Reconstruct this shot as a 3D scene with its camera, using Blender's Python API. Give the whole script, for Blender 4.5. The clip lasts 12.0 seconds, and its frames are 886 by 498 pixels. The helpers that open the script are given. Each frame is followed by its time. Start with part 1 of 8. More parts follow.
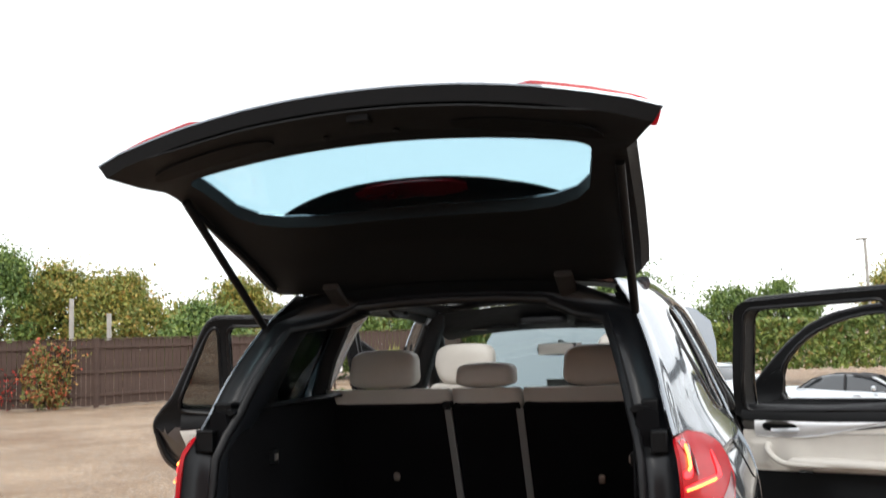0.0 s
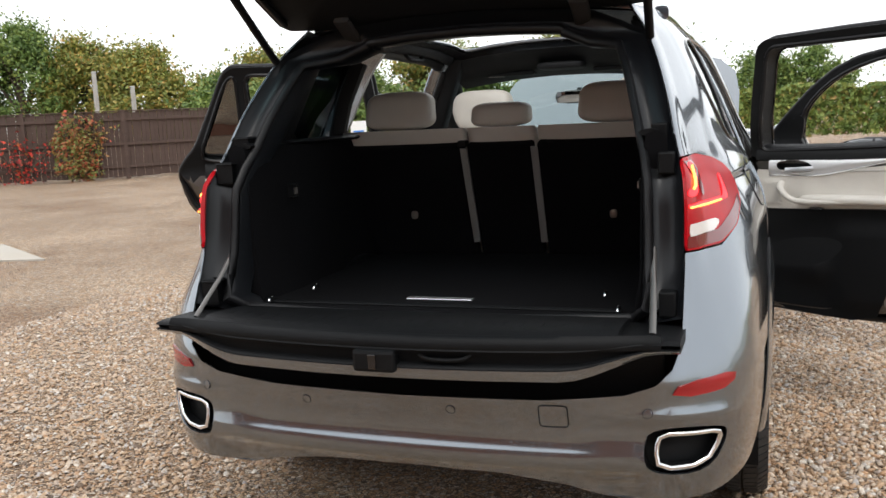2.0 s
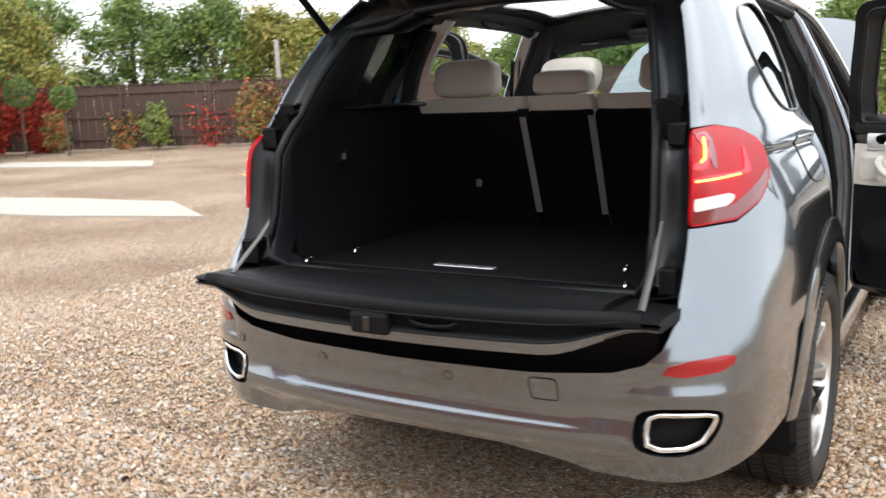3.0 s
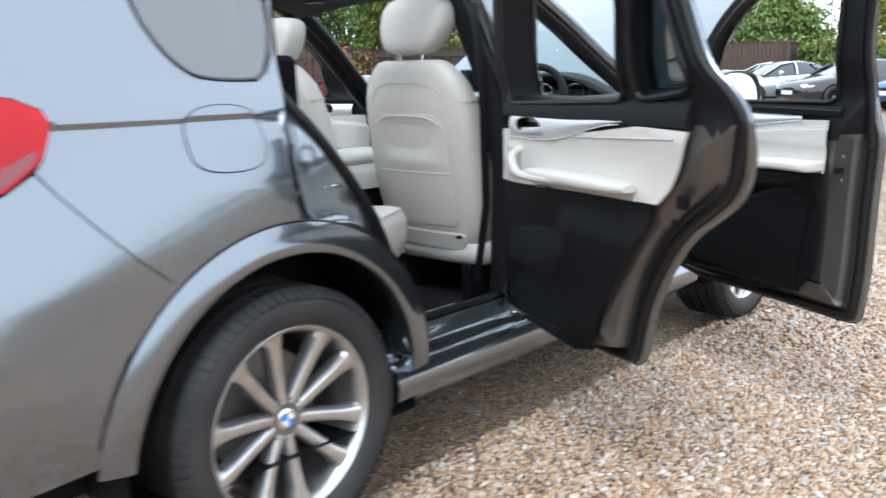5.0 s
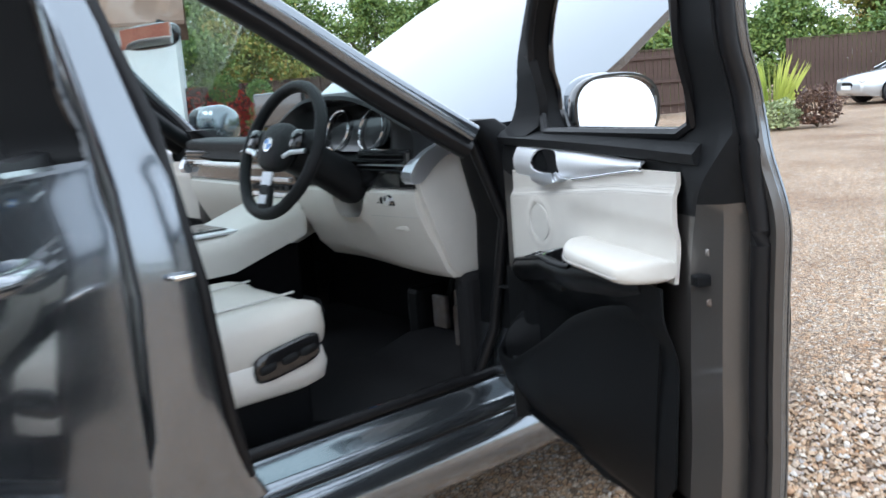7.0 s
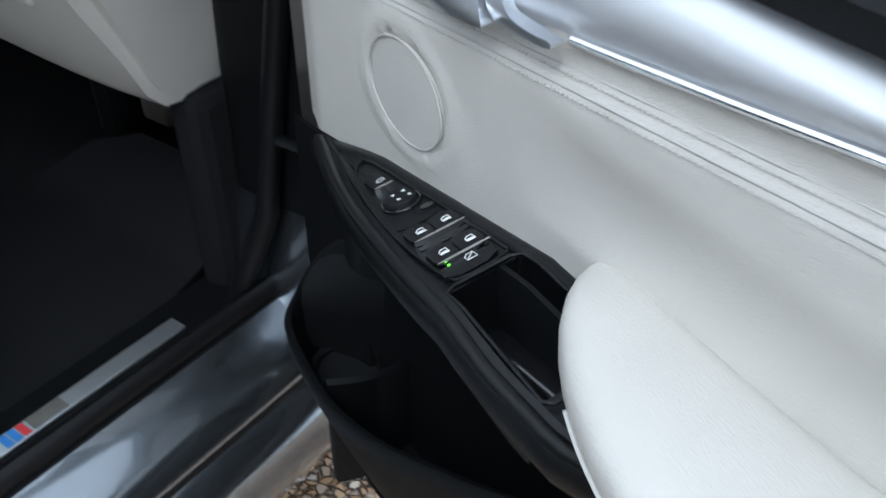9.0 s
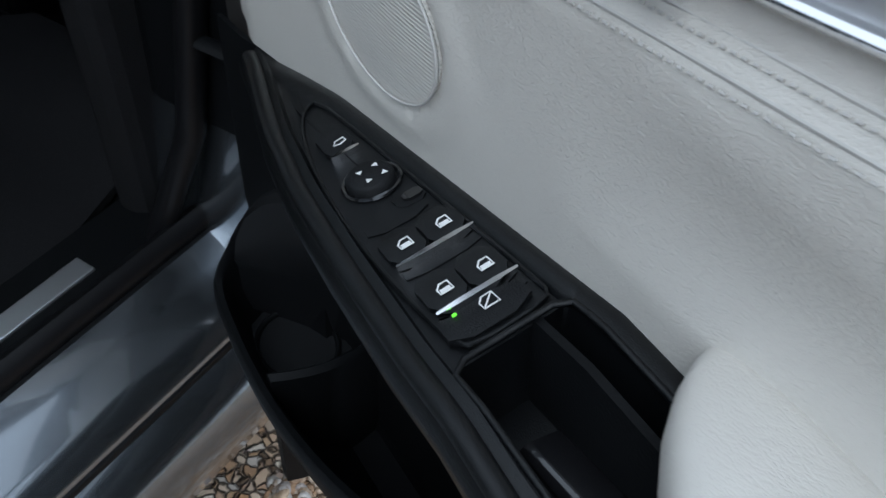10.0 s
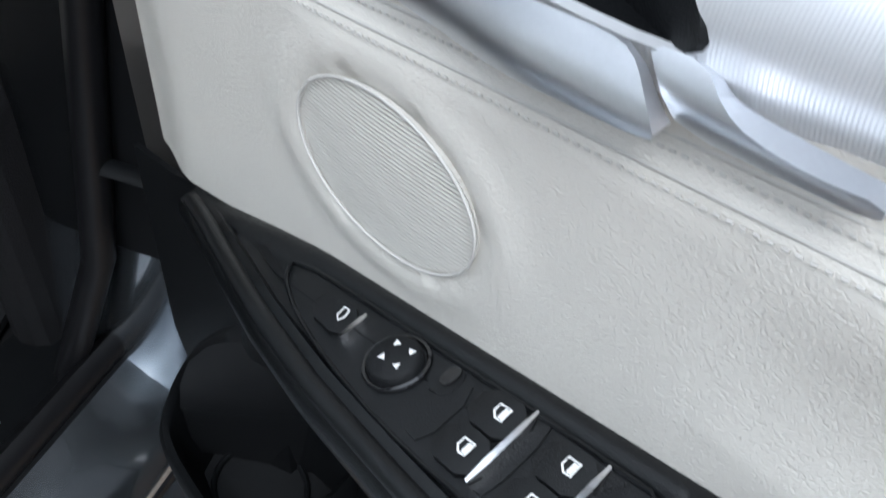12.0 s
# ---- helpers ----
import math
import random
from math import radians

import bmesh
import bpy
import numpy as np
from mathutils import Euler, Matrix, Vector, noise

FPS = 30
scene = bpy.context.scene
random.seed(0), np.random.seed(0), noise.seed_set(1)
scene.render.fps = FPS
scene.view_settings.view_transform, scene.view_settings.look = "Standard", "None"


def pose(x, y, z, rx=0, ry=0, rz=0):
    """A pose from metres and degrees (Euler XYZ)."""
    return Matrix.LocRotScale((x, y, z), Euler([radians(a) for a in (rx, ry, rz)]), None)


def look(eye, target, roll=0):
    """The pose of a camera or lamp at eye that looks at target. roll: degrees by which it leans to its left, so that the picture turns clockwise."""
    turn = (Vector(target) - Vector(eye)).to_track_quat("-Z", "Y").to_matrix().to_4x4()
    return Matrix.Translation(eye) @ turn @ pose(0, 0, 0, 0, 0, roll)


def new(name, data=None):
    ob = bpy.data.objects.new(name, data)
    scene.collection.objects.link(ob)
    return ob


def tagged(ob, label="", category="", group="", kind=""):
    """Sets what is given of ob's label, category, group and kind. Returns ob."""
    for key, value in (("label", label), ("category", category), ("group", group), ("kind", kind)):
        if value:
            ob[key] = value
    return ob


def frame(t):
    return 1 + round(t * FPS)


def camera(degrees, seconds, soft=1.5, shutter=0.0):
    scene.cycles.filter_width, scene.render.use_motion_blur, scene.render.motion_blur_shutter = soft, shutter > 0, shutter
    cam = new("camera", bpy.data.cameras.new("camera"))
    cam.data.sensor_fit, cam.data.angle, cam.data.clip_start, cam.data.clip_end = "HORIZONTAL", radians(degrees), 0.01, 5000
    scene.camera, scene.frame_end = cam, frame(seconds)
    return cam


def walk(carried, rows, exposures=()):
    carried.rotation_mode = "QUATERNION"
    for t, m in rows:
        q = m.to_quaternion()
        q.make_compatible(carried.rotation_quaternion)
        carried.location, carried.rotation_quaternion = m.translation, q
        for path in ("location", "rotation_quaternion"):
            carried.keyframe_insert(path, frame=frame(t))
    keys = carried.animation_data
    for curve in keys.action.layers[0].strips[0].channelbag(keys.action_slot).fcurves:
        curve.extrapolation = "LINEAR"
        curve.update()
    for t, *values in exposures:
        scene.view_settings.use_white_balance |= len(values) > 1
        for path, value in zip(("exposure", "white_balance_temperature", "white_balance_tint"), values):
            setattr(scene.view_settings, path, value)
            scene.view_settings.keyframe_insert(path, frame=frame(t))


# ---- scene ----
cam = camera(52.94, 12.0, soft=1.5, shutter=0.5)
# seconds, place, yaw to the left of +y, pitch, roll
PATH = [
    (0.0, 0.880, -3.274, 1.522, 17.45, 5.87, -1.99),
    (0.5, 0.886, -3.307, 1.466, 17.49, 1.76, -2.14),
    (1.0, 0.895, -3.307, 1.417, 18.20, -4.93, -2.37),
    (1.5, 0.906, -3.293, 1.392, 19.06, -8.32, -2.51),
    (2.0, 0.922, -3.284, 1.391, 19.68, -8.58, -2.63),
    (2.5, 1.032, -3.238, 1.392, 23.87, -9.63, -5.34),
    (2.7, 1.157, -3.206, 1.384, 27.34, -9.73, -4.28),
    (4.3, 2.360, -2.110, 1.292, 37.35, -11.05, -0.99),
    (4.5, 2.532, -1.916, 1.262, 39.72, -10.04, -1.29),
    (5.0, 2.724, -1.399, 1.280, 41.74, -11.45, -1.09),
    (5.5, 2.930, -0.904, 1.260, 44.76, -10.38, -2.28),
    (6.0, 2.924, -0.400, 1.244, 44.33, -11.25, -2.02),
    (6.5, 2.748, 0.096, 1.244, 47.55, -9.50, -4.56),
    (7.0, 2.533, 0.563, 1.241, 51.06, -10.10, -4.50),
    (7.2, 2.424, 0.698, 1.214, 48.17, -10.40, -3.75),
    (8.8, 1.569, 1.458, 1.247, 38.27, -34.18, -1.81),
    (9.0, 1.512, 1.504, 1.238, 35.64, -37.15, 0.10),
    (9.5, 1.429, 1.606, 1.194, 33.79, -42.51, 2.88),
    (10.0, 1.370, 1.667, 1.165, 31.00, -46.23, 3.31),
    (10.5, 1.322, 1.703, 1.142, 25.82, -49.41, 3.80),
    (11.0, 1.292, 1.717, 1.137, 23.09, -50.01, 4.02),
    (11.5, 1.285, 1.720, 1.153, 22.23, -48.35, 1.79),
    (12.0, 1.265, 1.706, 1.174, 19.11, -44.27, 4.38),
]


def aim(x, y, z, yaw, pitch, roll):
    a, b = radians(yaw), radians(pitch)
    ahead = Vector((-math.sin(a) * math.cos(b), math.cos(a) * math.cos(b), math.sin(b)))
    return look((x, y, z), Vector((x, y, z)) + ahead, roll)


# stops, white balance
LIGHT = [(0.0, 0.85, 6600, 10), (0.5, 0.55, 6600, 10), (1.0, 0.35, 6600, 10), (1.5, 0.38, 6600, 10), (2.0, 0.65, 6600, 10), (2.6, 1.0, 6600, 10), (4.3, 1.2, 5850, 8), (7.2, 1.15, 5700, 7), (8.8, 0.95, 5600, 6), (9.2, 0.78, 5600, 6), (9.6, 0.52, 5550, 6), (10.0, 0.42, 5550, 6), (10.5, 0.48, 5550, 6), (11.0, 0.65, 5550, 7), (11.4, 0.9, 5650, 8), (11.8, 1.2, 5800, 8), (12.0, 1.3, 5850, 8)]
walk(cam, [(t, aim(*p)) for t, *p in PATH], LIGHT)

# ---- light: a bright overcast sky with a wide, weak sun ----
world = bpy.data.worlds.new("overcast_sky")
scene.world = world
world.use_nodes = True
wn = world.node_tree
sky = wn.nodes.new("ShaderNodeTexSky")
sky.sky_type, sky.sun_disc = "NISHITA", False
sky.sun_elevation, sky.sun_rotation = radians(48), radians(200)
veil = wn.nodes.new("ShaderNodeMix")
veil.data_type = "RGBA"
veil.inputs["Factor"].default_value = 0.88
veil.inputs["B"].default_value = (10.0, 10.3, 10.6, 1)
wn.links.new(sky.outputs["Color"], veil.inputs["A"])
wn.links.new(veil.outputs["Result"], wn.nodes["Background"].inputs["Color"])
wn.nodes["Background"].inputs["Strength"].default_value = 0.105
sun_data = bpy.data.lights.new("sun", "SUN")
sun_data.energy, sun_data.angle, sun_data.color = 0.8, radians(25), (1.0, 0.97, 0.92)
sun = new("sun", sun_data)
sun.matrix_world = look((3, -8, 12), (0, 0, 0))

# ---- tools ----
from mathutils.geometry import delaunay_2d_cdt


def lerp(a, b, f):
    return a + (b - a) * f


def smooth01(f):
    f = min(1.0, max(0.0, f))
    return f * f * (3 - 2 * f)


def inside(poly, x, y):
    p = poly if isinstance(poly, np.ndarray) else np.array(poly)
    q = np.roll(p, 1, 0)
    x, y = np.atleast_1d(x)[:, None], np.atleast_1d(y)[:, None]
    dy = np.where(q[:, 1] == p[:, 1], 1e-12, q[:, 1] - p[:, 1])
    cross = ((p[:, 1] > y) != (q[:, 1] > y)) & (x < (q[:, 0] - p[:, 0]) * (y - p[:, 1]) / dy + p[:, 0])
    return cross.sum(1) % 2 == 1


def dense(poly, step, closed=True):
    out = []
    for i in range(len(poly) if closed else len(poly) - 1):
        (x0, y0), (x1, y1) = poly[i], poly[(i + 1) % len(poly)]
        n = max(1, int(math.hypot(x1 - x0, y1 - y0) / step))
        out += [(lerp(x0, x1, k / n), lerp(y0, y1, k / n)) for k in range(n)]
    if not closed:
        out.append(poly[-1])
    return out


def rounded(poly, rounds=2):
    """Chaikin: cuts the corners of a closed outline."""
    for _ in range(rounds):
        out = []
        for i in range(len(poly)):
            a, b = poly[i], poly[(i + 1) % len(poly)]
            out += [(lerp(a[0], b[0], 0.25), lerp(a[1], b[1], 0.25)), (lerp(a[0], b[0], 0.75), lerp(a[1], b[1], 0.75))]
        poly = out
    return poly


def oval(cx, cy, rx, ry, n=32, turn=0.0, power=2.0):
    c, s = math.cos(turn), math.sin(turn)
    out = []
    for k in range(n):
        a = 2 * math.pi * k / n
        u = rx * math.copysign(abs(math.cos(a)) ** (2 / power), math.cos(a))
        v = ry * math.copysign(abs(math.sin(a)) ** (2 / power), math.sin(a))
        out.append((cx + u * c - v * s, cy + u * s + v * c))
    return out


def finish(me, mats, smooth=True):
    for m in mats if isinstance(mats, (list, tuple)) else [mats]:
        me.materials.append(m)
    for p in me.polygons:
        p.use_smooth = smooth
    return me


def sheet(outline, lift, mats, step=0.04, thick=0.003, holes=(), flip=False, name="sheet"):
    """A curved panel: an outline (u, v) with holes, meshed, lifted by lift(u, v) and given a thickness away from its normal.
    mats: the face's, and if given the back's."""
    mats = mats if isinstance(mats, (list, tuple)) else [mats]
    loops = [dense(outline, step)] + [dense(h, step) for h in holes]
    pts, edges = [], []
    for lp in loops:
        n0 = len(pts)
        pts += [Vector(p) for p in lp]
        edges += [(n0 + i, n0 + (i + 1) % len(lp)) for i in range(len(lp))]
    rim = np.array([(p.x, p.y) for p in pts])
    arrs = [np.array(lp) for lp in loops]
    lo, hi = arrs[0].min(0), arrs[0].max(0)
    gx, gy = np.meshgrid(np.arange(lo[0], hi[0], step), np.arange(lo[1], hi[1], step))
    gx, gy = gx.ravel(), gy.ravel()
    ok = inside(arrs[0], gx, gy)
    for h in arrs[1:]:
        ok &= ~inside(h, gx, gy)
    gx, gy = gx[ok], gy[ok]
    if len(gx):
        near = ((np.stack([gx, gy], 1)[:, None] - rim[None]) ** 2).sum(2).min(1)
        pts += [Vector((x, y)) for x, y, d in zip(gx, gy, near) if d > (0.45 * step) ** 2]
    vs, es, fs = delaunay_2d_cdt(pts, edges, [], 0, 1e-6)[:3]
    mid = np.array([[sum(vs[i].x for i in fa) / 3, sum(vs[i].y for i in fa) / 3] for fa in fs])
    ok = inside(arrs[0], mid[:, 0], mid[:, 1])
    for h in arrs[1:]:
        ok &= ~inside(h, mid[:, 0], mid[:, 1])
    keep = [tuple(fa) for fa, k in zip(fs, ok) if k]
    e = 1e-3
    co, no = [], []
    for v in vs:
        p = Vector(lift(v.x, v.y))
        du, dv = Vector(lift(v.x + e, v.y)) - Vector(lift(v.x - e, v.y)), Vector(lift(v.x, v.y + e)) - Vector(lift(v.x, v.y - e))
        n = du.cross(dv)
        n = n.normalized() if n.length > 1e-12 else Vector((0, 0, 1))
        co.append(p)
        no.append(-n if flip else n)
    n = len(co)
    count = {}
    for a, b, c in keep:
        for k in ((a, b), (b, c), (c, a)):
            count[k] = 1
    border = [k for k in count if (k[1], k[0]) not in count]
    faces, kind = [], []
    for a, b, c in keep:
        faces.append((a, c, b) if flip else (a, b, c)), kind.append(0)
    if thick:
        for a, b, c in keep:
            faces.append((n + a, n + b, n + c) if flip else (n + a, n + c, n + b)), kind.append(1)
        for a, b in border:
            faces.append((a, b, n + b, n + a) if flip else (b, a, n + a, n + b)), kind.append(2)
        co = co + [p - m * thick for p, m in zip(co, no)]
    me = bpy.data.meshes.new(name)
    me.from_pydata(co, [], faces)
    finish(me, mats)
    normals = []
    for p, k in zip(me.polygons, kind):
        p.material_index = min(k, 1, len(mats) - 1) if k < 2 else 0
        for i in p.vertices:
            normals.append(no[i % n] if k == 0 else -no[i % n] if k == 1 else p.normal)
    me.normals_split_custom_set([tuple(x) for x in normals])
    return me


def loft(rings, mats, caps=True, closed=False, smooth=True, name="loft"):
    """A skin over rings of points, all of the same count."""
    n, m = len(rings), len(rings[0])
    co = [Vector(p) for r in rings for p in r]
    faces = []
    for i in range(n if closed else n - 1):
        for j in range(m):
            a, b = i * m, ((i + 1) % n) * m
            faces.append((a + j, a + (j + 1) % m, b + (j + 1) % m, b + j))
    if caps and not closed:
        faces.append(tuple(range(m))[::-1])
        faces.append(tuple((n - 1) * m + j for j in range(m)))
    me = bpy.data.meshes.new(name)
    me.from_pydata(co, [], faces)
    bm = bmesh.new()
    bm.from_mesh(me)
    bmesh.ops.recalc_face_normals(bm, faces=bm.faces)
    bm.to_mesh(me)
    bm.free()
    finish(me, mats, smooth)
    if smooth:
        me.set_sharp_from_angle(angle=radians(50))
    return me


def tube(path, rx, ry=None, mats=None, n=10, closed=False, up=(0, 0, 1), power=2.0, taper=None, name="tube"):
    """A bar along a path: rx across, ry along up."""
    ry = rx if ry is None else ry
    pts = [Vector(p) for p in path]
    rings = []
    for i, p in enumerate(pts):
        a = pts[i - 1] if (closed or i) else p
        b = pts[(i + 1) % len(pts)] if (closed or i < len(pts) - 1) else p
        t = (b - a).normalized()
        side = t.cross(Vector(up))
        side = side.normalized() if side.length > 1e-5 else Vector((1, 0, 0))
        above = side.cross(t).normalized()
        k = 1.0 if taper is None else taper(i / max(1, len(pts) - 1))
        rings.append([p + side * u + above * v for u, v in oval(0, 0, rx * k, ry * k, n, 0, power)])
    return loft(rings, mats, closed=closed, name=name)


def spline(pts, n=6, closed=False):
    """Catmull-Rom through points."""
    pts = [Vector(p) for p in pts]
    out, m = [], len(pts)
    for i in range(m if closed else m - 1):
        p0 = pts[i - 1] if (closed or i) else pts[0]
        p1, p2 = pts[i], pts[(i + 1) % m]
        p3 = pts[(i + 2) % m] if (closed or i + 2 < m) else pts[-1]
        for k in range(n):
            t = k / n
            out.append(0.5 * (2 * p1 + (p2 - p0) * t + (2 * p0 - 5 * p1 + 4 * p2 - p3) * t * t + (3 * p1 - p0 - 3 * p2 + p3) * t ** 3))
    if not closed:
        out.append(pts[-1])
    return out


def pillow(size, mats, power=(4.0, 4.0), n=28, rows=14, shape=None, name="pillow"):
    """A rounded block of the given size about the origin; shape(x, y, z) bends it."""
    a, b, c = (s / 2 for s in size)
    rings = []
    for i in range(rows + 1):
        t = -math.pi / 2 + math.pi * (i + 0.02) / (rows + 0.04)
        h = math.copysign(abs(math.sin(t)) ** (2 / power[1]), math.sin(t))
        w = abs(math.cos(t)) ** (2 / power[1])
        rings.append([Vector((u * w, v * w, c * h)) for u, v in oval(0, 0, a, b, n, 0, power[0])])
    if shape:
        rings = [[Vector(shape(*p)) for p in r] for r in rings]
    return loft(rings, mats, name=name)


def block(x0, y0, z0, x1, y1, z1, mats, bevel=0.004, seg=2, name="block"):
    bm = bmesh.new()
    bmesh.ops.create_cube(bm, size=1)
    for v in bm.verts:
        v.co = Vector((lerp(x0, x1, v.co.x + 0.5), lerp(y0, y1, v.co.y + 0.5), lerp(z0, z1, v.co.z + 0.5)))
    if bevel:
        bmesh.ops.bevel(bm, geom=list(bm.edges), offset=bevel, segments=seg, affect="EDGES", profile=0.5)
    me = bpy.data.meshes.new(name)
    bm.to_mesh(me)
    bm.free()
    return finish(me, mats, False)


def lathe(profile, mats, n=48, closed=False, name="lathe"):
    """Turns (radius, along) about the x axis."""
    rings = [[(x, r * math.cos(2 * math.pi * k / n), r * math.sin(2 * math.pi * k / n)) for k in range(n)] for r, x in profile]
    return loft(rings, mats, caps=True, closed=closed, name=name)


def joined(meshes, name="joined"):
    """One mesh out of several, with their materials."""
    bm, mats = bmesh.new(), []
    for me in meshes:
        remap = []
        for m in me.materials:
            if m not in mats:
                mats.append(m)
            remap.append(mats.index(m))
        n0 = len(bm.faces)
        bm.from_mesh(me)
        bm.faces.ensure_lookup_table()
        for fa in bm.faces[n0:]:
            fa.material_index = remap[min(fa.material_index, len(remap) - 1)] if remap else 0
    out = bpy.data.meshes.new(name)
    bm.to_mesh(out)
    bm.free()
    for m in mats:
        out.materials.append(m)
    return out


def moved(me, m):
    me.transform(m)
    return me


def part(name, me, parent=None, label="", m=None):
    ob = new(name, me)
    me.name = name
    if parent is not None:
        ob.parent = parent
    if m is not None:
        ob.matrix_basis = m
    return tagged(ob, label)


def thing(name, label, category, group="", m=None):
    ob = tagged(new(name), label, category, group)
    if m is not None:
        ob.matrix_basis = m
    return ob


MIRROR = Matrix.Diagonal((-1, 1, 1, 1))


def mirrored(ob):
    """The like part on the other side of the car."""
    made = {}
    for o in (ob, *ob.children_recursive):
        made[o] = o.copy()
        scene.collection.objects.link(made[o])
        made[o].parent = made.get(o.parent, o.parent)
    made[ob].matrix_basis = MIRROR @ ob.matrix_basis
    return made[ob]

# ---- materials ----
def mat(name, base, rough=0.5, metal=0.0, vary=0.12, scale=40.0, bump=0.0, bump_scale=400.0, coat=0.0, second=None, second_scale=3.0, coords="Object", spec=0.5):
    """A surface with a fine grain and a broad, uneven tint, both in object space."""
    m = bpy.data.materials.new(name)
    m.use_nodes = True
    nt = m.node_tree
    b = nt.nodes["Principled BSDF"]
    tc = nt.nodes.new("ShaderNodeTexCoord")
    fine, broad = nt.nodes.new("ShaderNodeTexNoise"), nt.nodes.new("ShaderNodeTexNoise")
    fine.inputs["Scale"].default_value, fine.inputs["Detail"].default_value = scale, 4
    broad.inputs["Scale"].default_value, broad.inputs["Detail"].default_value = second_scale, 3
    for t in (fine, broad):
        nt.links.new(tc.outputs[coords], t.inputs["Vector"])
    a = nt.nodes.new("ShaderNodeMix")
    a.data_type = "RGBA"
    a.inputs["A"].default_value = (*[c * (1 - vary) for c in base], 1)
    a.inputs["B"].default_value = (*[min(1, c * (1 + vary)) for c in base], 1)
    nt.links.new(fine.outputs["Fac"], a.inputs["Factor"])
    c = nt.nodes.new("ShaderNodeMix")
    c.data_type = "RGBA"
    ramp = nt.nodes.new("ShaderNodeMapRange")
    ramp.inputs["From Min"].default_value, ramp.inputs["From Max"].default_value = 0.42, 0.68
    ramp.inputs["To Max"].default_value = 0.6
    nt.links.new(broad.outputs["Fac"], ramp.inputs["Value"])
    nt.links.new(ramp.outputs["Result"], c.inputs["Factor"])
    nt.links.new(a.outputs["Result"], c.inputs["A"])
    sec = second or [v * (1 - vary) for v in base]
    c.inputs["B"].default_value = (*sec, 1)
    nt.links.new(c.outputs["Result"], b.inputs["Base Color"])
    b.inputs["Roughness"].default_value, b.inputs["Metallic"].default_value = rough, metal
    b.inputs["Coat Weight"].default_value, b.inputs["Coat Roughness"].default_value = coat, 0.04
    b.inputs["Coat IOR"].default_value = 1.65 if metal > 0.5 else 1.5
    b.inputs["Specular IOR Level"].default_value = spec
    if bump:
        bt, bn = nt.nodes.new("ShaderNodeTexNoise"), nt.nodes.new("ShaderNodeBump")
        bt.inputs["Scale"].default_value, bt.inputs["Detail"].default_value = bump_scale, 3
        bn.inputs["Strength"].default_value, bn.inputs["Distance"].default_value = bump, 0.002
        nt.links.new(tc.outputs[coords], bt.inputs["Vector"])
        nt.links.new(bt.outputs["Fac"], bn.inputs["Height"])
        nt.links.new(bn.outputs["Normal"], b.inputs["Normal"])
    return m


def leather(name, base, size=700.0, strength=0.5):
    """Grained leather: small rounded cells with creases between them."""
    m = mat(name, base, 0.48, vary=0.05, scale=25, second_scale=5)
    nt = m.node_tree
    tc = next(n for n in nt.nodes if n.type == "TEX_COORD")
    grain, bn = nt.nodes.new("ShaderNodeTexNoise"), nt.nodes.new("ShaderNodeBump")
    stretch_, crease = nt.nodes.new("ShaderNodeMapping"), nt.nodes.new("ShaderNodeMapRange")
    stretch_.inputs["Scale"].default_value = (1.0, 0.62, 1.3)
    grain.inputs["Scale"].default_value, grain.inputs["Detail"].default_value, grain.inputs["Distortion"].default_value = size, 2.5, 0.7
    crease.inputs["From Min"].default_value, crease.inputs["From Max"].default_value = 0.36, 0.56
    nt.links.new(tc.outputs["Object"], stretch_.inputs["Vector"])
    nt.links.new(stretch_.outputs["Vector"], grain.inputs["Vector"])
    nt.links.new(grain.outputs["Fac"], crease.inputs["Value"])
    bn.inputs["Strength"].default_value, bn.inputs["Distance"].default_value = strength, 0.0010
    nt.links.new(crease.outputs["Result"], bn.inputs["Height"])
    nt.links.new(bn.outputs["Normal"], nt.nodes["Principled BSDF"].inputs["Normal"])
    return m


def glass(name, tint=(1, 1, 1), rough=0.0, mirror=0.06, edge=0.9):
    """A thin pane: clear light straight through, tinted, under a mirror gloss."""
    m = bpy.data.materials.new(name)
    m.use_nodes = True
    nt = m.node_tree
    nt.nodes.remove(nt.nodes["Principled BSDF"])
    tr, gl, mx, fr = (nt.nodes.new("ShaderNode" + k) for k in ("BsdfTransparent", "BsdfGlossy", "MixShader", "LayerWeight"))
    tr.inputs["Color"].default_value = (*tint, 1)
    gl.inputs["Roughness"].default_value = rough + 0.005
    fr.inputs["Blend"].default_value = 0.5
    steep, gain = nt.nodes.new("ShaderNodeMath"), nt.nodes.new("ShaderNodeMath")
    steep.operation, steep.inputs[1].default_value = "POWER", 4.0
    gain.operation, gain.inputs[1].default_value, gain.inputs[2].default_value = "MULTIPLY_ADD", edge, mirror
    nt.links.new(fr.outputs["Facing"], steep.inputs[0])
    nt.links.new(steep.outputs["Value"], gain.inputs[0])
    nt.links.new(gain.outputs["Value"], mx.inputs["Fac"])
    nt.links.new(tr.outputs["BSDF"], mx.inputs[1])
    nt.links.new(gl.outputs["BSDF"], mx.inputs[2])
    nt.links.new(mx.outputs["Shader"], nt.nodes["Material Output"].inputs["Surface"])
    return m


def lamp_glow(name, color, strength):
    m = bpy.data.materials.new(name)
    m.use_nodes = True
    b = m.node_tree.nodes["Principled BSDF"]
    b.inputs["Base Color"].default_value = (*color, 1)
    b.inputs["Emission Color"].default_value = (*color, 1)
    b.inputs["Emission Strength"].default_value = strength
    return m


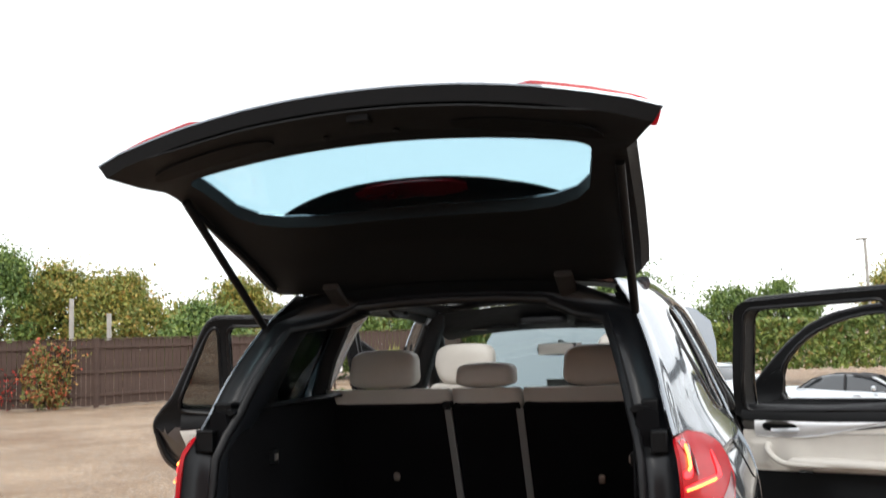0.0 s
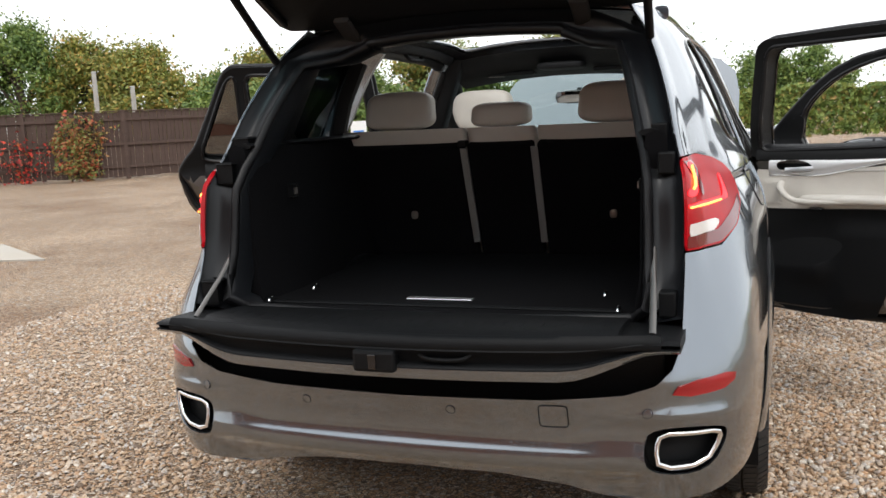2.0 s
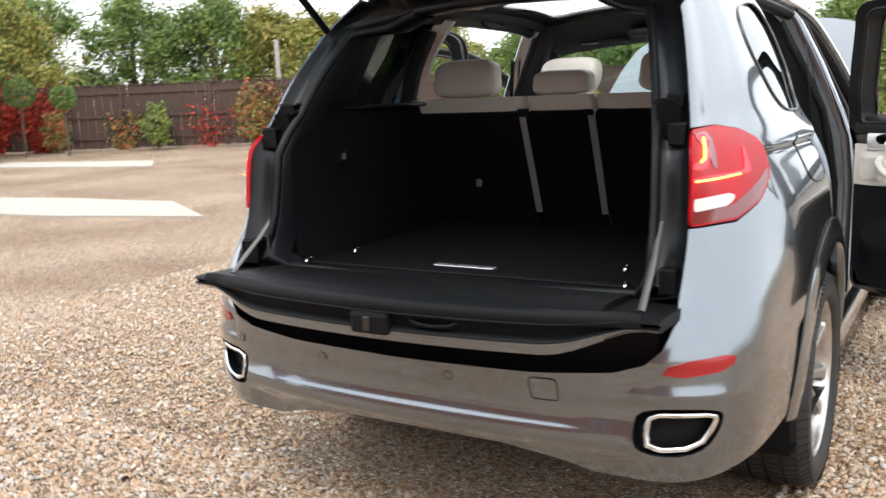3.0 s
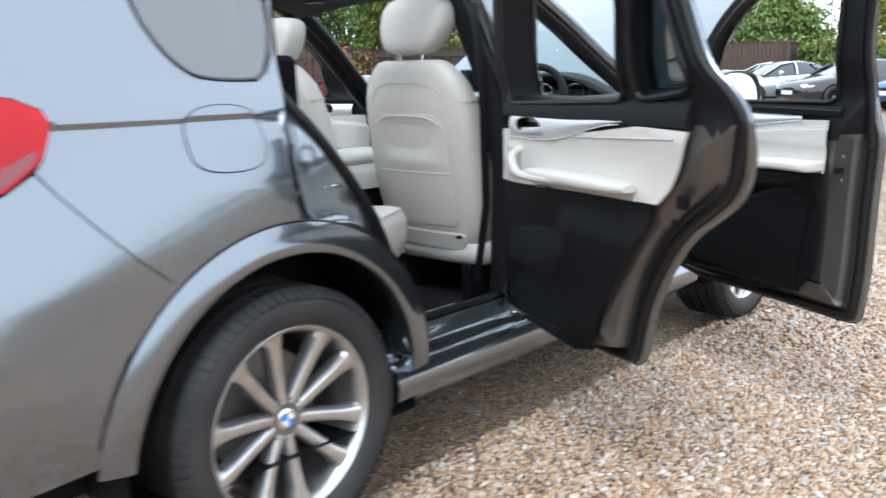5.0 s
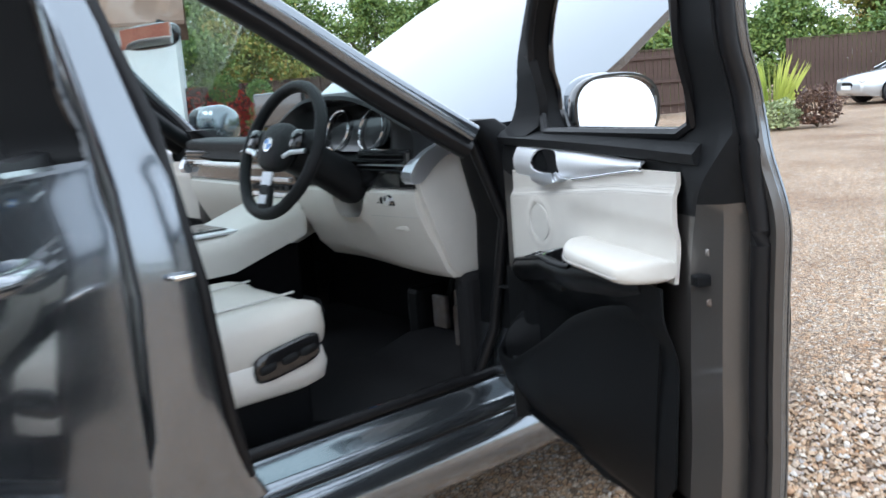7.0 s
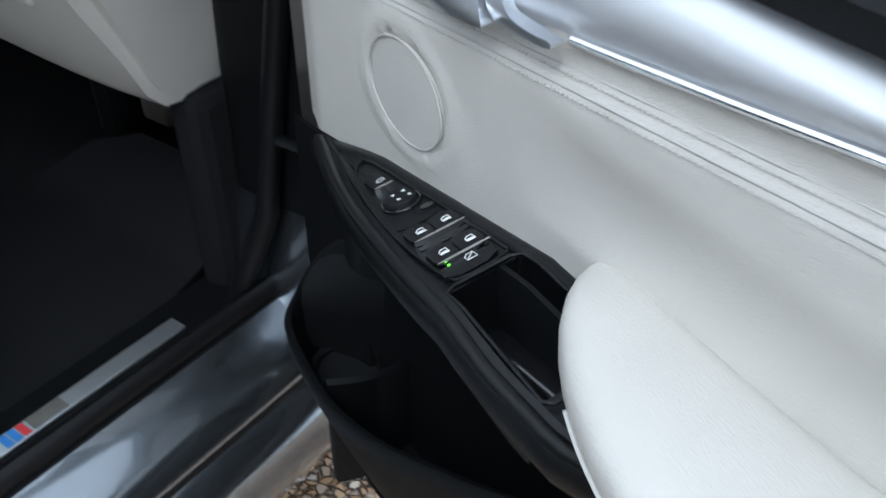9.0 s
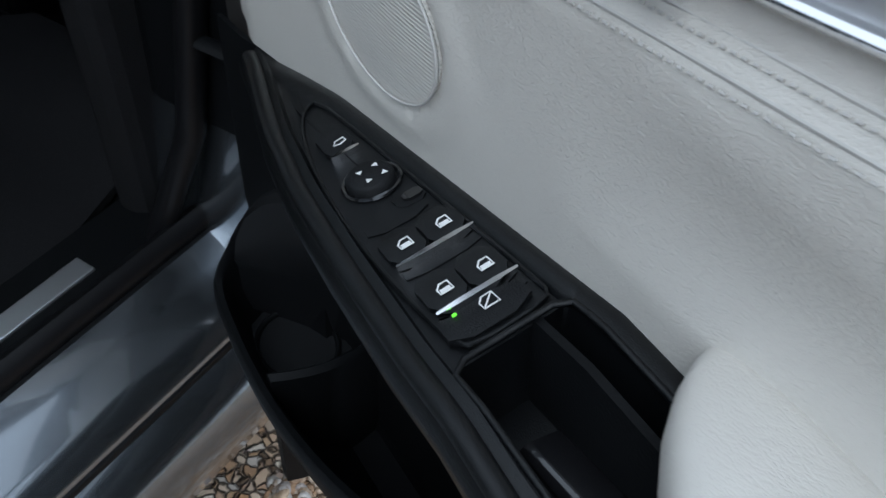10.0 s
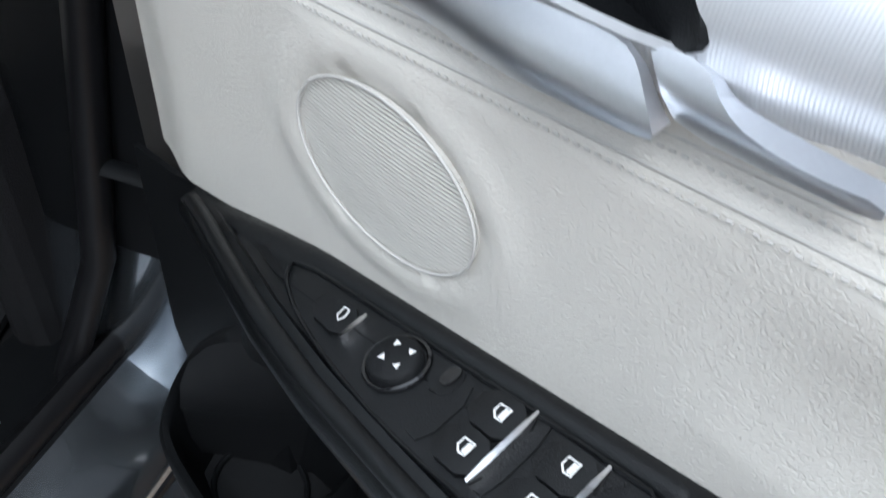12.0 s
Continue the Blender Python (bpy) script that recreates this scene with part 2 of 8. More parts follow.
M_PAINT = mat("metallic_grey_paint", (0.194, 0.216, 0.241), 0.19, 0.92, vary=0.05, scale=900, second_scale=2.5, coat=1.0)
# inner body paint, darker and browner: the gravel's reflection put into its colour
M_PAINT_IN = mat("gravel_toned_grey_paint", (0.128, 0.120, 0.114), 0.36, 0.75, vary=0.06, scale=300, coat=0.4)
M_BLACK = mat("black_moulded_plastic", (0.0055, 0.006, 0.0068), 0.5, vary=0.2, scale=60, bump=0.25, bump_scale=900, spec=0.14)
M_SOFT = mat("black_soft_trim", (0.008, 0.0085, 0.0095), 0.5, vary=0.2, scale=60, bump=0.4, bump_scale=1300, spec=0.18)
M_LEDGE = mat("grained_black_plastic", (0.004, 0.0045, 0.0052), 0.32, vary=0.2, scale=80, bump=0.25, bump_scale=1500, spec=0.30)
M_GLOSS = mat("gloss_black_plastic", (0.008, 0.008, 0.009), 0.15, vary=0.1, coat=0.6)
M_CARPET = mat("black_carpet", (0.005, 0.005, 0.006), 0.95, vary=0.5, scale=500, bump=0.8, bump_scale=700, spec=0.1)
M_MAT = mat("charcoal_mat", (0.013, 0.013, 0.0142), 0.9, vary=0.4, scale=300, bump=0.7, bump_scale=600, spec=0.15)
M_RUBBER = mat("black_rubber", (0.017, 0.017, 0.018), 0.62, vary=0.25, scale=80, bump=0.3, bump_scale=300, second=(0.035, 0.033, 0.03), second_scale=9)
M_CREAM = leather("cream_leather", (0.595, 0.570, 0.525), 780.0, 0.32)
M_CREAM_FINE = leather("cream_seat_leather", (0.53, 0.50, 0.452), 700.0, 0.12)
M_CREAM_PLAIN = mat("cream_plastic", (0.575, 0.55, 0.51), 0.5, vary=0.04, scale=30, bump=0.15, bump_scale=1500)
M_ALU = mat("brushed_aluminium", (0.72, 0.74, 0.78), 0.32, 0.9, vary=0.06, scale=500, bump=0.06, bump_scale=2500)
M_CHROME = mat("chrome", (0.8, 0.8, 0.81), 0.12, 1.0, vary=0.03, scale=200)
M_ALLOY = mat("machined_alloy", (0.62, 0.61, 0.59), 0.30, 0.9, vary=0.08, scale=90, second=(0.42, 0.38, 0.34), second_scale=18)
M_ALLOY_DARK = mat("grey_alloy_face", (0.20, 0.20, 0.205), 0.42, 0.6, vary=0.15, scale=60, second=(0.13, 0.11, 0.10), second_scale=14)
M_STEEL = mat("dull_steel", (0.28, 0.26, 0.245), 0.5, 0.8, vary=0.3, scale=50, second=(0.2, 0.12, 0.07), second_scale=12)
M_SEAL = mat("rubber_seal", (0.006, 0.006, 0.007), 0.42, vary=0.2, scale=90, spec=0.3)
M_TINT = glass("dark_tinted_glass", (0.20, 0.235, 0.245), mirror=0.22)
M_LENS_RED = mat("red_lamp_lens", (0.33, 0.003, 0.007), 0.2, vary=0.12, scale=25, spec=0.3, second=(0.19, 0.003, 0.006), second_scale=9)
lens = M_LENS_RED.node_tree.nodes["Principled BSDF"]
lens.inputs["Emission Color"].default_value, lens.inputs["Emission Strength"].default_value = (1.0, 0.015, 0.03, 1), 0.08
M_LENS_DARK = mat("dark_red_lamp_lens", (0.16, 0.004, 0.008), 0.15, vary=0.1, coat=1.0)
M_LENS_CLEAR = mat("clear_lamp_lens", (0.75, 0.72, 0.70), 0.2, vary=0.08, coat=1.0)
M_LED_RED = lamp_glow("lit_red_lamp", (1.0, 0.03, 0.04), 1.3)
M_LED_AMBER = lamp_glow("lit_amber_lamp", (1.0, 0.30, 0.06), 3.0)
M_LED_GREEN = lamp_glow("lit_green_lamp", (0.25, 1.0, 0.05), 0.5)
M_REFLECT = mat("red_reflector", (0.32, 0.005, 0.009), 0.25, vary=0.15, scale=300, coat=0.8)
M_WHITE = mat("white_print", (0.8, 0.8, 0.8), 0.5, vary=0.03)
M_BLUE = mat("blue_enamel", (0.05, 0.22, 0.62), 0.3, vary=0.05)
M_RED = mat("red_enamel", (0.6, 0.04, 0.05), 0.35, vary=0.05)

# ---- ground: a gravel yard ----
def stone_tint(nt, value, stops):
    ramp = nt.nodes.new("ShaderNodeValToRGB")
    ramp.color_ramp.interpolation = "LINEAR"
    e = ramp.color_ramp.elements
    while len(e) < len(stops):
        e.new(0.5)
    for k, (p, c) in enumerate(stops):
        e[k].position, e[k].color = p, (*c, 1)
    nt.links.new(value, ramp.inputs["Fac"])
    return ramp.outputs["Color"]


STONES = [(0.0, (0.15, 0.11, 0.08)), (0.12, (0.40, 0.255, 0.15)), (0.30, (0.56, 0.40, 0.26)), (0.48, (0.46, 0.38, 0.31)), (0.62, (0.64, 0.53, 0.42)), (0.76, (0.48, 0.285, 0.15)), (0.88, (0.42, 0.40, 0.39)), (1.0, (0.76, 0.70, 0.62))]


def gravel_material():
    """Packed stones: cells of two sizes, each with its own tint, with deep gaps and broad paler and ruddier patches."""
    m = bpy.data.materials.new("gravel")
    m.use_nodes = True
    nt = m.node_tree
    b = nt.nodes["Principled BSDF"]
    tc = nt.nodes.new("ShaderNodeTexCoord")
    warp = nt.nodes.new("ShaderNodeTexNoise")
    warp.inputs["Scale"].default_value = 40
    add = nt.nodes.new("ShaderNodeMix")
    add.data_type, add.blend_type = "RGBA", "LINEAR_LIGHT"
    add.inputs["Factor"].default_value = 0.012
    nt.links.new(tc.outputs["Object"], warp.inputs["Vector"])
    nt.links.new(tc.outputs["Object"], add.inputs["A"])
    nt.links.new(warp.outputs["Color"], add.inputs["B"])
    cell, edge = nt.nodes.new("ShaderNodeTexVoronoi"), nt.nodes.new("ShaderNodeTexVoronoi")
    edge.feature = "DISTANCE_TO_EDGE"
    for v in (cell, edge):
        v.inputs["Scale"].default_value = 62
        nt.links.new(add.outputs["Result"], v.inputs["Vector"])
    sep = nt.nodes.new("ShaderNodeSeparateColor")
    nt.links.new(cell.outputs["Color"], sep.inputs["Color"])
    tint = stone_tint(nt, sep.outputs["Red"], STONES)
    broad = nt.nodes.new("ShaderNodeTexNoise")
    broad.inputs["Scale"].default_value, broad.inputs["Detail"].default_value = 0.55, 4
    nt.links.new(tc.outputs["Object"], broad.inputs["Vector"])
    patch = stone_tint(nt, broad.outputs["Fac"], [(0.30, (0.80, 0.64, 0.50)), (0.5, (1.10, 1.02, 0.92)), (0.72, (1.42, 1.35, 1.24))])
    mul = nt.nodes.new("ShaderNodeMix")
    mul.data_type, mul.blend_type = "RGBA", "MULTIPLY"
    mul.inputs["Factor"].default_value = 1.0
    nt.links.new(tint, mul.inputs["A"])
    nt.links.new(patch, mul.inputs["B"])
    gap = nt.nodes.new("ShaderNodeMapRange")
    gap.inputs["From Max"].default_value = 0.16
    nt.links.new(edge.outputs["Distance"], gap.inputs["Value"])
    dirt = nt.nodes.new("ShaderNodeMix")
    dirt.data_type = "RGBA"
    dirt.inputs["A"].default_value = (0.085, 0.055, 0.034, 1)
    nt.links.new(gap.outputs["Result"], dirt.inputs["Factor"])
    nt.links.new(mul.outputs["Result"], dirt.inputs["B"])
    nt.links.new(dirt.outputs["Result"], b.inputs["Base Color"])
    b.inputs["Roughness"].default_value = 0.75
    bn = nt.nodes.new("ShaderNodeBump")
    bn.inputs["Strength"].default_value, bn.inputs["Distance"].default_value = 1.0, 0.012
    nt.links.new(gap.outputs["Result"], bn.inputs["Height"])
    nt.links.new(bn.outputs["Normal"], b.inputs["Normal"])
    return m


def pebble_material():
    """Loose stones: a tint for each stone, mottled."""
    m = bpy.data.materials.new("pebbles")
    m.use_nodes = True
    nt = m.node_tree
    b = nt.nodes["Principled BSDF"]
    geo, tc = nt.nodes.new("ShaderNodeNewGeometry"), nt.nodes.new("ShaderNodeTexCoord")
    tint = stone_tint(nt, geo.outputs["Random Per Island"], STONES)
    mot = nt.nodes.new("ShaderNodeTexNoise")
    mot.inputs["Scale"].default_value, mot.inputs["Detail"].default_value = 160, 4
    nt.links.new(tc.outputs["Object"], mot.inputs["Vector"])
    shade = stone_tint(nt, mot.outputs["Fac"], [(0.35, (0.72, 0.66, 0.60)), (0.55, (1.0, 1.0, 1.0)), (0.72, (1.18, 1.15, 1.1))])
    mul = nt.nodes.new("ShaderNodeMix")
    mul.data_type, mul.blend_type = "RGBA", "MULTIPLY"
    mul.inputs["Factor"].default_value = 1.0
    nt.links.new(tint, mul.inputs["A"])
    nt.links.new(shade, mul.inputs["B"])
    nt.links.new(mul.outputs["Result"], b.inputs["Base Color"])
    b.inputs["Roughness"].default_value = 0.55
    bn = nt.nodes.new("ShaderNodeBump")
    bn.inputs["Strength"].default_value, bn.inputs["Distance"].default_value = 0.35, 0.002
    nt.links.new(mot.outputs["Fac"], bn.inputs["Height"])
    nt.links.new(bn.outputs["Normal"], b.inputs["Normal"])
    return m


M_GRAVEL, M_PEBBLE = gravel_material(), pebble_material()


def dip(x, y):
    """The yard falls away towards the hedge."""
    return 1.15 * smooth01((x + 2.5) / 4.5) * smooth01((y - 9.0) / 15.0)


def ground_sheet():
    """One sheet to the horizon, softly uneven near the car."""
    xs = np.concatenate([[-600, -200, -90, -50], np.arange(-30, 12.1, 1.0), [20, 40, 90, 200, 600]])
    ys = np.concatenate([[-600, -200, -60, -25], np.arange(-9, 33.1, 1.0), [40, 60, 110, 250, 700]])
    rng = np.random.default_rng(5)
    co = [(x, y, float(rng.normal(0, 0.004)) - 0.006 - dip(x, y)) for y in ys for x in xs]
    n = len(xs)
    fa = [(j * n + i, j * n + i + 1, (j + 1) * n + i + 1, (j + 1) * n + i) for j in range(len(ys) - 1) for i in range(n - 1)]
    me = bpy.data.meshes.new("ground")
    me.from_pydata(co, [], fa)
    tagged(part("ground", finish(me, M_GRAVEL)), "tan and grey gravel yard", kind="structure")


ground_sheet()


def scatter_stones(name, boxes, seed, fine):
    """Loose stones strewn over stretches of the yard: (x0, y0, x1, y1, how many to the square metre)."""
    rng = np.random.default_rng(seed)
    pts = []
    for x0, y0, x1, y1, dense_ in boxes:
        n = int((x1 - x0) * (y1 - y0) * dense_)
        pts.append(np.stack([rng.uniform(x0, x1, n), rng.uniform(y0, y1, n)], 1))
    p = np.concatenate(pts)
    n = len(p)
    if fine:
        g = (1 + 5 ** 0.5) / 2
        base = np.array([(-1, g, 0), (1, g, 0), (-1, -g, 0), (1, -g, 0), (0, -1, g), (0, 1, g), (0, -1, -g), (0, 1, -g), (g, 0, -1), (g, 0, 1), (-g, 0, -1), (-g, 0, 1)]) / math.hypot(1, g)
        tri = np.array([(0, 11, 5), (0, 5, 1), (0, 1, 7), (0, 7, 10), (0, 10, 11), (1, 5, 9), (5, 11, 4), (11, 10, 2), (10, 7, 6), (7, 1, 8), (3, 9, 4), (3, 4, 2), (3, 2, 6), (3, 6, 8), (3, 8, 9), (4, 9, 5), (2, 4, 11), (6, 2, 10), (8, 6, 7), (9, 8, 1)])
    else:
        base = np.array([(1, 0, 0), (0.3, 0.9, 0), (-0.8, 0.5, 0), (-0.7, -0.6, 0), (0.4, -0.85, 0), (0.25, 0.1, 1), (-0.3, -0.1, 0.95)], float)
        tri = np.array([(0, 1, 5), (1, 2, 6), (1, 6, 5), (2, 3, 6), (3, 4, 6), (4, 5, 6), (4, 0, 5)])
    size = rng.lognormal(math.log(0.0080), 0.33, n).clip(0.0035, 0.016)
    s3 = np.stack([size * rng.uniform(0.9, 1.5, n), size * rng.uniform(0.75, 1.1, n), size * rng.uniform(0.5, 0.85, n)], 1)
    a = rng.uniform(0, 2 * math.pi, n)
    lean = rng.normal(0, 0.25, (n, 2))
    v = base[None] * s3[:, None] * (1 + rng.normal(0, 0.10, (n, len(base), 1)))
    x = v[..., 0] * np.cos(a)[:, None] - v[..., 1] * np.sin(a)[:, None]
    y = v[..., 0] * np.sin(a)[:, None] + v[..., 1] * np.cos(a)[:, None]
    z = v[..., 2] + x * lean[:, :1] + y * lean[:, 1:] + (s3[:, 2] * rng.uniform(-0.1, 0.8, n))[:, None] - 0.004
    co = np.stack([x + p[:, :1], y + p[:, 1:], z], -1).reshape(-1, 3)
    fa = (tri[None] + (np.arange(n) * len(base))[:, None, None]).reshape(-1, 3)
    me = bpy.data.meshes.new(name)
    me.vertices.add(len(co))
    me.vertices.foreach_set("co", co.astype(np.float32).ravel())
    me.loops.add(fa.size)
    me.loops.foreach_set("vertex_index", fa.astype(np.int32).ravel())
    me.polygons.add(len(fa))
    me.polygons.foreach_set("loop_start", np.arange(0, fa.size, 3, dtype=np.int32))
    me.polygons.foreach_set("loop_total", np.full(len(fa), 3, np.int32))
    me.update(calc_edges=True)
    me.polygons.foreach_set("use_smooth", np.ones(len(fa), bool))
    me.materials.append(M_PEBBLE)
    tagged(part(name, me), "loose tan, brown and grey pebbles on the yard", kind="stuff")


scatter_stones("pebbles", [(0.85, 1.3, 1.7, 2.5, 3200), (0.85, 0.9, 2.3, 2.9, 5200), (0.85, -0.9, 2.6, 0.9, 4200)], 3, True)
scatter_stones("pebbles", [(2.3, 0.0, 4.2, 5.2, 3400), (0.85, 2.9, 2.3, 5.2, 3400), (-2.9, -2.6, 0.85, -0.7, 3000), (0.85, -2.2, 2.6, -0.9, 3000), (-4.2, -1.0, -0.85, 3.2, 1900), (4.2, 1.0, 6.0, 6.0, 1500)], 4, False)

# ---- the car: its body ----
KNOTS = [3.75, 2.95, 2.1, 0.9, 0.0, -0.45, -0.75, -1.0, -1.2, -1.55, -1.9]
FORE = [3.75, 2.95, 2.1, 0.9, 0.0]
# height: half widths at the knots, then the places along the car of the knots behind the wheel
PLAN = {
    0.30: ([0.60, 0.90, 0.90, 0.90, 0.92, 0.915, 0.885, 0.80, 0.60, 0.32, 0], [-0.45, -0.74, -0.93, -1.02, -1.06, -1.07]),
    0.45: ([0.66, 0.93, 0.925, 0.925, 0.94, 0.94, 0.915, 0.835, 0.66, 0.33, 0], [-0.45, -0.76, -0.965, -1.06, -1.10, -1.115]),
    0.55: ([0.70, 0.95, 0.93, 0.93, 0.95, 0.95, 0.925, 0.855, 0.70, 0.34, 0], [-0.45, -0.77, -0.955, -1.035, -1.078, -1.09]),
    0.67: ([0.72, 0.955, 0.935, 0.935, 0.957, 0.955, 0.93, 0.87, 0.725, 0.35, 0], [-0.45, -0.78, -0.93, -1.035, -1.105, -1.12]),
    0.80: ([0.72, 0.95, 0.935, 0.935, 0.962, 0.955, 0.917, 0.85, 0.742, 0.35, 0], [-0.45, -0.76, -0.90, -0.985, -1.05, -1.065]),
    1.00: ([0.70, 0.94, 0.935, 0.935, 0.957, 0.935, 0.875, 0.80, 0.744, 0.35, 0], [-0.43, -0.665, -0.815, -0.895, -1.0, -1.01]),
    1.10: ([0.65, 0.90, 0.92, 0.92, 0.937, 0.90, 0.845, 0.783, 0.742, 0.35, 0], [-0.43, -0.635, -0.785, -0.878, -0.97, -0.98]),
    1.20: ([0.60, 0.84, 0.88, 0.88, 0.887, 0.855, 0.81, 0.765, 0.739, 0.35, 0], [-0.42, -0.605, -0.755, -0.860, -0.95, -0.96]),
    1.28: ([0.60, 0.80, 0.83, 0.83, 0.833, 0.81, 0.775, 0.74, 0.717, 0.35, 0], [-0.40, -0.555, -0.70, -0.79, -0.87, -0.88]),
    1.42: ([0.60, 0.74, 0.765, 0.77, 0.778, 0.757, 0.735, 0.705, 0.682, 0.35, 0], [-0.36, -0.48, -0.61, -0.70, -0.75, -0.76]),
    1.60: ([0.55, 0.65, 0.68, 0.685, 0.692, 0.677, 0.66, 0.637, 0.617, 0.30, 0], [-0.30, -0.39, -0.48, -0.55, -0.6, -0.61]),
    1.70: ([0.50, 0.58, 0.60, 0.605, 0.612, 0.60, 0.585, 0.567, 0.55, 0.28, 0], [-0.27, -0.33, -0.40, -0.45, -0.5, -0.51]),
}


def tangents(xs, ys):
    slope = [(ys[k + 1] - ys[k]) / (xs[k + 1] - xs[k]) for k in range(len(xs) - 1)]
    mid = [0.0 if a * b < 0 or a + b == 0 else 2 * a * b / (a + b) for a, b in zip(slope, slope[1:])]
    return [slope[0], *mid, slope[-1]]


def hermite_at(xs, ys, ms, i, x):
    """A smooth curve through (xs, ys), xs rising, within its stretch i."""
    h = xs[i + 1] - xs[i]
    t = (x - xs[i]) / h
    t2 = t * t
    t3 = t2 * t
    return (2 * t3 - 3 * t2 + 1) * ys[i] + (t3 - 2 * t2 + t) * h * ms[i] + (3 * t2 - 2 * t3) * ys[i + 1] + (t3 - t2) * h * ms[i + 1]


def stretch(xs, x):
    i = 0
    while i < len(xs) - 2 and xs[i + 1] <= x:
        i += 1
    return i


LEVELS = sorted(PLAN)
UP = KNOTS[::-1]
ROWS_X = [(r := PLAN[h][0][::-1], tangents(UP, r)) for h in LEVELS]
ROWS_Y = [(r := (FORE + PLAN[h][1])[::-1], tangents(UP, r)) for h in LEVELS]


def side(a, z, out=0.0):
    """The car's right flank and rear corner: a is the place along the car, and runs on round the corner to -1.9 at the middle."""
    a, zz = min(max(a, UP[0]), UP[-1]), min(max(z, LEVELS[0]), LEVELS[-1])
    i, k = stretch(UP, a), stretch(LEVELS, zz)
    lo, hi = max(0, k - 1), min(len(LEVELS), k + 3)
    hs = LEVELS[lo:hi]
    px = [hermite_at(UP, r, m, i, a) for r, m in ROWS_X[lo:hi]]
    py = [hermite_at(UP, r, m, i, a) for r, m in ROWS_Y[lo:hi]]
    return Vector((hermite_at(hs, px, tangents(hs, px), k - lo, zz) + out, hermite_at(hs, py, tangents(hs, py), k - lo, zz), z))


SIDE_CACHE = {}


def flank(out=0.0):
    """side() pushed out along the car's width, through a table that makes it quick."""
    def lift(a, z):
        key = (round(a, 5), round(z, 5))
        if key not in SIDE_CACHE:
            SIDE_CACHE[key] = side(a, z)
        p = SIDE_CACHE[key]
        near = smooth01((a + 0.66) / 0.06) * smooth01((0.16 - a) / 0.05)
        fold = 0.017 * smooth01((1.190 - z) / 0.024) * math.exp(-max(0.0, 1.166 - z) / 0.13) * near
        return (p.x + out - fold, p.y, p.z)
    return lift


def arc(cy, cz, r, a0, a1, n=24):
    return [(cy + r * math.cos(radians(lerp(a0, a1, k / n))), cz + r * math.sin(radians(lerp(a0, a1, k / n)))) for k in range(n + 1)]


car = thing("car", "metallic grey estate car with every door, bonnet and split tailgate open", "car")
HUB_Z = 0.36

# the rear quarter, with the openings for the wheel, the window and the lamp
LAMP = [(-1.2, 1.247), (-0.95, 1.252), (-0.75, 1.235), (-0.645, 1.210), (-0.61, 1.18), (-0.64, 1.11), (-0.74, 1.05), (-0.90, 1.010), (-1.2, 1.007)]
QWIN = rounded([(0.085, 1.262), (-0.12, 1.262), (-0.20, 1.285), (-0.30, 1.40), (-0.345, 1.50), (-0.31, 1.575), (-0.1, 1.612), (0.165, 1.612)], 2)
lamp_top = [(-0.72, 1.232), (-0.95, 1.252), (-1.2, 1.247)]
quarter = [(0.244, 0.819), (0.22, 0.85), (0.10, 0.868), (0.04, 0.91), (0.02, 1.0), (0.025, 1.10), (0.05, 1.18), (0.085, 1.255), (0.11, 1.36), (0.17, 1.55), (0.20, 1.66), (0.1, 1.70),
           (-0.5, 1.70), (-1.2, 1.70), (-1.2, 1.252), (-0.95, 1.2535), (-0.75, 1.2365), (-0.644, 1.2115), (-0.608, 1.18), (-0.638, 1.109), (-0.665, 1.083), (-0.343, 0.818)]
quarter += [p for p in arc(0, HUB_Z, 0.52, 124, 62, 16)]
part("quarter_panel", sheet(quarter, flank(), [M_PAINT, M_BLACK], 0.019, 0.006, [QWIN]), car)
FLAP = rounded([(-0.225, 1.205), (-0.045, 1.205), (-0.03, 1.12), (-0.055, 1.045), (-0.235, 1.05), (-0.25, 1.12)], 2)
flap = part("fuel_flap", sheet(FLAP, flank(0.0022), M_PAINT, 0.016, 0.002), car)
part("shut_line", tube([Vector(flank(0.0015)(a, z)) for a, z in dense(FLAP, 0.02)], 0.0016, 0.0016, M_SEAL, 6, True), flap)
qglass = part("quarter_window", sheet(QWIN, flank(-0.006), M_TINT, 0.04, 0.004), car, "dark tinted rear quarter glass")
part("window_trim", tube([Vector(flank(0.0)(a, z)) for a, z in dense(QWIN, 0.02)], 0.006, 0.006, M_GLOSS, 8, True), qglass)

# the bumper, one skin from arch to arch
bump_half = [(-0.345, 0.815), (-0.67, 1.08), (-0.745, 1.043), (-0.90, 1.004), (-1.2, 1.002), (-1.2, 0.78), (-1.215, 0.72), (-1.25, 0.682), (-1.32, 0.658), (-1.5, 0.642), (-1.9, 0.636),
             (-1.9, 0.420), (-1.62, 0.415), (-1.42, 0.388), (-1.30, 0.358), (-1.10, 0.362), (-0.9, 0.386), (-0.70, 0.41), (-0.52, 0.43)]
bump_half += arc(0, HUB_Z, 0.52, 172, 119, 12)
EXH = rounded([(-1.245, 0.568), (-1.02, 0.568), (-0.99, 0.53), (-1.045, 0.445), (-1.19, 0.440), (-1.245, 0.51)], 2)


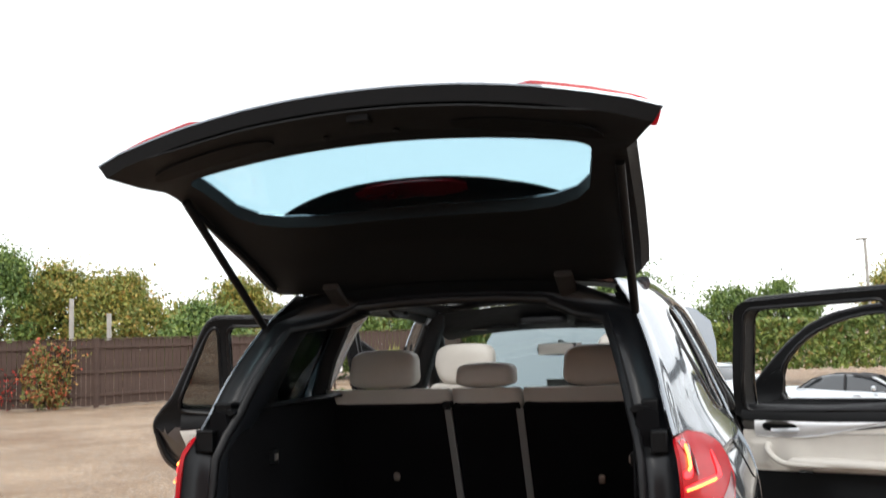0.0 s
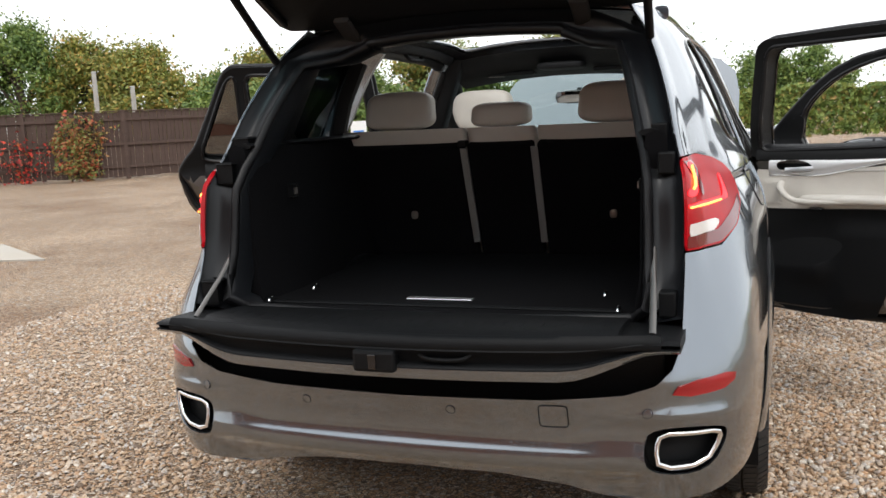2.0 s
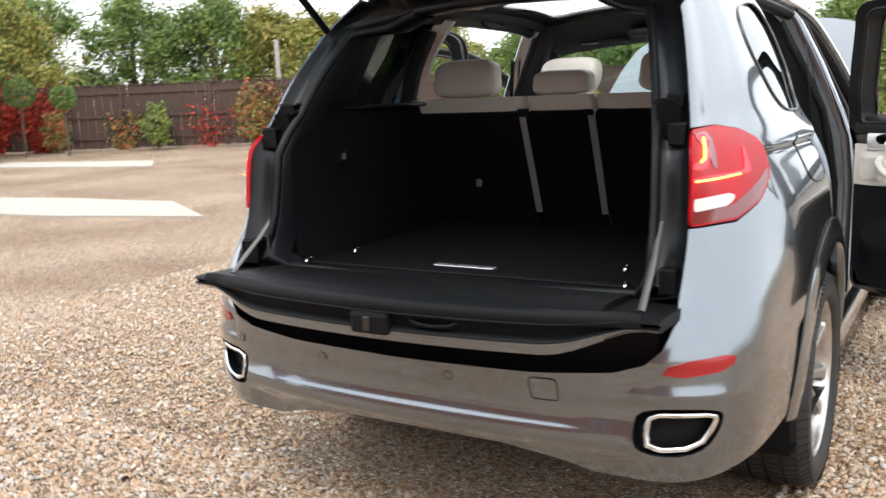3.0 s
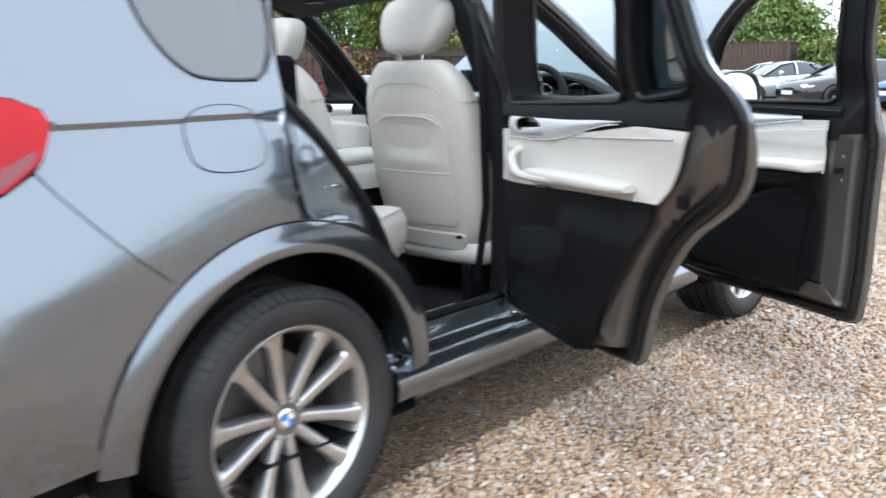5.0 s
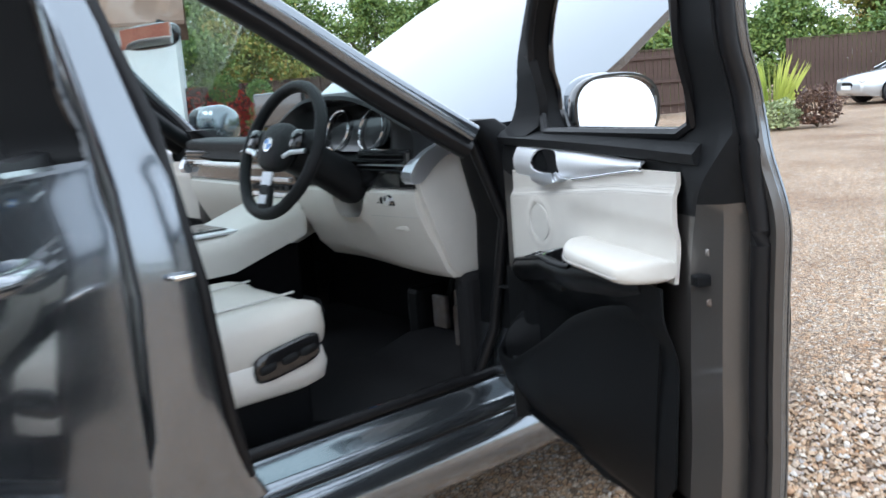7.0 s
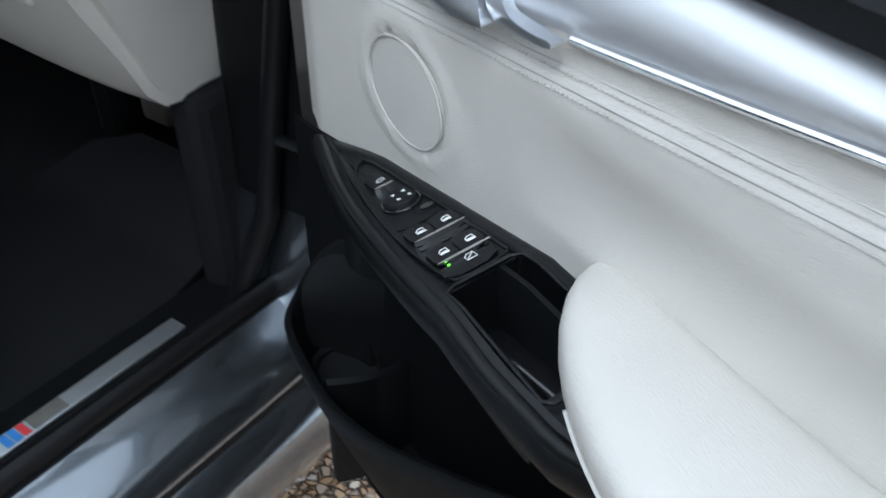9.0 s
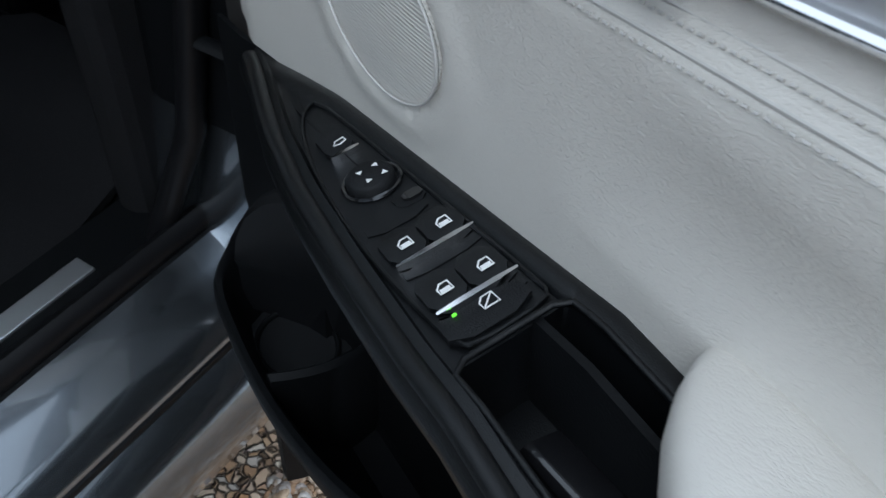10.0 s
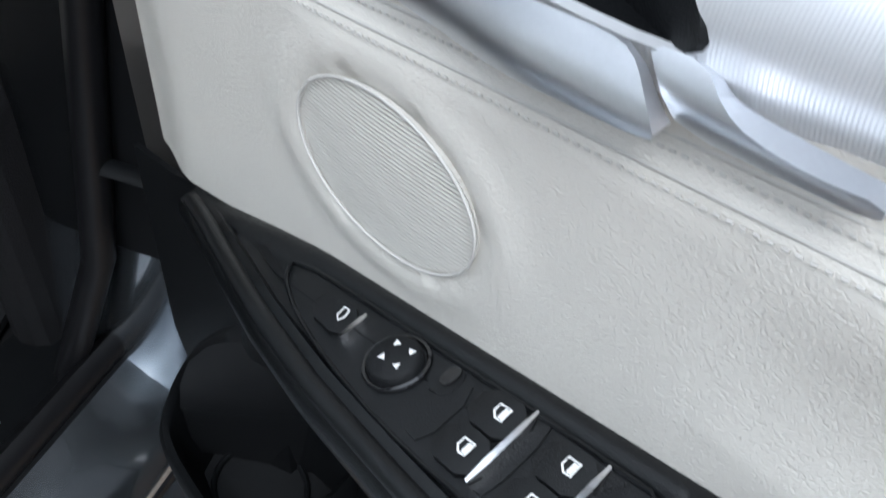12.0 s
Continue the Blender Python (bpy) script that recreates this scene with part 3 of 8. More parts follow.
def bumper_lift(a, z):
    """The bumper's skin, with the crease over the lower lip and the swell round the tail pipe."""
    p = side(a, z)
    near = max(0.0, -1.7 - a)
    level = (side(-1.88, z).y - side(-1.9, z).y) / 0.02 * near ** 2 / 0.4
    dip = 0.008 * math.exp(-((z - 0.515) / 0.03) ** 2) * smooth01((-1.32 - a) / 0.12)
    ring = 0.010 * math.exp(-((a + 1.14) / 0.22) ** 4) * math.exp(-((z - 0.60) / 0.022) ** 2)
    fold = 0.008 * smooth01((0.690 - z) / 0.024) * math.exp(-max(0.0, 0.666 - z) / 0.12) * smooth01((a + 1.26) / 0.05)
    tuck = 0.045 * smooth01((0.480 - z) / 0.075) * smooth01((-1.05 - a) / 0.25)
    return (p.x - fold * 0.8, p.y + level + dip + tuck - ring + fold * 0.5 * smooth01((-0.7 - a) / 0.3), p.z)


def across(p):
    """The same place on the other half of the bumper, past the middle at -1.9."""
    return (-3.8 - p[0], p[1])


def whole_bumper(a, z):
    x, y, z = bumper_lift(max(a, -3.8 - a), z)
    return (x if a > -1.9 else -x, y, z)


over = next(i for i, p in enumerate(bump_half) if p[0] == -1.9) + 1
bump_whole = bump_half[:over] + [across(p) for p in bump_half[:over - 1][::-1]] + [across(p) for p in bump_half[over + 1:][::-1]] + bump_half[over:]
part("rear_bumper", sheet(bump_whole, whole_bumper, [M_PAINT, M_BLACK], 0.028, 0.005, [EXH, [across(p) for p in EXH[::-1]]]), car)
REFL = [(-1.2, 0.645), (-0.985, 0.665), (-0.99, 0.705), (-1.18, 0.69)]
refl = part("bumper_reflector", sheet(rounded(REFL, 1), lambda a, z: bumper_lift(a, z)[:1] + (bumper_lift(a, z)[1] - 0.004, z), M_REFLECT, 0.02, 0.006), car, "narrow red reflector")
mirrored(refl)
# the tail pipe: a dark well, a chrome trapezoid and its throat
well = part("tailpipe_well", sheet([(p[0] * 1.0, p[1]) for p in EXH], lambda a, z: (side(a, z).x, side(a, z).y + 0.05, z), M_BLACK, 0.03, 0.004), car)
ex_in = [(side(a, z) + Vector((0, 0.012, 0))) for a, z in dense(rounded(dense([(-1.210, 0.546), (-1.045, 0.550), (-1.030, 0.532), (-1.062, 0.464), (-1.175, 0.458), (-1.210, 0.51)], 0.06), 1), 0.02)]
pipe = part("tailpipe_trim", tube(ex_in, 0.007, 0.005, M_CHROME, 10, True, up=(0.3, -1, 0)), car, "chrome trapezoid tailpipe trim")
part("throat", loft([ex_in, [p + Vector((0, 0.09, 0)) for p in ex_in]], M_BLACK, caps=False), pipe)
well_rim = [Vector(bumper_lift(a, z)) for a, z in dense(EXH, 0.02)]
part("well_wall", loft([well_rim, [p + Vector((0, 0.06, 0)) for p in well_rim]], M_GLOSS, caps=False), well)
mirrored(well), mirrored(pipe)
# towing-eye cover and parking sensors
def on_bumper(x, z, out=0.002):
    lo, hi = -1.9, -0.75
    for _ in range(22):
        a = (lo + hi) / 2
        lo, hi = (a, hi) if bumper_lift(a, z)[0] < abs(x) else (lo, a)
    p = bumper_lift(a, z)
    return Vector((math.copysign(p[0], x), p[1] - out, z))


def bumper_outline(cx, cz, rx, rz, power, n=24):
    return [on_bumper(cx + u, cz + v, 0.001) for u, v in oval(0, 0, rx, rz, n, 0, power)]


part("towing_eye_cover", tube(bumper_outline(0.42, 0.595, 0.038, 0.032, 7), 0.0016, 0.0016, M_SEAL, 6, True, up=(0, 1, 0)), car)
for x, z in ((0.14, 0.60), (-0.30, 0.60), (0.66, 0.61), (-0.66, 0.61)):
    sensor = part("parking_sensor", sheet(oval(0, 0, 0.012, 0.012, 16), lambda u, v: tuple(on_bumper(x + u, z + v, 0.0015)), M_PAINT, 0.01, 0.003), car)
    part("sensor_ring", tube(bumper_outline(x, z, 0.0125, 0.0125, 2, 16), 0.0012, 0.0012, M_SEAL, 6, True, up=(0, 1, 0)), sensor)

# flared wheel arches and their liners
def arch(cy, a0, a1, name_parent):
    rings = []
    for r, out in ((0.545, 0.001), (0.525, 0.010), (0.49, 0.017), (0.470, 0.018), (0.463, 0.012), (0.461, -0.01), (0.461, -0.03), (0.472, -0.03), (0.474, -0.005), (0.50, 0.004)):
        ring = []
        for k in range(41):
            t = radians(lerp(a0, a1, k / 40))
            y, z = cy + r * math.cos(t), HUB_Z + r * math.sin(t)
            p = side(y, min(1.1, z))
            ring.append(Vector((p.x + out, p.y, z)))
        rings.append(ring)
    cols = [[r[k] for r in rings] for k in range(41)]
    return loft(cols, M_PAINT, True)


def liner(cy):
    rings = []
    for x, r in ((0.93, 0.478), (0.70, 0.478), (0.60, 0.478), (0.597, 0.08)):
        rings.append([(x, cy + r * math.cos(radians(lerp(-12, 192, k / 32))), HUB_Z + r * math.sin(radians(lerp(-12, 192, k / 32)))) for k in range(33)])
    me = loft(rings, M_BLACK, caps=False)
    return me


for cy, a0, a1 in ((0.0, 3, 176), (2.933, 3, 177)):
    fl = part("wheel_arch", arch(cy, a0, a1, car), car)
    part("arch_gap", tube([(lambda p: (p.x + 0.001, p.y, p.z))(side(cy + 0.547 * math.cos(t), HUB_Z + 0.547 * math.sin(t))) for t in np.radians(np.linspace(a0 + 8, a1 - 8, 60))], 0.0025, 0.0025, M_SEAL, 6), fl)
    mirrored(fl)
    li = part("arch_liner", liner(cy), car)
    mirrored(li)

# tail lamps: a dark housing, red lens and the lit light guides
def lamp_lift(out):
    def lift(a, z):
        p = side(a, z)
        edge = min(1.0, max(0.0, (a + 1.2) / 0.64))
        n = Vector((0.55 + 0.35 * edge, -0.75 + 0.5 * edge, 0.12)).normalized()
        swell = 0.010 * math.sin(math.pi * min(1, max(0, (z - 1.0) / 0.25)))
        return tuple(p + n * (out + swell))
    return lift


tail = part("tail_lamp", sheet(rounded(dense(LAMP, 0.05), 1), lamp_lift(0.002), M_LENS_RED, 0.02, 0.012), car, "red tail lamp with its light guides lit")
part("lamp_band", sheet(rounded(dense([(-1.195, 1.045), (-0.92, 1.048), (-0.74, 1.10), (-0.655, 1.13), (-0.67, 1.10), (-0.76, 1.05), (-0.90, 1.016), (-1.195, 1.012)], 0.03), 1), lamp_lift(0.004), M_LENS_DARK, 0.02, 0.002), tail, "dark red lower lens")
part("reversing_lens", sheet(rounded(dense([(-1.185, 1.075), (-0.93, 1.078), (-0.90, 1.068), (-0.95, 1.048), (-1.185, 1.043)], 0.03), 1), lamp_lift(0.0055), M_LENS_CLEAR, 0.02, 0.002), tail, "clear reversing lamp strip")
part("light_guide", sheet(rounded([(-1.15, 1.235), (-1.06, 1.235), (-1.055, 1.175), (-1.085, 1.148), (-1.19, 1.145), (-1.19, 1.165), (-1.11, 1.168), (-1.09, 1.18), (-1.10, 1.22), (-1.15, 1.22)], 1), lamp_lift(0.005), M_LED_RED, 0.012, 0.002), tail, "lit hooked light guide")
part("light_guide", sheet(rounded([(-1.19, 1.115), (-0.80, 1.12), (-0.78, 1.135), (-0.79, 1.19), (-0.80, 1.19), (-0.815, 1.14), (-0.84, 1.128), (-1.19, 1.128)], 1), lamp_lift(0.0055), M_LED_RED, 0.012, 0.002), tail, "lit bar of the tail lamp")
part("filament", tube([Vector(lamp_lift(0.0075)(a, z)) for a, z in ((-1.10, 1.225), (-1.098, 1.19), (-1.11, 1.172), (-1.14, 1.166))], 0.004, 0.004, M_LED_AMBER, 6), tail)
part("filament", tube([Vector(lamp_lift(0.0075)(a, z)) for a, z in ((-1.18, 1.118), (-1.0, 1.118), (-0.86, 1.122))], 0.003, 0.003, M_LED_AMBER, 6), tail)
part("inner_lens", sheet(rounded([(-1.19, 1.238), (-1.02, 1.24), (-0.99, 1.15), (-1.02, 1.14), (-1.05, 1.175), (-1.19, 1.24)], 1), lamp_lift(0.0045), M_LENS_DARK, 0.015, 0.002), tail)
for ob in [o for o in car.children if o.name.split(".")[0] in ("quarter_panel", "fuel_flap", "quarter_window", "tail_lamp")]:
    mirrored(ob)

# the roof with its glass panel, and the rails over the doors
def roof_lift(x, y):
    w = 0.606 - 0.05 * smooth01((-0.1 - y) / 0.35)
    k = x / 0.606
    z = 1.70 + 0.062 * (1 - abs(k) ** 2.6) - 0.030 * smooth01((0.35 - y) / 0.9) * (1 - k * k) - 0.045 * smooth01((y - 0.75) / 0.6)
    return (k * w, y, z)


roof_out = [(-0.60, -0.40), (0, -0.47), (0.60, -0.40), (0.60, 0.5), (0.60, 1.22), (0.3, 1.30), (0, 1.32), (-0.3, 1.30), (-0.60, 1.22)]
SUN = rounded(dense([(-0.47, 0.42), (0.47, 0.42), (0.47, 1.07), (-0.47, 1.07)], 0.15), 2)
part("roof", sheet(roof_out, roof_lift, [M_PAINT, M_SOFT], 0.05, 0.012, [SUN]), car)
sunroof = part("sunroof", sheet(rounded([(-0.44, -0.16), (0.44, -0.16), (0.44, 0.45), (-0.44, 0.45)], 1), lambda x, y: (x, y, roof_lift(x, y)[2] + 0.012), M_GLOSS, 0.1, 0.006), car, "dark glass sunroof panel slid back over the roof")
part("sunroof_frame", tube([(x, y, roof_lift(x, y)[2] - 0.012) for x, y in dense(SUN, 0.06)], 0.016, 0.008, M_GLOSS, 8, True), sunroof)
rail_path = [side(2.02, 1.13) + Vector((-0.03, 0, 0)), side(1.8, 1.30) + Vector((-0.02, -0.02, 0)), side(1.55, 1.48) + Vector((-0.01, -0.02, 0)), side(1.28, 1.62), side(1.0, 1.682), side(0.5, 1.70), side(0.1, 1.70), side(-0.2, 1.695)]
rail = part("a_pillar", tube(spline(rail_path, 6), 0.026, 0.024, M_PAINT, 12, power=3), car)
part("door_seal", tube([p + Vector((-0.012, -0.012, -0.038)) for p in spline(rail_path, 6)], 0.030, 0.026, M_SEAL, 8), rail)
part("pillar_trim", tube([p + Vector((-0.065, 0, -0.01)) for p in spline(rail_path, 6)], 0.03, 0.03, M_SOFT, 8), rail)
mirrored(rail)

# sill, B-pillar and floor
def sill_ring(y):
    return [Vector((x, y, z)) for x, z in ((0.66, 0.44), (0.72, 0.452), (0.765, 0.462), (0.785, 0.475), (0.80, 0.462), (0.825, 0.448), (0.86, 0.435), (0.885, 0.420), (0.888, 0.405), (0.905, 0.398), (0.925, 0.380), (0.934, 0.345), (0.930, 0.30), (0.90, 0.265), (0.80, 0.26), (0.66, 0.30))]


sill = part("sill", loft([sill_ring(y) for y in (0.40, 0.6, 0.9, 1.2, 1.6, 2.0, 2.38)], [M_PAINT, M_BLACK]), car)
for p in sill.data.polygons:
    mid = sum((sill.data.vertices[i].co for i in p.vertices), Vector()) / len(p.vertices)
    p.material_index = int(mid.x < 0.80)
part("sill_seam", tube([(0.8885, y, 0.404) for y in (0.42, 1.0, 1.6, 2.2)], 0.004, 0.005, M_SEAL, 6), sill)
part("sill_seal", tube([(0.786, y, 0.475) for y in (0.44, 1.0, 1.6, 2.2)], 0.014, 0.016, M_SEAL, 8), sill)
plate = part("tread_plate", block(0.710, 1.30, 0.452, 0.738, 2.01, 0.4595, M_ALU, 0.002), sill, "brushed aluminium door sill plate")
for k, c in enumerate((M_BLUE, M_BLUE, M_RED)):
    y = 1.755 + 0.011 * k
    me = block(0.713, y, 0.4598, 0.735, y + 0.009, 0.4603, c, 0)
    part("badge_stripe", me, sill)
part("badge_bar", block(0.713, 1.79, 0.4598, 0.735, 1.835, 0.4603, M_STEEL, 0), sill)
part("tread_plate", block(0.695, 0.70, 0.452, 0.735, 0.93, 0.4585, M_ALU, 0.002), sill)
mirrored(sill)


def pillar_ring(yc, half, x, z, depth=0.10):
    return [Vector((x + u, yc + v, z)) for u, v in oval(-depth / 2, 0, depth / 2, half, 20, 0, 5)]


bp = part("b_pillar", loft([pillar_ring(1.20, 0.17, 0.905, 0.43), pillar_ring(1.205, 0.125, 0.905, 0.50), pillar_ring(1.21, 0.085, 0.905, 0.62), pillar_ring(1.205, 0.068, 0.905, 0.90), pillar_ring(1.19, 0.062, 0.885, 1.10),
                            pillar_ring(1.175, 0.058, 0.842, 1.22), pillar_ring(1.15, 0.050, 0.76, 1.42), pillar_ring(1.12, 0.046, 0.675, 1.60), pillar_ring(1.10, 0.044, 0.615, 1.69)], M_PAINT), car)
part("striker", tube([(0.907, 1.245, 0.93), (0.93, 1.24, 0.93), (0.93, 1.205, 0.93), (0.907, 1.20, 0.93)], 0.006, 0.006, M_CHROME, 8), bp)
part("pillar_trim", loft([pillar_ring(1.17, 0.085, 0.82, 0.46), pillar_ring(1.175, 0.060, 0.815, 0.9), pillar_ring(1.155, 0.050, 0.755, 1.22), pillar_ring(1.11, 0.040, 0.585, 1.66)], M_SOFT), bp)
for dy, dx in ((-0.066, -0.075), (0.066, 0.0)):
    part("door_seal", tube([(0.885 + dx, 1.20 + dy * 1.9, 0.48), (0.895 + dx, 1.21 + dy * 1.3, 0.62), (0.895 + dx, 1.205 + dy, 0.9), (0.84 + dx, 1.175 + dy * 0.9, 1.22), (0.665 + dx, 1.12 + dy * 0.7, 1.60)], 0.015, 0.015, M_SEAL, 8, up=(1, 0, 0)), bp)
mirrored(bp)
# the seal and painted shut face round the back of the rear door's opening
SHUT_OUT = [(0.455, 0.43), (0.45, 0.55), (0.41, 0.68), (0.33, 0.78), (0.22, 0.85), (0.10, 0.868), (0.04, 0.91), (0.02, 1.0), (0.025, 1.10), (0.05, 1.18), (0.085, 1.255), (0.11, 1.36), (0.165, 1.55), (0.2, 1.66)]
SHUT_IN = [(0.47, 0.46), (0.46, 0.60), (0.44, 0.70), (0.41, 0.78), (0.37, 0.86), (0.33, 0.92), (0.28, 0.99), (0.22, 1.07), (0.17, 1.14), (0.13, 1.20), (0.11, 1.27), (0.15, 1.37), (0.20, 1.55), (0.235, 1.65)]
cols = []
for (a0, z0), (a1, z1) in zip(SHUT_OUT, SHUT_IN):
    p, q = side(a0, z0), side(a1, z1) + Vector((-0.085, 0, 0))
    cols.append([p + Vector((-0.002, 0.0, 0)), p + Vector((-0.016, 0.005, 0)), lerp(p, q, 0.30) + Vector((-0.028, 0, 0)), lerp(p, q, 0.75) + Vector((-0.020, 0, 0)), q, q + Vector((-0.03, 0, 0)), q + Vector((-0.03, -0.02, 0)), p + Vector((-0.05, -0.02, 0))])
inner_line = spline([c[4] for c in cols], 4)
face = part("door_shut", loft([[p for p in ring] for ring in zip(*[spline([c[k] for c in cols], 4) for k in range(8)])], M_PAINT), car)
part("door_seal", tube([p + Vector((0.004, 0.008, 0)) for p in inner_line], 0.014, 0.014, M_SEAL, 8), face)
part("striker", tube([cols[6][3] + Vector(v) for v in ((0.012, -0.006, 0), (0.012, 0.026, 0), (-0.012, 0.026, 0), (-0.012, -0.006, 0))], 0.005, 0.005, M_CHROME, 8), face)
mirrored(face)
hp = part("a_post", loft([pillar_ring(2.20, 0.09, 0.90, 0.42, 0.22), pillar_ring(2.21, 0.07, 0.90, 0.6, 0.2), pillar_ring(2.21, 0.06, 0.90, 0.9, 0.2), pillar_ring(2.15, 0.07, 0.88, 1.10, 0.16), pillar_ring(2.08, 0.05, 0.86, 1.16, 0.1)], [M_BLACK, M_PAINT]), car)
for p in hp.data.polygons:
    p.material_index = int(sum(hp.data.vertices[i].co.z for i in p.vertices) / len(p.vertices) < 0.62)
part("door_seal", tube([(0.76, 2.08, 0.46), (0.80, 2.12, 0.6), (0.845, 2.14, 0.9), (0.82, 2.06, 1.12)], 0.015, 0.015, M_SEAL, 8, up=(1, 0, 0)), hp)
mirrored(hp)

part("cabin_floor", block(-0.70, 0.35, 0.32, 0.70, 2.60, 0.40, M_MAT, 0), car)
part("underbody", block(-0.70, -0.62, 0.26, 0.70, 3.55, 0.33, M_BLACK, 0.02), car)
part("firewall", block(-0.78, 2.50, 0.31, 0.78, 2.62, 1.05, M_CARPET, 0), car)

# front wings, nose and the raised bonnet
wing = [(2.16, 0.34), (2.40, 0.33)] + arc(2.933, HUB_Z, 0.52, 178, 2, 24) + [(3.62, 0.42), (3.70, 0.75), (3.45, 0.98), (2.9, 1.06), (2.5, 1.10), (2.12, 1.12), (2.17, 0.9), (2.18, 0.5)]
wg = part("front_wing", sheet(wing, flank(), [M_PAINT, M_BLACK], 0.05, 0.006), car)
mirrored(wg)
part("front_bumper", loft([[Vector((x, 3.86 - 0.20 * (x / 0.72) ** 2 + dy, z)) for x in np.linspace(-0.72, 0.72, 17)] for z, dy in ((0.28, -0.02), (0.45, 0.0), (0.62, 0.0), (0.80, -0.05), (0.92, -0.14), (0.92, -0.20), (0.28, -0.12))], M_PAINT, caps=False), car)
part("engine_bay", block(-0.74, 2.63, 0.32, 0.74, 3.55, 0.88, M_BLACK, 0.02), car)
part("scuttle", block(-0.76, 2.18, 1.02, 0.76, 2.55, 1.07, M_BLACK, 0.01), car)
BON = radians(33)


def bonnet_lift(x, w):
    drop = 0.05 * (abs(x) / 0.80) ** 2.5 + 0.06 * (w / 1.3) ** 2
    return (x, 2.29 + w * math.cos(BON) + drop * math.sin(BON), 1.10 + w * math.sin(BON) - drop * math.cos(BON))


part("bonnet", sheet(rounded([(-0.76, 0.02), (0.76, 0.02), (0.82, 0.6), (0.76, 1.18), (0.4, 1.30), (-0.4, 1.30), (-0.76, 1.18), (-0.82, 0.6)], 1), bonnet_lift, [M_PAINT, M_BLACK], 0.06, 0.03, flip=False), car, "raised bonnet with its outer face to the windscreen")
WS = rounded([(-0.60, 1.29), (0, 1.335), (0.60, 1.29), (0.70, 1.75), (0.76, 2.16), (0.4, 2.26), (0, 2.30), (-0.4, 2.26), (-0.76, 2.16), (-0.70, 1.75)], 1)
M_SCREEN = glass("windscreen_glass", (0.86, 0.92, 0.91), 0.0, 0.03, 0.25)
part("windscreen", sheet(WS, lambda x, y: (x, y, 1.675 - (y - 1.29) * 0.60 + 0.02 * math.sin(math.pi * (y - 1.29) / 1.0) - 0.10 * (x / 0.76) ** 2 * (1 if y < 1 else 0.6)), M_SCREEN, 0.1, 0.005), car)

# the frame of the boot opening
def boot_loop(inx, fwd, top, low):
    right = [side(-1.2, z) + Vector((-inx, fwd, 0)) for z in np.linspace(0.84 + low, 1.62 - top * 0.6, 12)]
    corner = [side(-1.2, 1.66) + Vector((-inx - 0.05, fwd, -top + 0.012)), side(-1.2, 1.69) + Vector((-inx - 0.12, fwd, -top + 0.022))]
    above = [Vector((x, -0.46 + fwd - 0.02 * (1 - (x / 0.4) ** 2), 1.735 - top - 0.02 * (x / 0.4) ** 2)) for x in (0.33, 0.17, 0)]
    half = right + corner + above
    low_c = [Vector((0.60, -0.90 + fwd * 1.0, 0.80 + low)), Vector((0.3, -0.93 + fwd, 0.795 + low)), Vector((0, -0.94 + fwd, 0.795 + low))]
    loop = half + [MIRROR @ p for p in half[::-1][1:]] + [MIRROR @ p for p in low_c] + low_c[::-1][1:]
    return loop


rings = [boot_loop(0.003, 0.004, 0.02, 0.0), boot_loop(0.016, 0.035, 0.035, 0.005), boot_loop(0.055, 0.055, 0.055, 0.01), boot_loop(0.085, 0.050, 0.07, 0.012), boot_loop(0.098, 0.03, 0.078, 0.014), boot_loop(0.112, 0.05, 0.09, 0.014), boot_loop(0.115, 0.14, 0.09, 0.010)]
M_FRAME = mat("shaded_gloss_black", (0.008, 0.009, 0.011), 0.30, vary=0.15, scale=40, spec=0.35)
bf = part("boot_frame", loft(rings, M_FRAME, caps=False), car, "black frame of the boot opening")
part("boot_seal", tube(boot_loop(0.098, 0.028, 0.078, 0.014), 0.013, 0.016, M_SEAL, 8, True), bf)
for z, h in ((0.87, 0.035), (1.235, 0.03), (1.32, 0.022)):
    for s in (1, -1):
        p = side(-1.2, z)
        part("buffer", block(s * (p.x - 0.065), p.y + 0.012, z - h, s * (p.x - 0.02), p.y + 0.06, z + h, M_BLACK, 0.006), bf)

# the raised upper tailgate
TG_Y, TG_Z, TG_A = -0.43, 1.745, radians(26)


def tg(x, w, drop=0.0):
    """The raised gate: crowned in the middle, its wing tips drawn down."""
    droop = lerp(0.012, 0.062, smooth01((w - 0.58) / 0.20)) * (abs(x) / 0.77) ** 2.2 - 0.045 * smooth01(w / 0.25) * max(0.0, 1 - (x / 0.77) ** 2) + 0.16 * max(0.0, w - 0.52) ** 2 + drop
    return Vector((x, TG_Y - w * math.cos(TG_A) - droop * math.sin(TG_A) * 0.6, TG_Z + w * math.sin(TG_A) - droop * math.cos(TG_A)))


TG_HALF = [(0.30, -0.02), (0.55, -0.02), (0.64, -0.005), (0.665, 0.03), (0.675, 0.15), (0.685, 0.35), (0.69, 0.56), (0.695, 0.68), (0.745, 0.79), (0.776, 0.848), (0.70, 0.868), (0.5, 0.89), (0.3, 0.903), (0.15, 0.908)]
TG_OUT = TG_HALF + [(0, 0.91)] + [(-x, w) for x, w in TG_HALF[::-1]]
TG_GLASS = rounded([(-0.525, 0.36), (0, 0.345), (0.525, 0.36), (0.585, 0.655), (0.575, 0.695), (0.52, 0.712), (0, 0.728), (-0.52, 0.712), (-0.575, 0.695), (-0.585, 0.655)], 2)
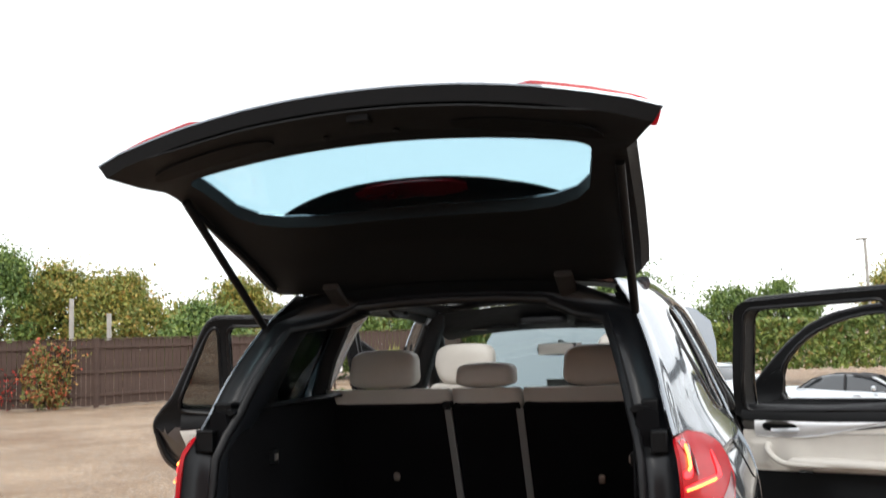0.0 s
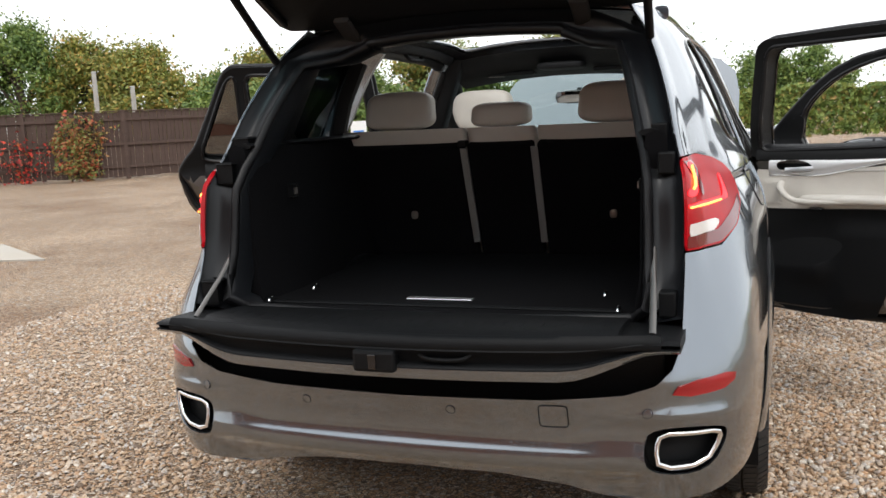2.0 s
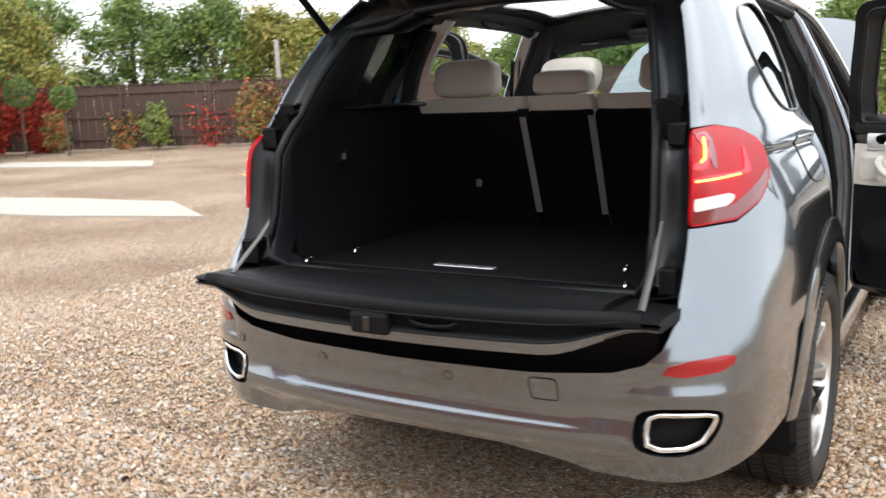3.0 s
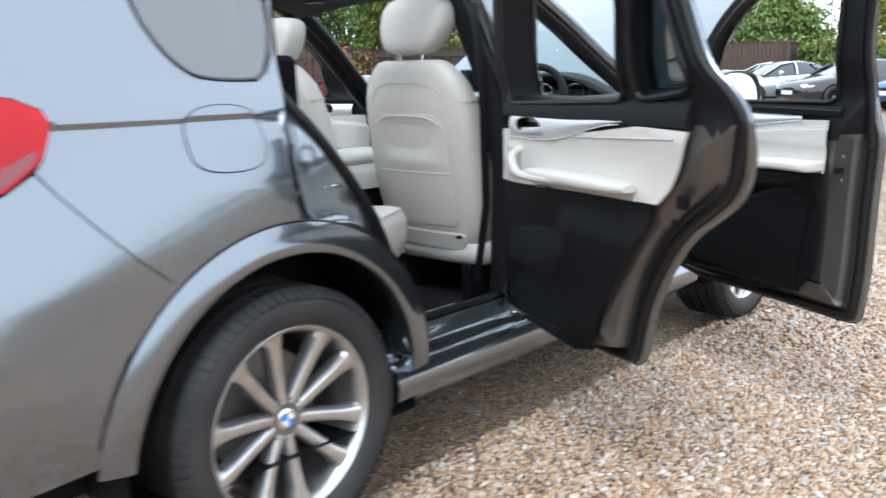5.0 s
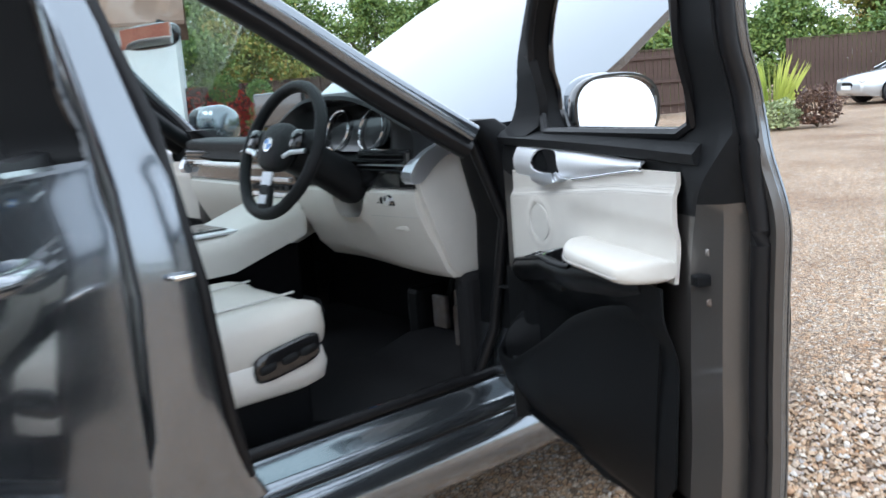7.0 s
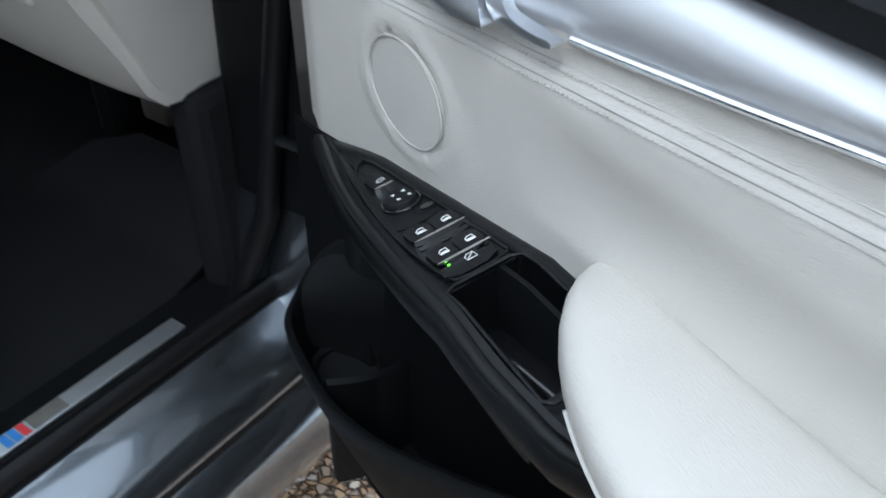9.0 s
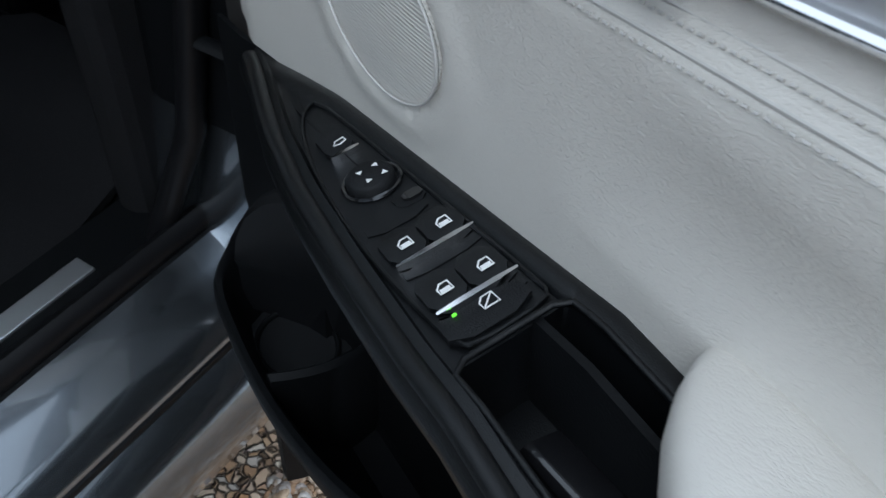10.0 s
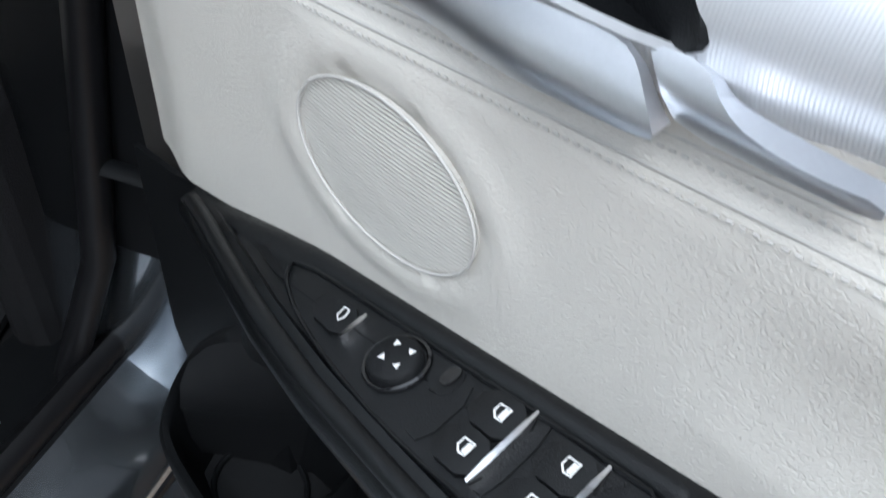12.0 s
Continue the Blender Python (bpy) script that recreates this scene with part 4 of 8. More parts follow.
gate = part("upper_tailgate", sheet(TG_OUT, lambda x, w: tuple(tg(x, w)), [M_PAINT, M_SOFT], 0.05, 0.006, [TG_GLASS], flip=True), car, "raised upper tailgate with a black inner lining")
IN = rounded([(u * 0.965, lerp(0.46, v, 0.965)) for u, v in TG_OUT], 0)
part("tailgate_lining", sheet(IN, lambda x, w: tuple(tg(x, w, 0.045 + 0.014 * smooth01((w - 0.735) / 0.04) * smooth01((0.62 - abs(x)) / 0.08))), M_SOFT, 0.04, 0.004, [TG_GLASS]), gate)
edge_o, edge_i = [tg(x, w, 0.003) for x, w in dense(TG_OUT, 0.04)], [tg(x * 0.965, lerp(0.46, w, 0.965), 0.046) for x, w in dense(TG_OUT, 0.04)]
part("tailgate_edge", loft([edge_o, edge_i], M_BLACK, caps=False), gate)
go, gi = [tg(x, w, 0.003) for x, w in dense(TG_GLASS, 0.04)], [tg(x, w, 0.047) for x, w in dense(TG_GLASS, 0.04)]
part("window_reveal", loft([go, gi], M_BLACK, caps=False), gate)
part("rear_window", sheet(TG_GLASS, lambda x, w: tuple(tg(x, w, 0.008)), glass("rear_window_glass", (0.62, 0.76, 0.80)), 0.08, 0.004), gate, "blue-tinted heated rear window")
SPO = [(x, 0.20) for x in np.linspace(-0.56, 0.56, 9)] + [(x, 0.452 - 0.15 * (abs(x) / 0.52) ** 2.4) for x in np.linspace(0.56, -0.56, 21)]
part("spoiler_shade", sheet(SPO, lambda x, w: tuple(tg(x, w, -0.022)), M_GLOSS, 0.05, 0.004), gate)
part("high_brake_lamp", sheet(rounded([(-0.175, 0.365), (0.175, 0.365), (0.178, 0.432), (0, 0.452), (-0.178, 0.432)], 1), lambda x, w: tuple(tg(x, w, -0.014)), M_LENS_DARK, 0.03, 0.006), gate, "dark red high-level brake lamp")
for s in (1, -1):
    part("tailgate_lamp", sheet(rounded([(s * 0.40, 0.76), (s * 0.745, 0.70), (s * 0.772, 0.82), (s * 0.69, 0.858), (s * 0.40, 0.89)], 1), lambda x, w: tuple(tg(x, w, -0.019)), M_LENS_RED, 0.04, 0.010, flip=True), gate, "red tailgate lamp")
    part("gas_strut", tube([tg(s * 0.645, 0.60, 0.055), side(-1.2, 1.59) if s > 0 else MIRROR @ side(-1.2, 1.59)], 0.013, 0.013, M_BLACK, 10), gate)
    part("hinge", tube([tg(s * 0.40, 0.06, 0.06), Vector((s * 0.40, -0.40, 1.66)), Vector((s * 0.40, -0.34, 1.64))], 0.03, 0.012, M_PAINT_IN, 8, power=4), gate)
    part("tailgate_seal", tube([tg(s * 0.61, 0.06, 0.055), tg(s * 0.625, 0.25, 0.055), tg(s * 0.64, 0.48, 0.057), tg(s * 0.645, 0.60, 0.06)], 0.010, 0.010, M_SEAL, 8), gate)
    part("lamp_pocket", sheet(rounded([(s * 0.24, 0.79), (s * 0.56, 0.765), (s * 0.64, 0.765), (s * 0.60, 0.82), (s * 0.26, 0.845)], 2), lambda x, w: tuple(tg(x, w, 0.066)), M_BLACK, 0.04, 0.006), gate)
    part("lining_clip", pillow((0.022, 0.022, 0.012), M_BLACK, (2, 2), 12, 6), gate, m=Matrix.Translation(tg(s * 0.10, 0.80, 0.066)))
part("gate_latch", block(-0.03, -0.02, -0.015, 0.03, 0.02, 0.015, M_BLACK, 0.004), gate, m=Matrix.Translation(tg(0.02, 0.86, 0.055)))

# the lowered lower tailgate
def lg(x, v):
    """v runs from the hinge, 0, to the lip, 1."""
    lip = -1.135 - 0.095 * (1 - (x / 0.71) ** 2) - 0.03 * smooth01((abs(x) - 0.66) / 0.08)
    return lerp(-0.90, lip, v)


def gate_lift(v):
    return 0.812 + 0.014 * v


GATE_RIM = ((0, 0), (0.55, 0.004), (0.86, 0.002), (0.97, -0.008), (1.0, -0.028), (0.95, -0.042), (0.935, -0.064), (0.990, -0.070), (1.0, -0.077), (0.965, -0.106), (0.88, -0.108), (0.35, -0.10), (0.05, -0.08))
lower = part("lower_tailgate", loft([[Vector((x, lg(x, v), gate_lift(v) + t * (1 - 0.72 * smooth01((abs(x) - 0.46) / 0.27)))) for v, t in GATE_RIM] for x in np.linspace(-0.75, 0.75, 37)], [M_BLACK, M_PAINT]), car, "lowered lower tailgate with a black load sill")
for p in lower.data.polygons:
    rim = sorted({i % len(GATE_RIM) for i in p.vertices})
    p.material_index = int(len(p.vertices) == 4 and 8 <= rim[0] and rim[-1] <= 9)
part("load_sill", loft([[Vector((x, lg(x, v), 0.002 + gate_lift(v) + t)) for v, t in ((0.02, 0.0), (0.05, 0.012), (0.50, 0.018), (0.80, 0.016), (0.90, 0.004), (0.90, -0.006), (0.02, -0.006))] for x in np.linspace(-0.60, 0.60, 25)], M_BLACK), lower)
part("load_lip", loft([[Vector((x, lg(x, v), 0.002 + gate_lift(v) + t)) for v, t in ((0.88, 0.006), (0.94, 0.009), (0.985, -0.002), (1.0, -0.022), (0.99, -0.028), (0.88, -0.012))] for x in np.linspace(-0.705, 0.705, 31)], M_BLACK), lower)
for k in range(22):
    x = -0.55 + 1.10 * k / 21
    part("sill_rib", block(x - 0.008, lg(x, 0.82), 0.832, x + 0.008, lg(x, 0.50), 0.8405, M_BLACK, 0.002), lower)
part("gate_handle", tube(spline([(0.10, -1.208, 0.787), (0.12, -1.218, 0.776), (0.17, -1.218, 0.772), (0.22, -1.212, 0.776), (0.24, -1.200, 0.787)], 4), 0.006, 0.006, M_BLACK, 8), lower)
latch = part("gate_latch", block(-0.075, -1.245, 0.737, 0.045, -1.18, 0.797, M_BLACK, 0.010), lower)
part("latch_throat", block(-0.028, -1.249, 0.747, -0.006, -1.238, 0.787, M_GLOSS, 0.002), latch)
for s in (1, -1):
    part("gate_stay", tube([(s * 0.655, -0.83, 1.02), (s * 0.665, -0.93, 0.92), (s * 0.675, -1.06, 0.822)], 0.009, 0.005, M_PAINT_IN, 8), lower)
part("bumper_recess", block(-0.70, -0.98, 0.58, 0.70, -0.86, 0.775, M_BLACK, 0.01), car)

# ---- wheels ----
def tyre_mesh(width):
    """A road tyre: bulged walls with raised bands, a flat tread cut by grooves and sipes."""
    w = width / 2
    prof = [(0.262, -w * 0.80), (0.268, -w * 0.90), (0.285, -w * 0.965), (0.310, -w), (0.330, -w * 0.985), (0.345, -w * 0.93), (0.355, -w * 0.86), (0.3605, -w * 0.78)]
    lanes = [-0.74, -0.42, -0.36, -0.04, 0.04, 0.36, 0.42, 0.74]
    tread = []
    for k in range(0, 8, 2):
        a, b = lanes[k] * w, lanes[k + 1] * w
        tread += [(0.364, a), (0.364, b)]
        if k < 6:
            tread += [(0.3555, b + 0.001), (0.3555, lanes[k + 2] * w - 0.001)]
    prof = prof + tread + [(r, -x) for r, x in prof[::-1]] + [(0.255, w * 0.7), (0.255, -w * 0.7)]
    me = lathe(prof, M_RUBBER, 96, closed=True)
    return me


def tread_blocks(width):
    """Shoulder blocks and slanted cuts of the tread, joined."""
    w, n = width / 2, 76
    co, fa = [], []
    for k in range(n):
        t0, t1 = 2 * math.pi * (k + 0.08) / n, 2 * math.pi * (k + 0.80) / n
        for lo, hi, skew in ((-0.99, -0.76, 0.25), (-0.72, -0.44, 0.4), (-0.34, -0.06, -0.4), (0.06, 0.34, 0.4), (0.44, 0.72, -0.4), (0.76, 0.99, -0.25)):
            b = len(co)
            for r_in, top in ((0.352, 0), (0.3672, 1)):
                for s, t in ((lo, t0), (hi, t0 + skew * 0.06), (hi, t1 + skew * 0.06), (lo, t1)):
                    r = r_in - (0.022 if abs(s) > 0.95 else 0.0) * (1 if top else 0.6)
                    co.append((s * w, r * math.cos(t), r * math.sin(t)))
            fa += [(b + 4, b + 5, b + 6, b + 7), (b, b + 1, b + 5, b + 4), (b + 1, b + 2, b + 6, b + 5), (b + 2, b + 3, b + 7, b + 6), (b + 3, b, b + 4, b + 7)]
    me = bpy.data.meshes.new("tread")
    me.from_pydata(co, [], fa)
    return finish(me, M_RUBBER, False)


def spoke_mesh(at_hub, at_rim):
    """One tapering spoke of a pair, dished towards the hub, with a bright face and grey flanks."""
    rings = []
    for k in range(11):
        f = k / 10
        r = lerp(0.045, 0.250, f)
        t = lerp(at_hub, at_rim, f ** 0.8)
        half = lerp(0.019, 0.024, f) + 0.05 * max(0, f - 0.75)
        x = lerp(0.004, 0.030, f ** 1.5)
        c, s = math.cos(t), math.sin(t)

        def at(side_, depth):
            return (x - depth, r * c - side_ * s, r * s + side_ * c)
        rings.append([at(-half * 0.72, 0.0), at(-half * 0.3, -0.002), at(half * 0.3, -0.002), at(half * 0.72, 0.0), at(half, 0.010), at(half * 0.9, 0.040), at(-half * 0.9, 0.040), at(-half, 0.010)])
    me = loft(rings, [M_ALLOY, M_ALLOY_DARK])
    for p in me.polygons:
        x = sum(me.vertices[i].co.x - 0 for i in p.vertices) / len(p.vertices)
        if p.normal.x < 0.6:
            p.material_index = 1
    return me


def build_wheel(width, x_rim):
    w = thing_part("wheel", car)
    tyre = part("tyre", tyre_mesh(width), w, "worn black low-profile tyre")
    tagged(part("tread", tread_blocks(width), tyre), kind="stuff")
    rim = [(0.266, 0.036), (0.2655, 0.044), (0.262, 0.046), (0.256, 0.043), (0.248, 0.030), (0.243, 0.020), (0.236, -0.03), (0.226, -0.10), (0.226, -0.22), (0.24, -0.22), (0.252, -0.20), (0.262, 0.02)]
    part("rim", moved(lathe(rim, M_ALLOY, 72, closed=True), Matrix.Translation((x_rim, 0, 0))), w, "machined alloy rim with a grey inner barrel")
    for k in range(5):
        for s in (-1, 1):
            t = 2 * math.pi * k / 5 + math.pi / 2 + 0.45
            part("spoke", moved(spoke_mesh(t + s * 0.30, t + s * 0.265), Matrix.Translation((x_rim, 0, 0))), w)
    part("hub", moved(lathe([(0.0, 0.002), (0.030, 0.002), (0.060, 0.006), (0.064, -0.01), (0.055, -0.05), (0.0, -0.05)], M_ALLOY_DARK, 40), Matrix.Translation((x_rim, 0, 0))), w)
    part("hub_cap", moved(lathe([(0.0, 0.008), (0.026, 0.007), (0.031, 0.004), (0.031, -0.002), (0.0, -0.002)], M_CHROME, 32), Matrix.Translation((x_rim, 0, 0))), w)
    for k in range(4):
        pts = [(0, 0)] + [(0.020 * math.cos(math.pi / 2 * (k + j / 6)), 0.020 * math.sin(math.pi / 2 * (k + j / 6))) for j in range(7)]
        part("cap_quarter", sheet(pts, lambda u, v: (x_rim + 0.0105, u, v), M_BLUE if k % 2 else M_WHITE, 0.01, 0.001), w)
    for k in range(5):
        t = 2 * math.pi * k / 5 + math.pi / 2 + 0.45 + math.pi / 5
        me = lathe([(0.0, -0.004), (0.008, -0.004), (0.0105, -0.010), (0.0105, -0.03), (0.0, -0.03)], M_STEEL, 12)
        part("wheel_bolt", moved(me, Matrix.Translation((x_rim + 0.004, 0.046 * math.cos(t), 0.046 * math.sin(t)))), w)
    part("brake_disc", moved(lathe([(0.06, -0.10), (0.175, -0.10), (0.175, -0.125), (0.06, -0.125)], M_STEEL, 48), Matrix.Translation((x_rim, 0, 0))), w, "rust-tinged steel brake disc")
    part("back_plate", moved(lathe([(0.0, -0.16), (0.215, -0.16), (0.215, -0.17), (0.0, -0.17)], M_BLACK, 40), Matrix.Translation((x_rim, 0, 0))), w)
    return w


def thing_part(name, parent, label=""):
    """A part that only gathers its own pieces."""
    ob = new(name)
    ob.parent = parent
    return tagged(ob, label)


rear_wheel = build_wheel(0.275, 0.072)
rear_wheel.matrix_basis = Matrix.Translation((0.825, 0, HUB_Z + 0.004))
left = mirrored(rear_wheel)
for s in (1, -1):
    for o in (rear_wheel,):
        w2 = mirrored(o)
        w2.matrix_basis = (Matrix.Identity(4) if s > 0 else MIRROR) @ Matrix.Translation((0.815, 2.933, HUB_Z + 0.004))

# ---- doors: built in the closed car's directions about the hinge, then swung open ----
def door_tools(hx, hy, proud=0.0):
    def at(s, q, z):
        """s back from the hinge, q inwards from it, z up; above the waist the open door leans out with its tilted hinge line."""
        return Vector((0.33 * max(0.0, z - 1.12) - q, -s, z))

    def skin(s, z):
        return hx - side(hy - s, z).x - proud * max(0.0, 1 - max(0.0, s) / 0.95)

    return at, skin


def blackened(ob, above, start):
    """The window frame's inner side is lined in black above the waist; start skips the outer rows of faces."""
    last = len(ob.data.materials) - 1
    for p in ob.data.polygons:
        mid = sum((ob.data.vertices[i].co for i in p.vertices), Vector()) / len(p.vertices)
        if mid.z > above and p.index >= start:
            p.material_index = last
    return ob


def door_shell(label, hx, hy, turn, outline, holes, inset, deep=0.085, behind=None, dark=1.14, proud=0.0):
    """The painted pressing: outer skin, inner frame and the broad shut face between them."""
    at, skin = door_tools(hx, hy, proud)
    flat = door_tools(hx, hy)[1]

    def inner_q(s, z):
        return flat(s, z) + lerp(deep, 0.045, smooth01((z - 1.05) / 0.12))

    door = part("door", sheet(outline, lambda s, z: tuple(at(s, skin(s, z), z)), [M_PAINT, M_BLACK], 0.045, 0.003, holes, flip=True), car, label)
    door.matrix_basis = Matrix.Translation((hx, hy, 0)) @ Matrix.Rotation(radians(turn), 4, "Z")
    cs, cz = sum(p[0] for p in outline) / len(outline), sum(p[1] for p in outline) / len(outline)
    dn = dense(outline, 0.03)
    # inset outline: pushed in along the outline's own normals
    area = sum(a[0] * b[1] - b[0] * a[1] for a, b in zip(dn, dn[1:] + dn[:1]))

    def reach(s, z):
        """1 on the broad lower shut face, less by the hinge, 0 round the window."""
        return (1 - smooth01((z - 1.05) / 0.10)) * lerp(0.45, 1.0, smooth01((s - 0.25) / 0.5))

    def pushed(base, wide, rounds):
        lp = []
        for i in range(len(dn)):
            (x0, y0), (x1, y1) = dn[i - 2], dn[(i + 2) % len(dn)]
            tx, ty = x1 - x0, y1 - y0
            n = math.hypot(tx, ty) or 1
            g = (1 if area > 0 else -1) * (base + wide * reach(*dn[i]))
            lp.append((dn[i][0] - g * ty / n, dn[i][1] + g * tx / n))
        for _ in range(rounds):
            lp = [tuple(lerp(p[c], (lp[i - 1][c] + lp[(i + 1) % len(lp)][c]) / 2, 0.6 * reach(*p)) for c in (0, 1)) for i, p in enumerate(lp)]
        return lp
    i1, i2, i3, i4, i5, i6 = pushed(0.006, 0.0, 0), pushed(0.010, 0.0, 0), pushed(0.012, 0.030, 4), pushed(0.013, 0.044, 8), pushed(0.015, 0.056, 12), pushed(0.018, inset, 18)
    rings = [[at(s, skin(s, z), z) for s, z in dn], [at(s, skin(s, z) + 0.008, z) for s, z in i1], [at(s, skin(s, z) + 0.020, z) for s, z in i2],
             [at(s, skin(s, z) + 0.026, z) for s, z in i3], [at(s, skin(s, z) + 0.030, z) for s, z in i4], [at(s, inner_q(s, z) - 0.018, z) for s, z in i5], [at(s, inner_q(s, z), z) for s, z in i6]]
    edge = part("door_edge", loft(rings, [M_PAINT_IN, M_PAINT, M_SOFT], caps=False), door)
    # plain body paint on the outermost ring only, the reflection-toned copy inside it
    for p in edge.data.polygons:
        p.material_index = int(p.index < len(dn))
    blackened(edge, dark, 4 * len(dn))
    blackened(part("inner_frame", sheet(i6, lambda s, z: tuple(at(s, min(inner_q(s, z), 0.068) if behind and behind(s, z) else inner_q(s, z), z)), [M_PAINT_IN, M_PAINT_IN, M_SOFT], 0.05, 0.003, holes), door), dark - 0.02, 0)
    for lp in holes:
        dh = dense(lp, 0.03)
        part("window_frame", loft([[at(s, skin(s, z) - 0.002, z) for s, z in dh], [at(s, inner_q(s, z) + 0.004, z) for s, z in dh]], M_BLACK, caps=False), door)
        part("window_seal", tube([at(s, inner_q(s, z) + 0.003, z) for s, z in dh], 0.009, 0.009, M_SEAL, 6, True), door)
        part("window_seal", tube([at(s, skin(s, z) + 0.001, z) for s, z in dh], 0.007, 0.007, M_GLOSS, 6, True), door)
    part("door_seal", tube([at(s, skin(s, z) + 0.026 + 0.006 * reach(s, z), z) for s, z in pushed(0.012, 0.018, 3)], 0.015, 0.015, M_SEAL, 8, True), door)
    return door, at, skin, inner_q


def band(at, samples, mats):
    """A rounded strip along the door: samples are rings of (s, q, z)."""
    return loft([[at(*p) for p in ring] for ring in samples], mats)


def stitches(points):
    """A row of short raised stitches along points."""
    meshes = []
    for a, b in zip(points[::2], points[1::2]):
        meshes.append(tube([a, lerp(a, b, 0.5), b], 0.0006, 0.0006, M_STITCH, 5))
    return joined(meshes)


M_STITCH = mat("grey_thread", (0.50, 0.485, 0.46), 0.7, vary=0.1)
M_RIBBED = mat("ribbed_aluminium", (0.76, 0.77, 0.79), 0.46, 0.60, vary=0.04, scale=300)
nt = M_RIBBED.node_tree
tcn = next(n for n in nt.nodes if n.type == "TEX_COORD")
wv, bn = nt.nodes.new("ShaderNodeTexWave"), nt.nodes.new("ShaderNodeBump")
wv.bands_direction = "Y"
wv.inputs["Scale"].default_value = 230.0
bn.inputs["Strength"].default_value, bn.inputs["Distance"].default_value = 0.22, 0.0008
nt.links.new(tcn.outputs["Object"], wv.inputs["Vector"])
nt.links.new(wv.outputs["Color"], bn.inputs["Height"])
nt.links.new(bn.outputs["Normal"], nt.nodes["Principled BSDF"].inputs["Normal"])
M_GRILLE = mat("cream_speaker_cloth", (0.56, 0.54, 0.50), 0.6, vary=0.04, scale=30)
nt = M_GRILLE.node_tree
tcn = next(n for n in nt.nodes if n.type == "TEX_COORD")
wv, bn = nt.nodes.new("ShaderNodeTexWave"), nt.nodes.new("ShaderNodeBump")
wv.bands_direction = "Z"
wv.inputs["Scale"].default_value = 150.0
wv.inputs["Distortion"].default_value = 0.4
bn.inputs["Strength"].default_value, bn.inputs["Distance"].default_value = 0.40, 0.0010
nt.links.new(tcn.outputs["Object"], wv.inputs["Vector"])
nt.links.new(wv.outputs["Color"], bn.inputs["Height"])
nt.links.new(bn.outputs["Normal"], nt.nodes["Principled BSDF"].inputs["Normal"])

# ---- the front door ----
FHX, FHY = 0.93, 2.17
F_OUT = [(-0.05, 0.50), (-0.02, 0.43), (0.2, 0.395), (0.6, 0.39), (0.96, 0.385), (1.005, 0.40), (1.018, 0.55), (1.02, 0.75), (1.028, 0.92), (1.036, 1.02), (1.020, 1.10), (1.008, 1.18), (1.02, 1.40), (1.05, 1.58), (1.05, 1.635),
         (0.95, 1.642), (0.77, 1.632), (0.58, 1.598), (0.45, 1.540), (0.322, 1.444), (0.185, 1.306), (0.07, 1.18), (0.0, 1.11), (-0.06, 1.06), (-0.06, 0.8)]
F_WIN = rounded(dense([(0.255, 1.135), (0.885, 1.145), (0.895, 1.20), (0.918, 1.40), (0.948, 1.575), (0.80, 1.592), (0.62, 1.558), (0.47, 1.494), (0.355, 1.402), (0.285, 1.305)], 0.12), 1)
F_OUT = rounded(dense(F_OUT, 0.07), 2)
fdoor, at, skin, inner_q = door_shell("open front door with cream and black inner trim", FHX, FHY, 65.4, F_OUT, [F_WIN], 0.115, behind=lambda s, z: 0.05 < s < 0.875 and z < 1.10, dark=1.05)


def ledge_z(s, q):
    """The sloping top of the switch ledge."""
    return 0.8695 + 0.22 * (min(s, 0.47) - 0.32) - 0.20 * (q - 0.12) - 0.11 * max(0.0, 0.235 - s)


def ledge_edge(s):
    return float(np.interp(s, [0.10, 0.14, 0.19, 0.24, 0.30, 0.36, 0.43, 0.52, 0.58, 0.68, 0.80], [0.104, 0.114, 0.129, 0.1435, 0.1555, 0.1635, 0.171, 0.1765, 0.174, 0.142, 0.122]))


def cream_low(s):
    return lerp(ledge_z(s, 0.098), 0.905, smooth01((s - 0.53) / 0.06)) if s > 0.13 else lerp(0.802, ledge_z(0.13, 0.098), smooth01((s - 0.06) / 0.07))


def seam_z(s):
    return 0.990 + 0.106 * (s - 0.215) - 0.05 * max(0, s - 0.66)


def cream_q(s, z):
    """The leather's face: a soft hollow above the ledge, turning in at its front and round the speaker."""
    q = 0.094 - 0.020 * smooth01((0.11 - s) / 0.09) - 0.006 * math.sin(math.pi * min(1, max(0, (z - 0.925) / 0.075))) * smooth01((s - 0.40) / 0.12)
    d = math.hypot((s - 0.280) / 0.060, (z - 0.9355) / 0.043)
    q += 0.0022 * math.exp(-((d - 1.14) / 0.20) ** 2) - 0.002 * smooth01((1.02 - d) / 0.08)
    rise = z - seam_z(s)
    return q - 0.008 * smooth01((rise + 0.004) / 0.02)


low_edge = [(s, cream_low(s)) for s in np.linspace(0.11, 0.868, 24)]
CREAM = [(0.014, 1.035), (0.012, 0.80), (0.03, 0.796), (0.07, 0.803)] + low_edge + [(0.870, 1.085), (0.70, 1.080), (0.50, 1.052), (0.39, 1.040), (0.30, 1.034), (0.12, 1.036)]
part("leather_panel", sheet(CREAM, lambda s, z: tuple(at(s, cream_q(s, z), z)), M_CREAM, 0.0085, 0.008), fdoor, "grained cream leather door panel")
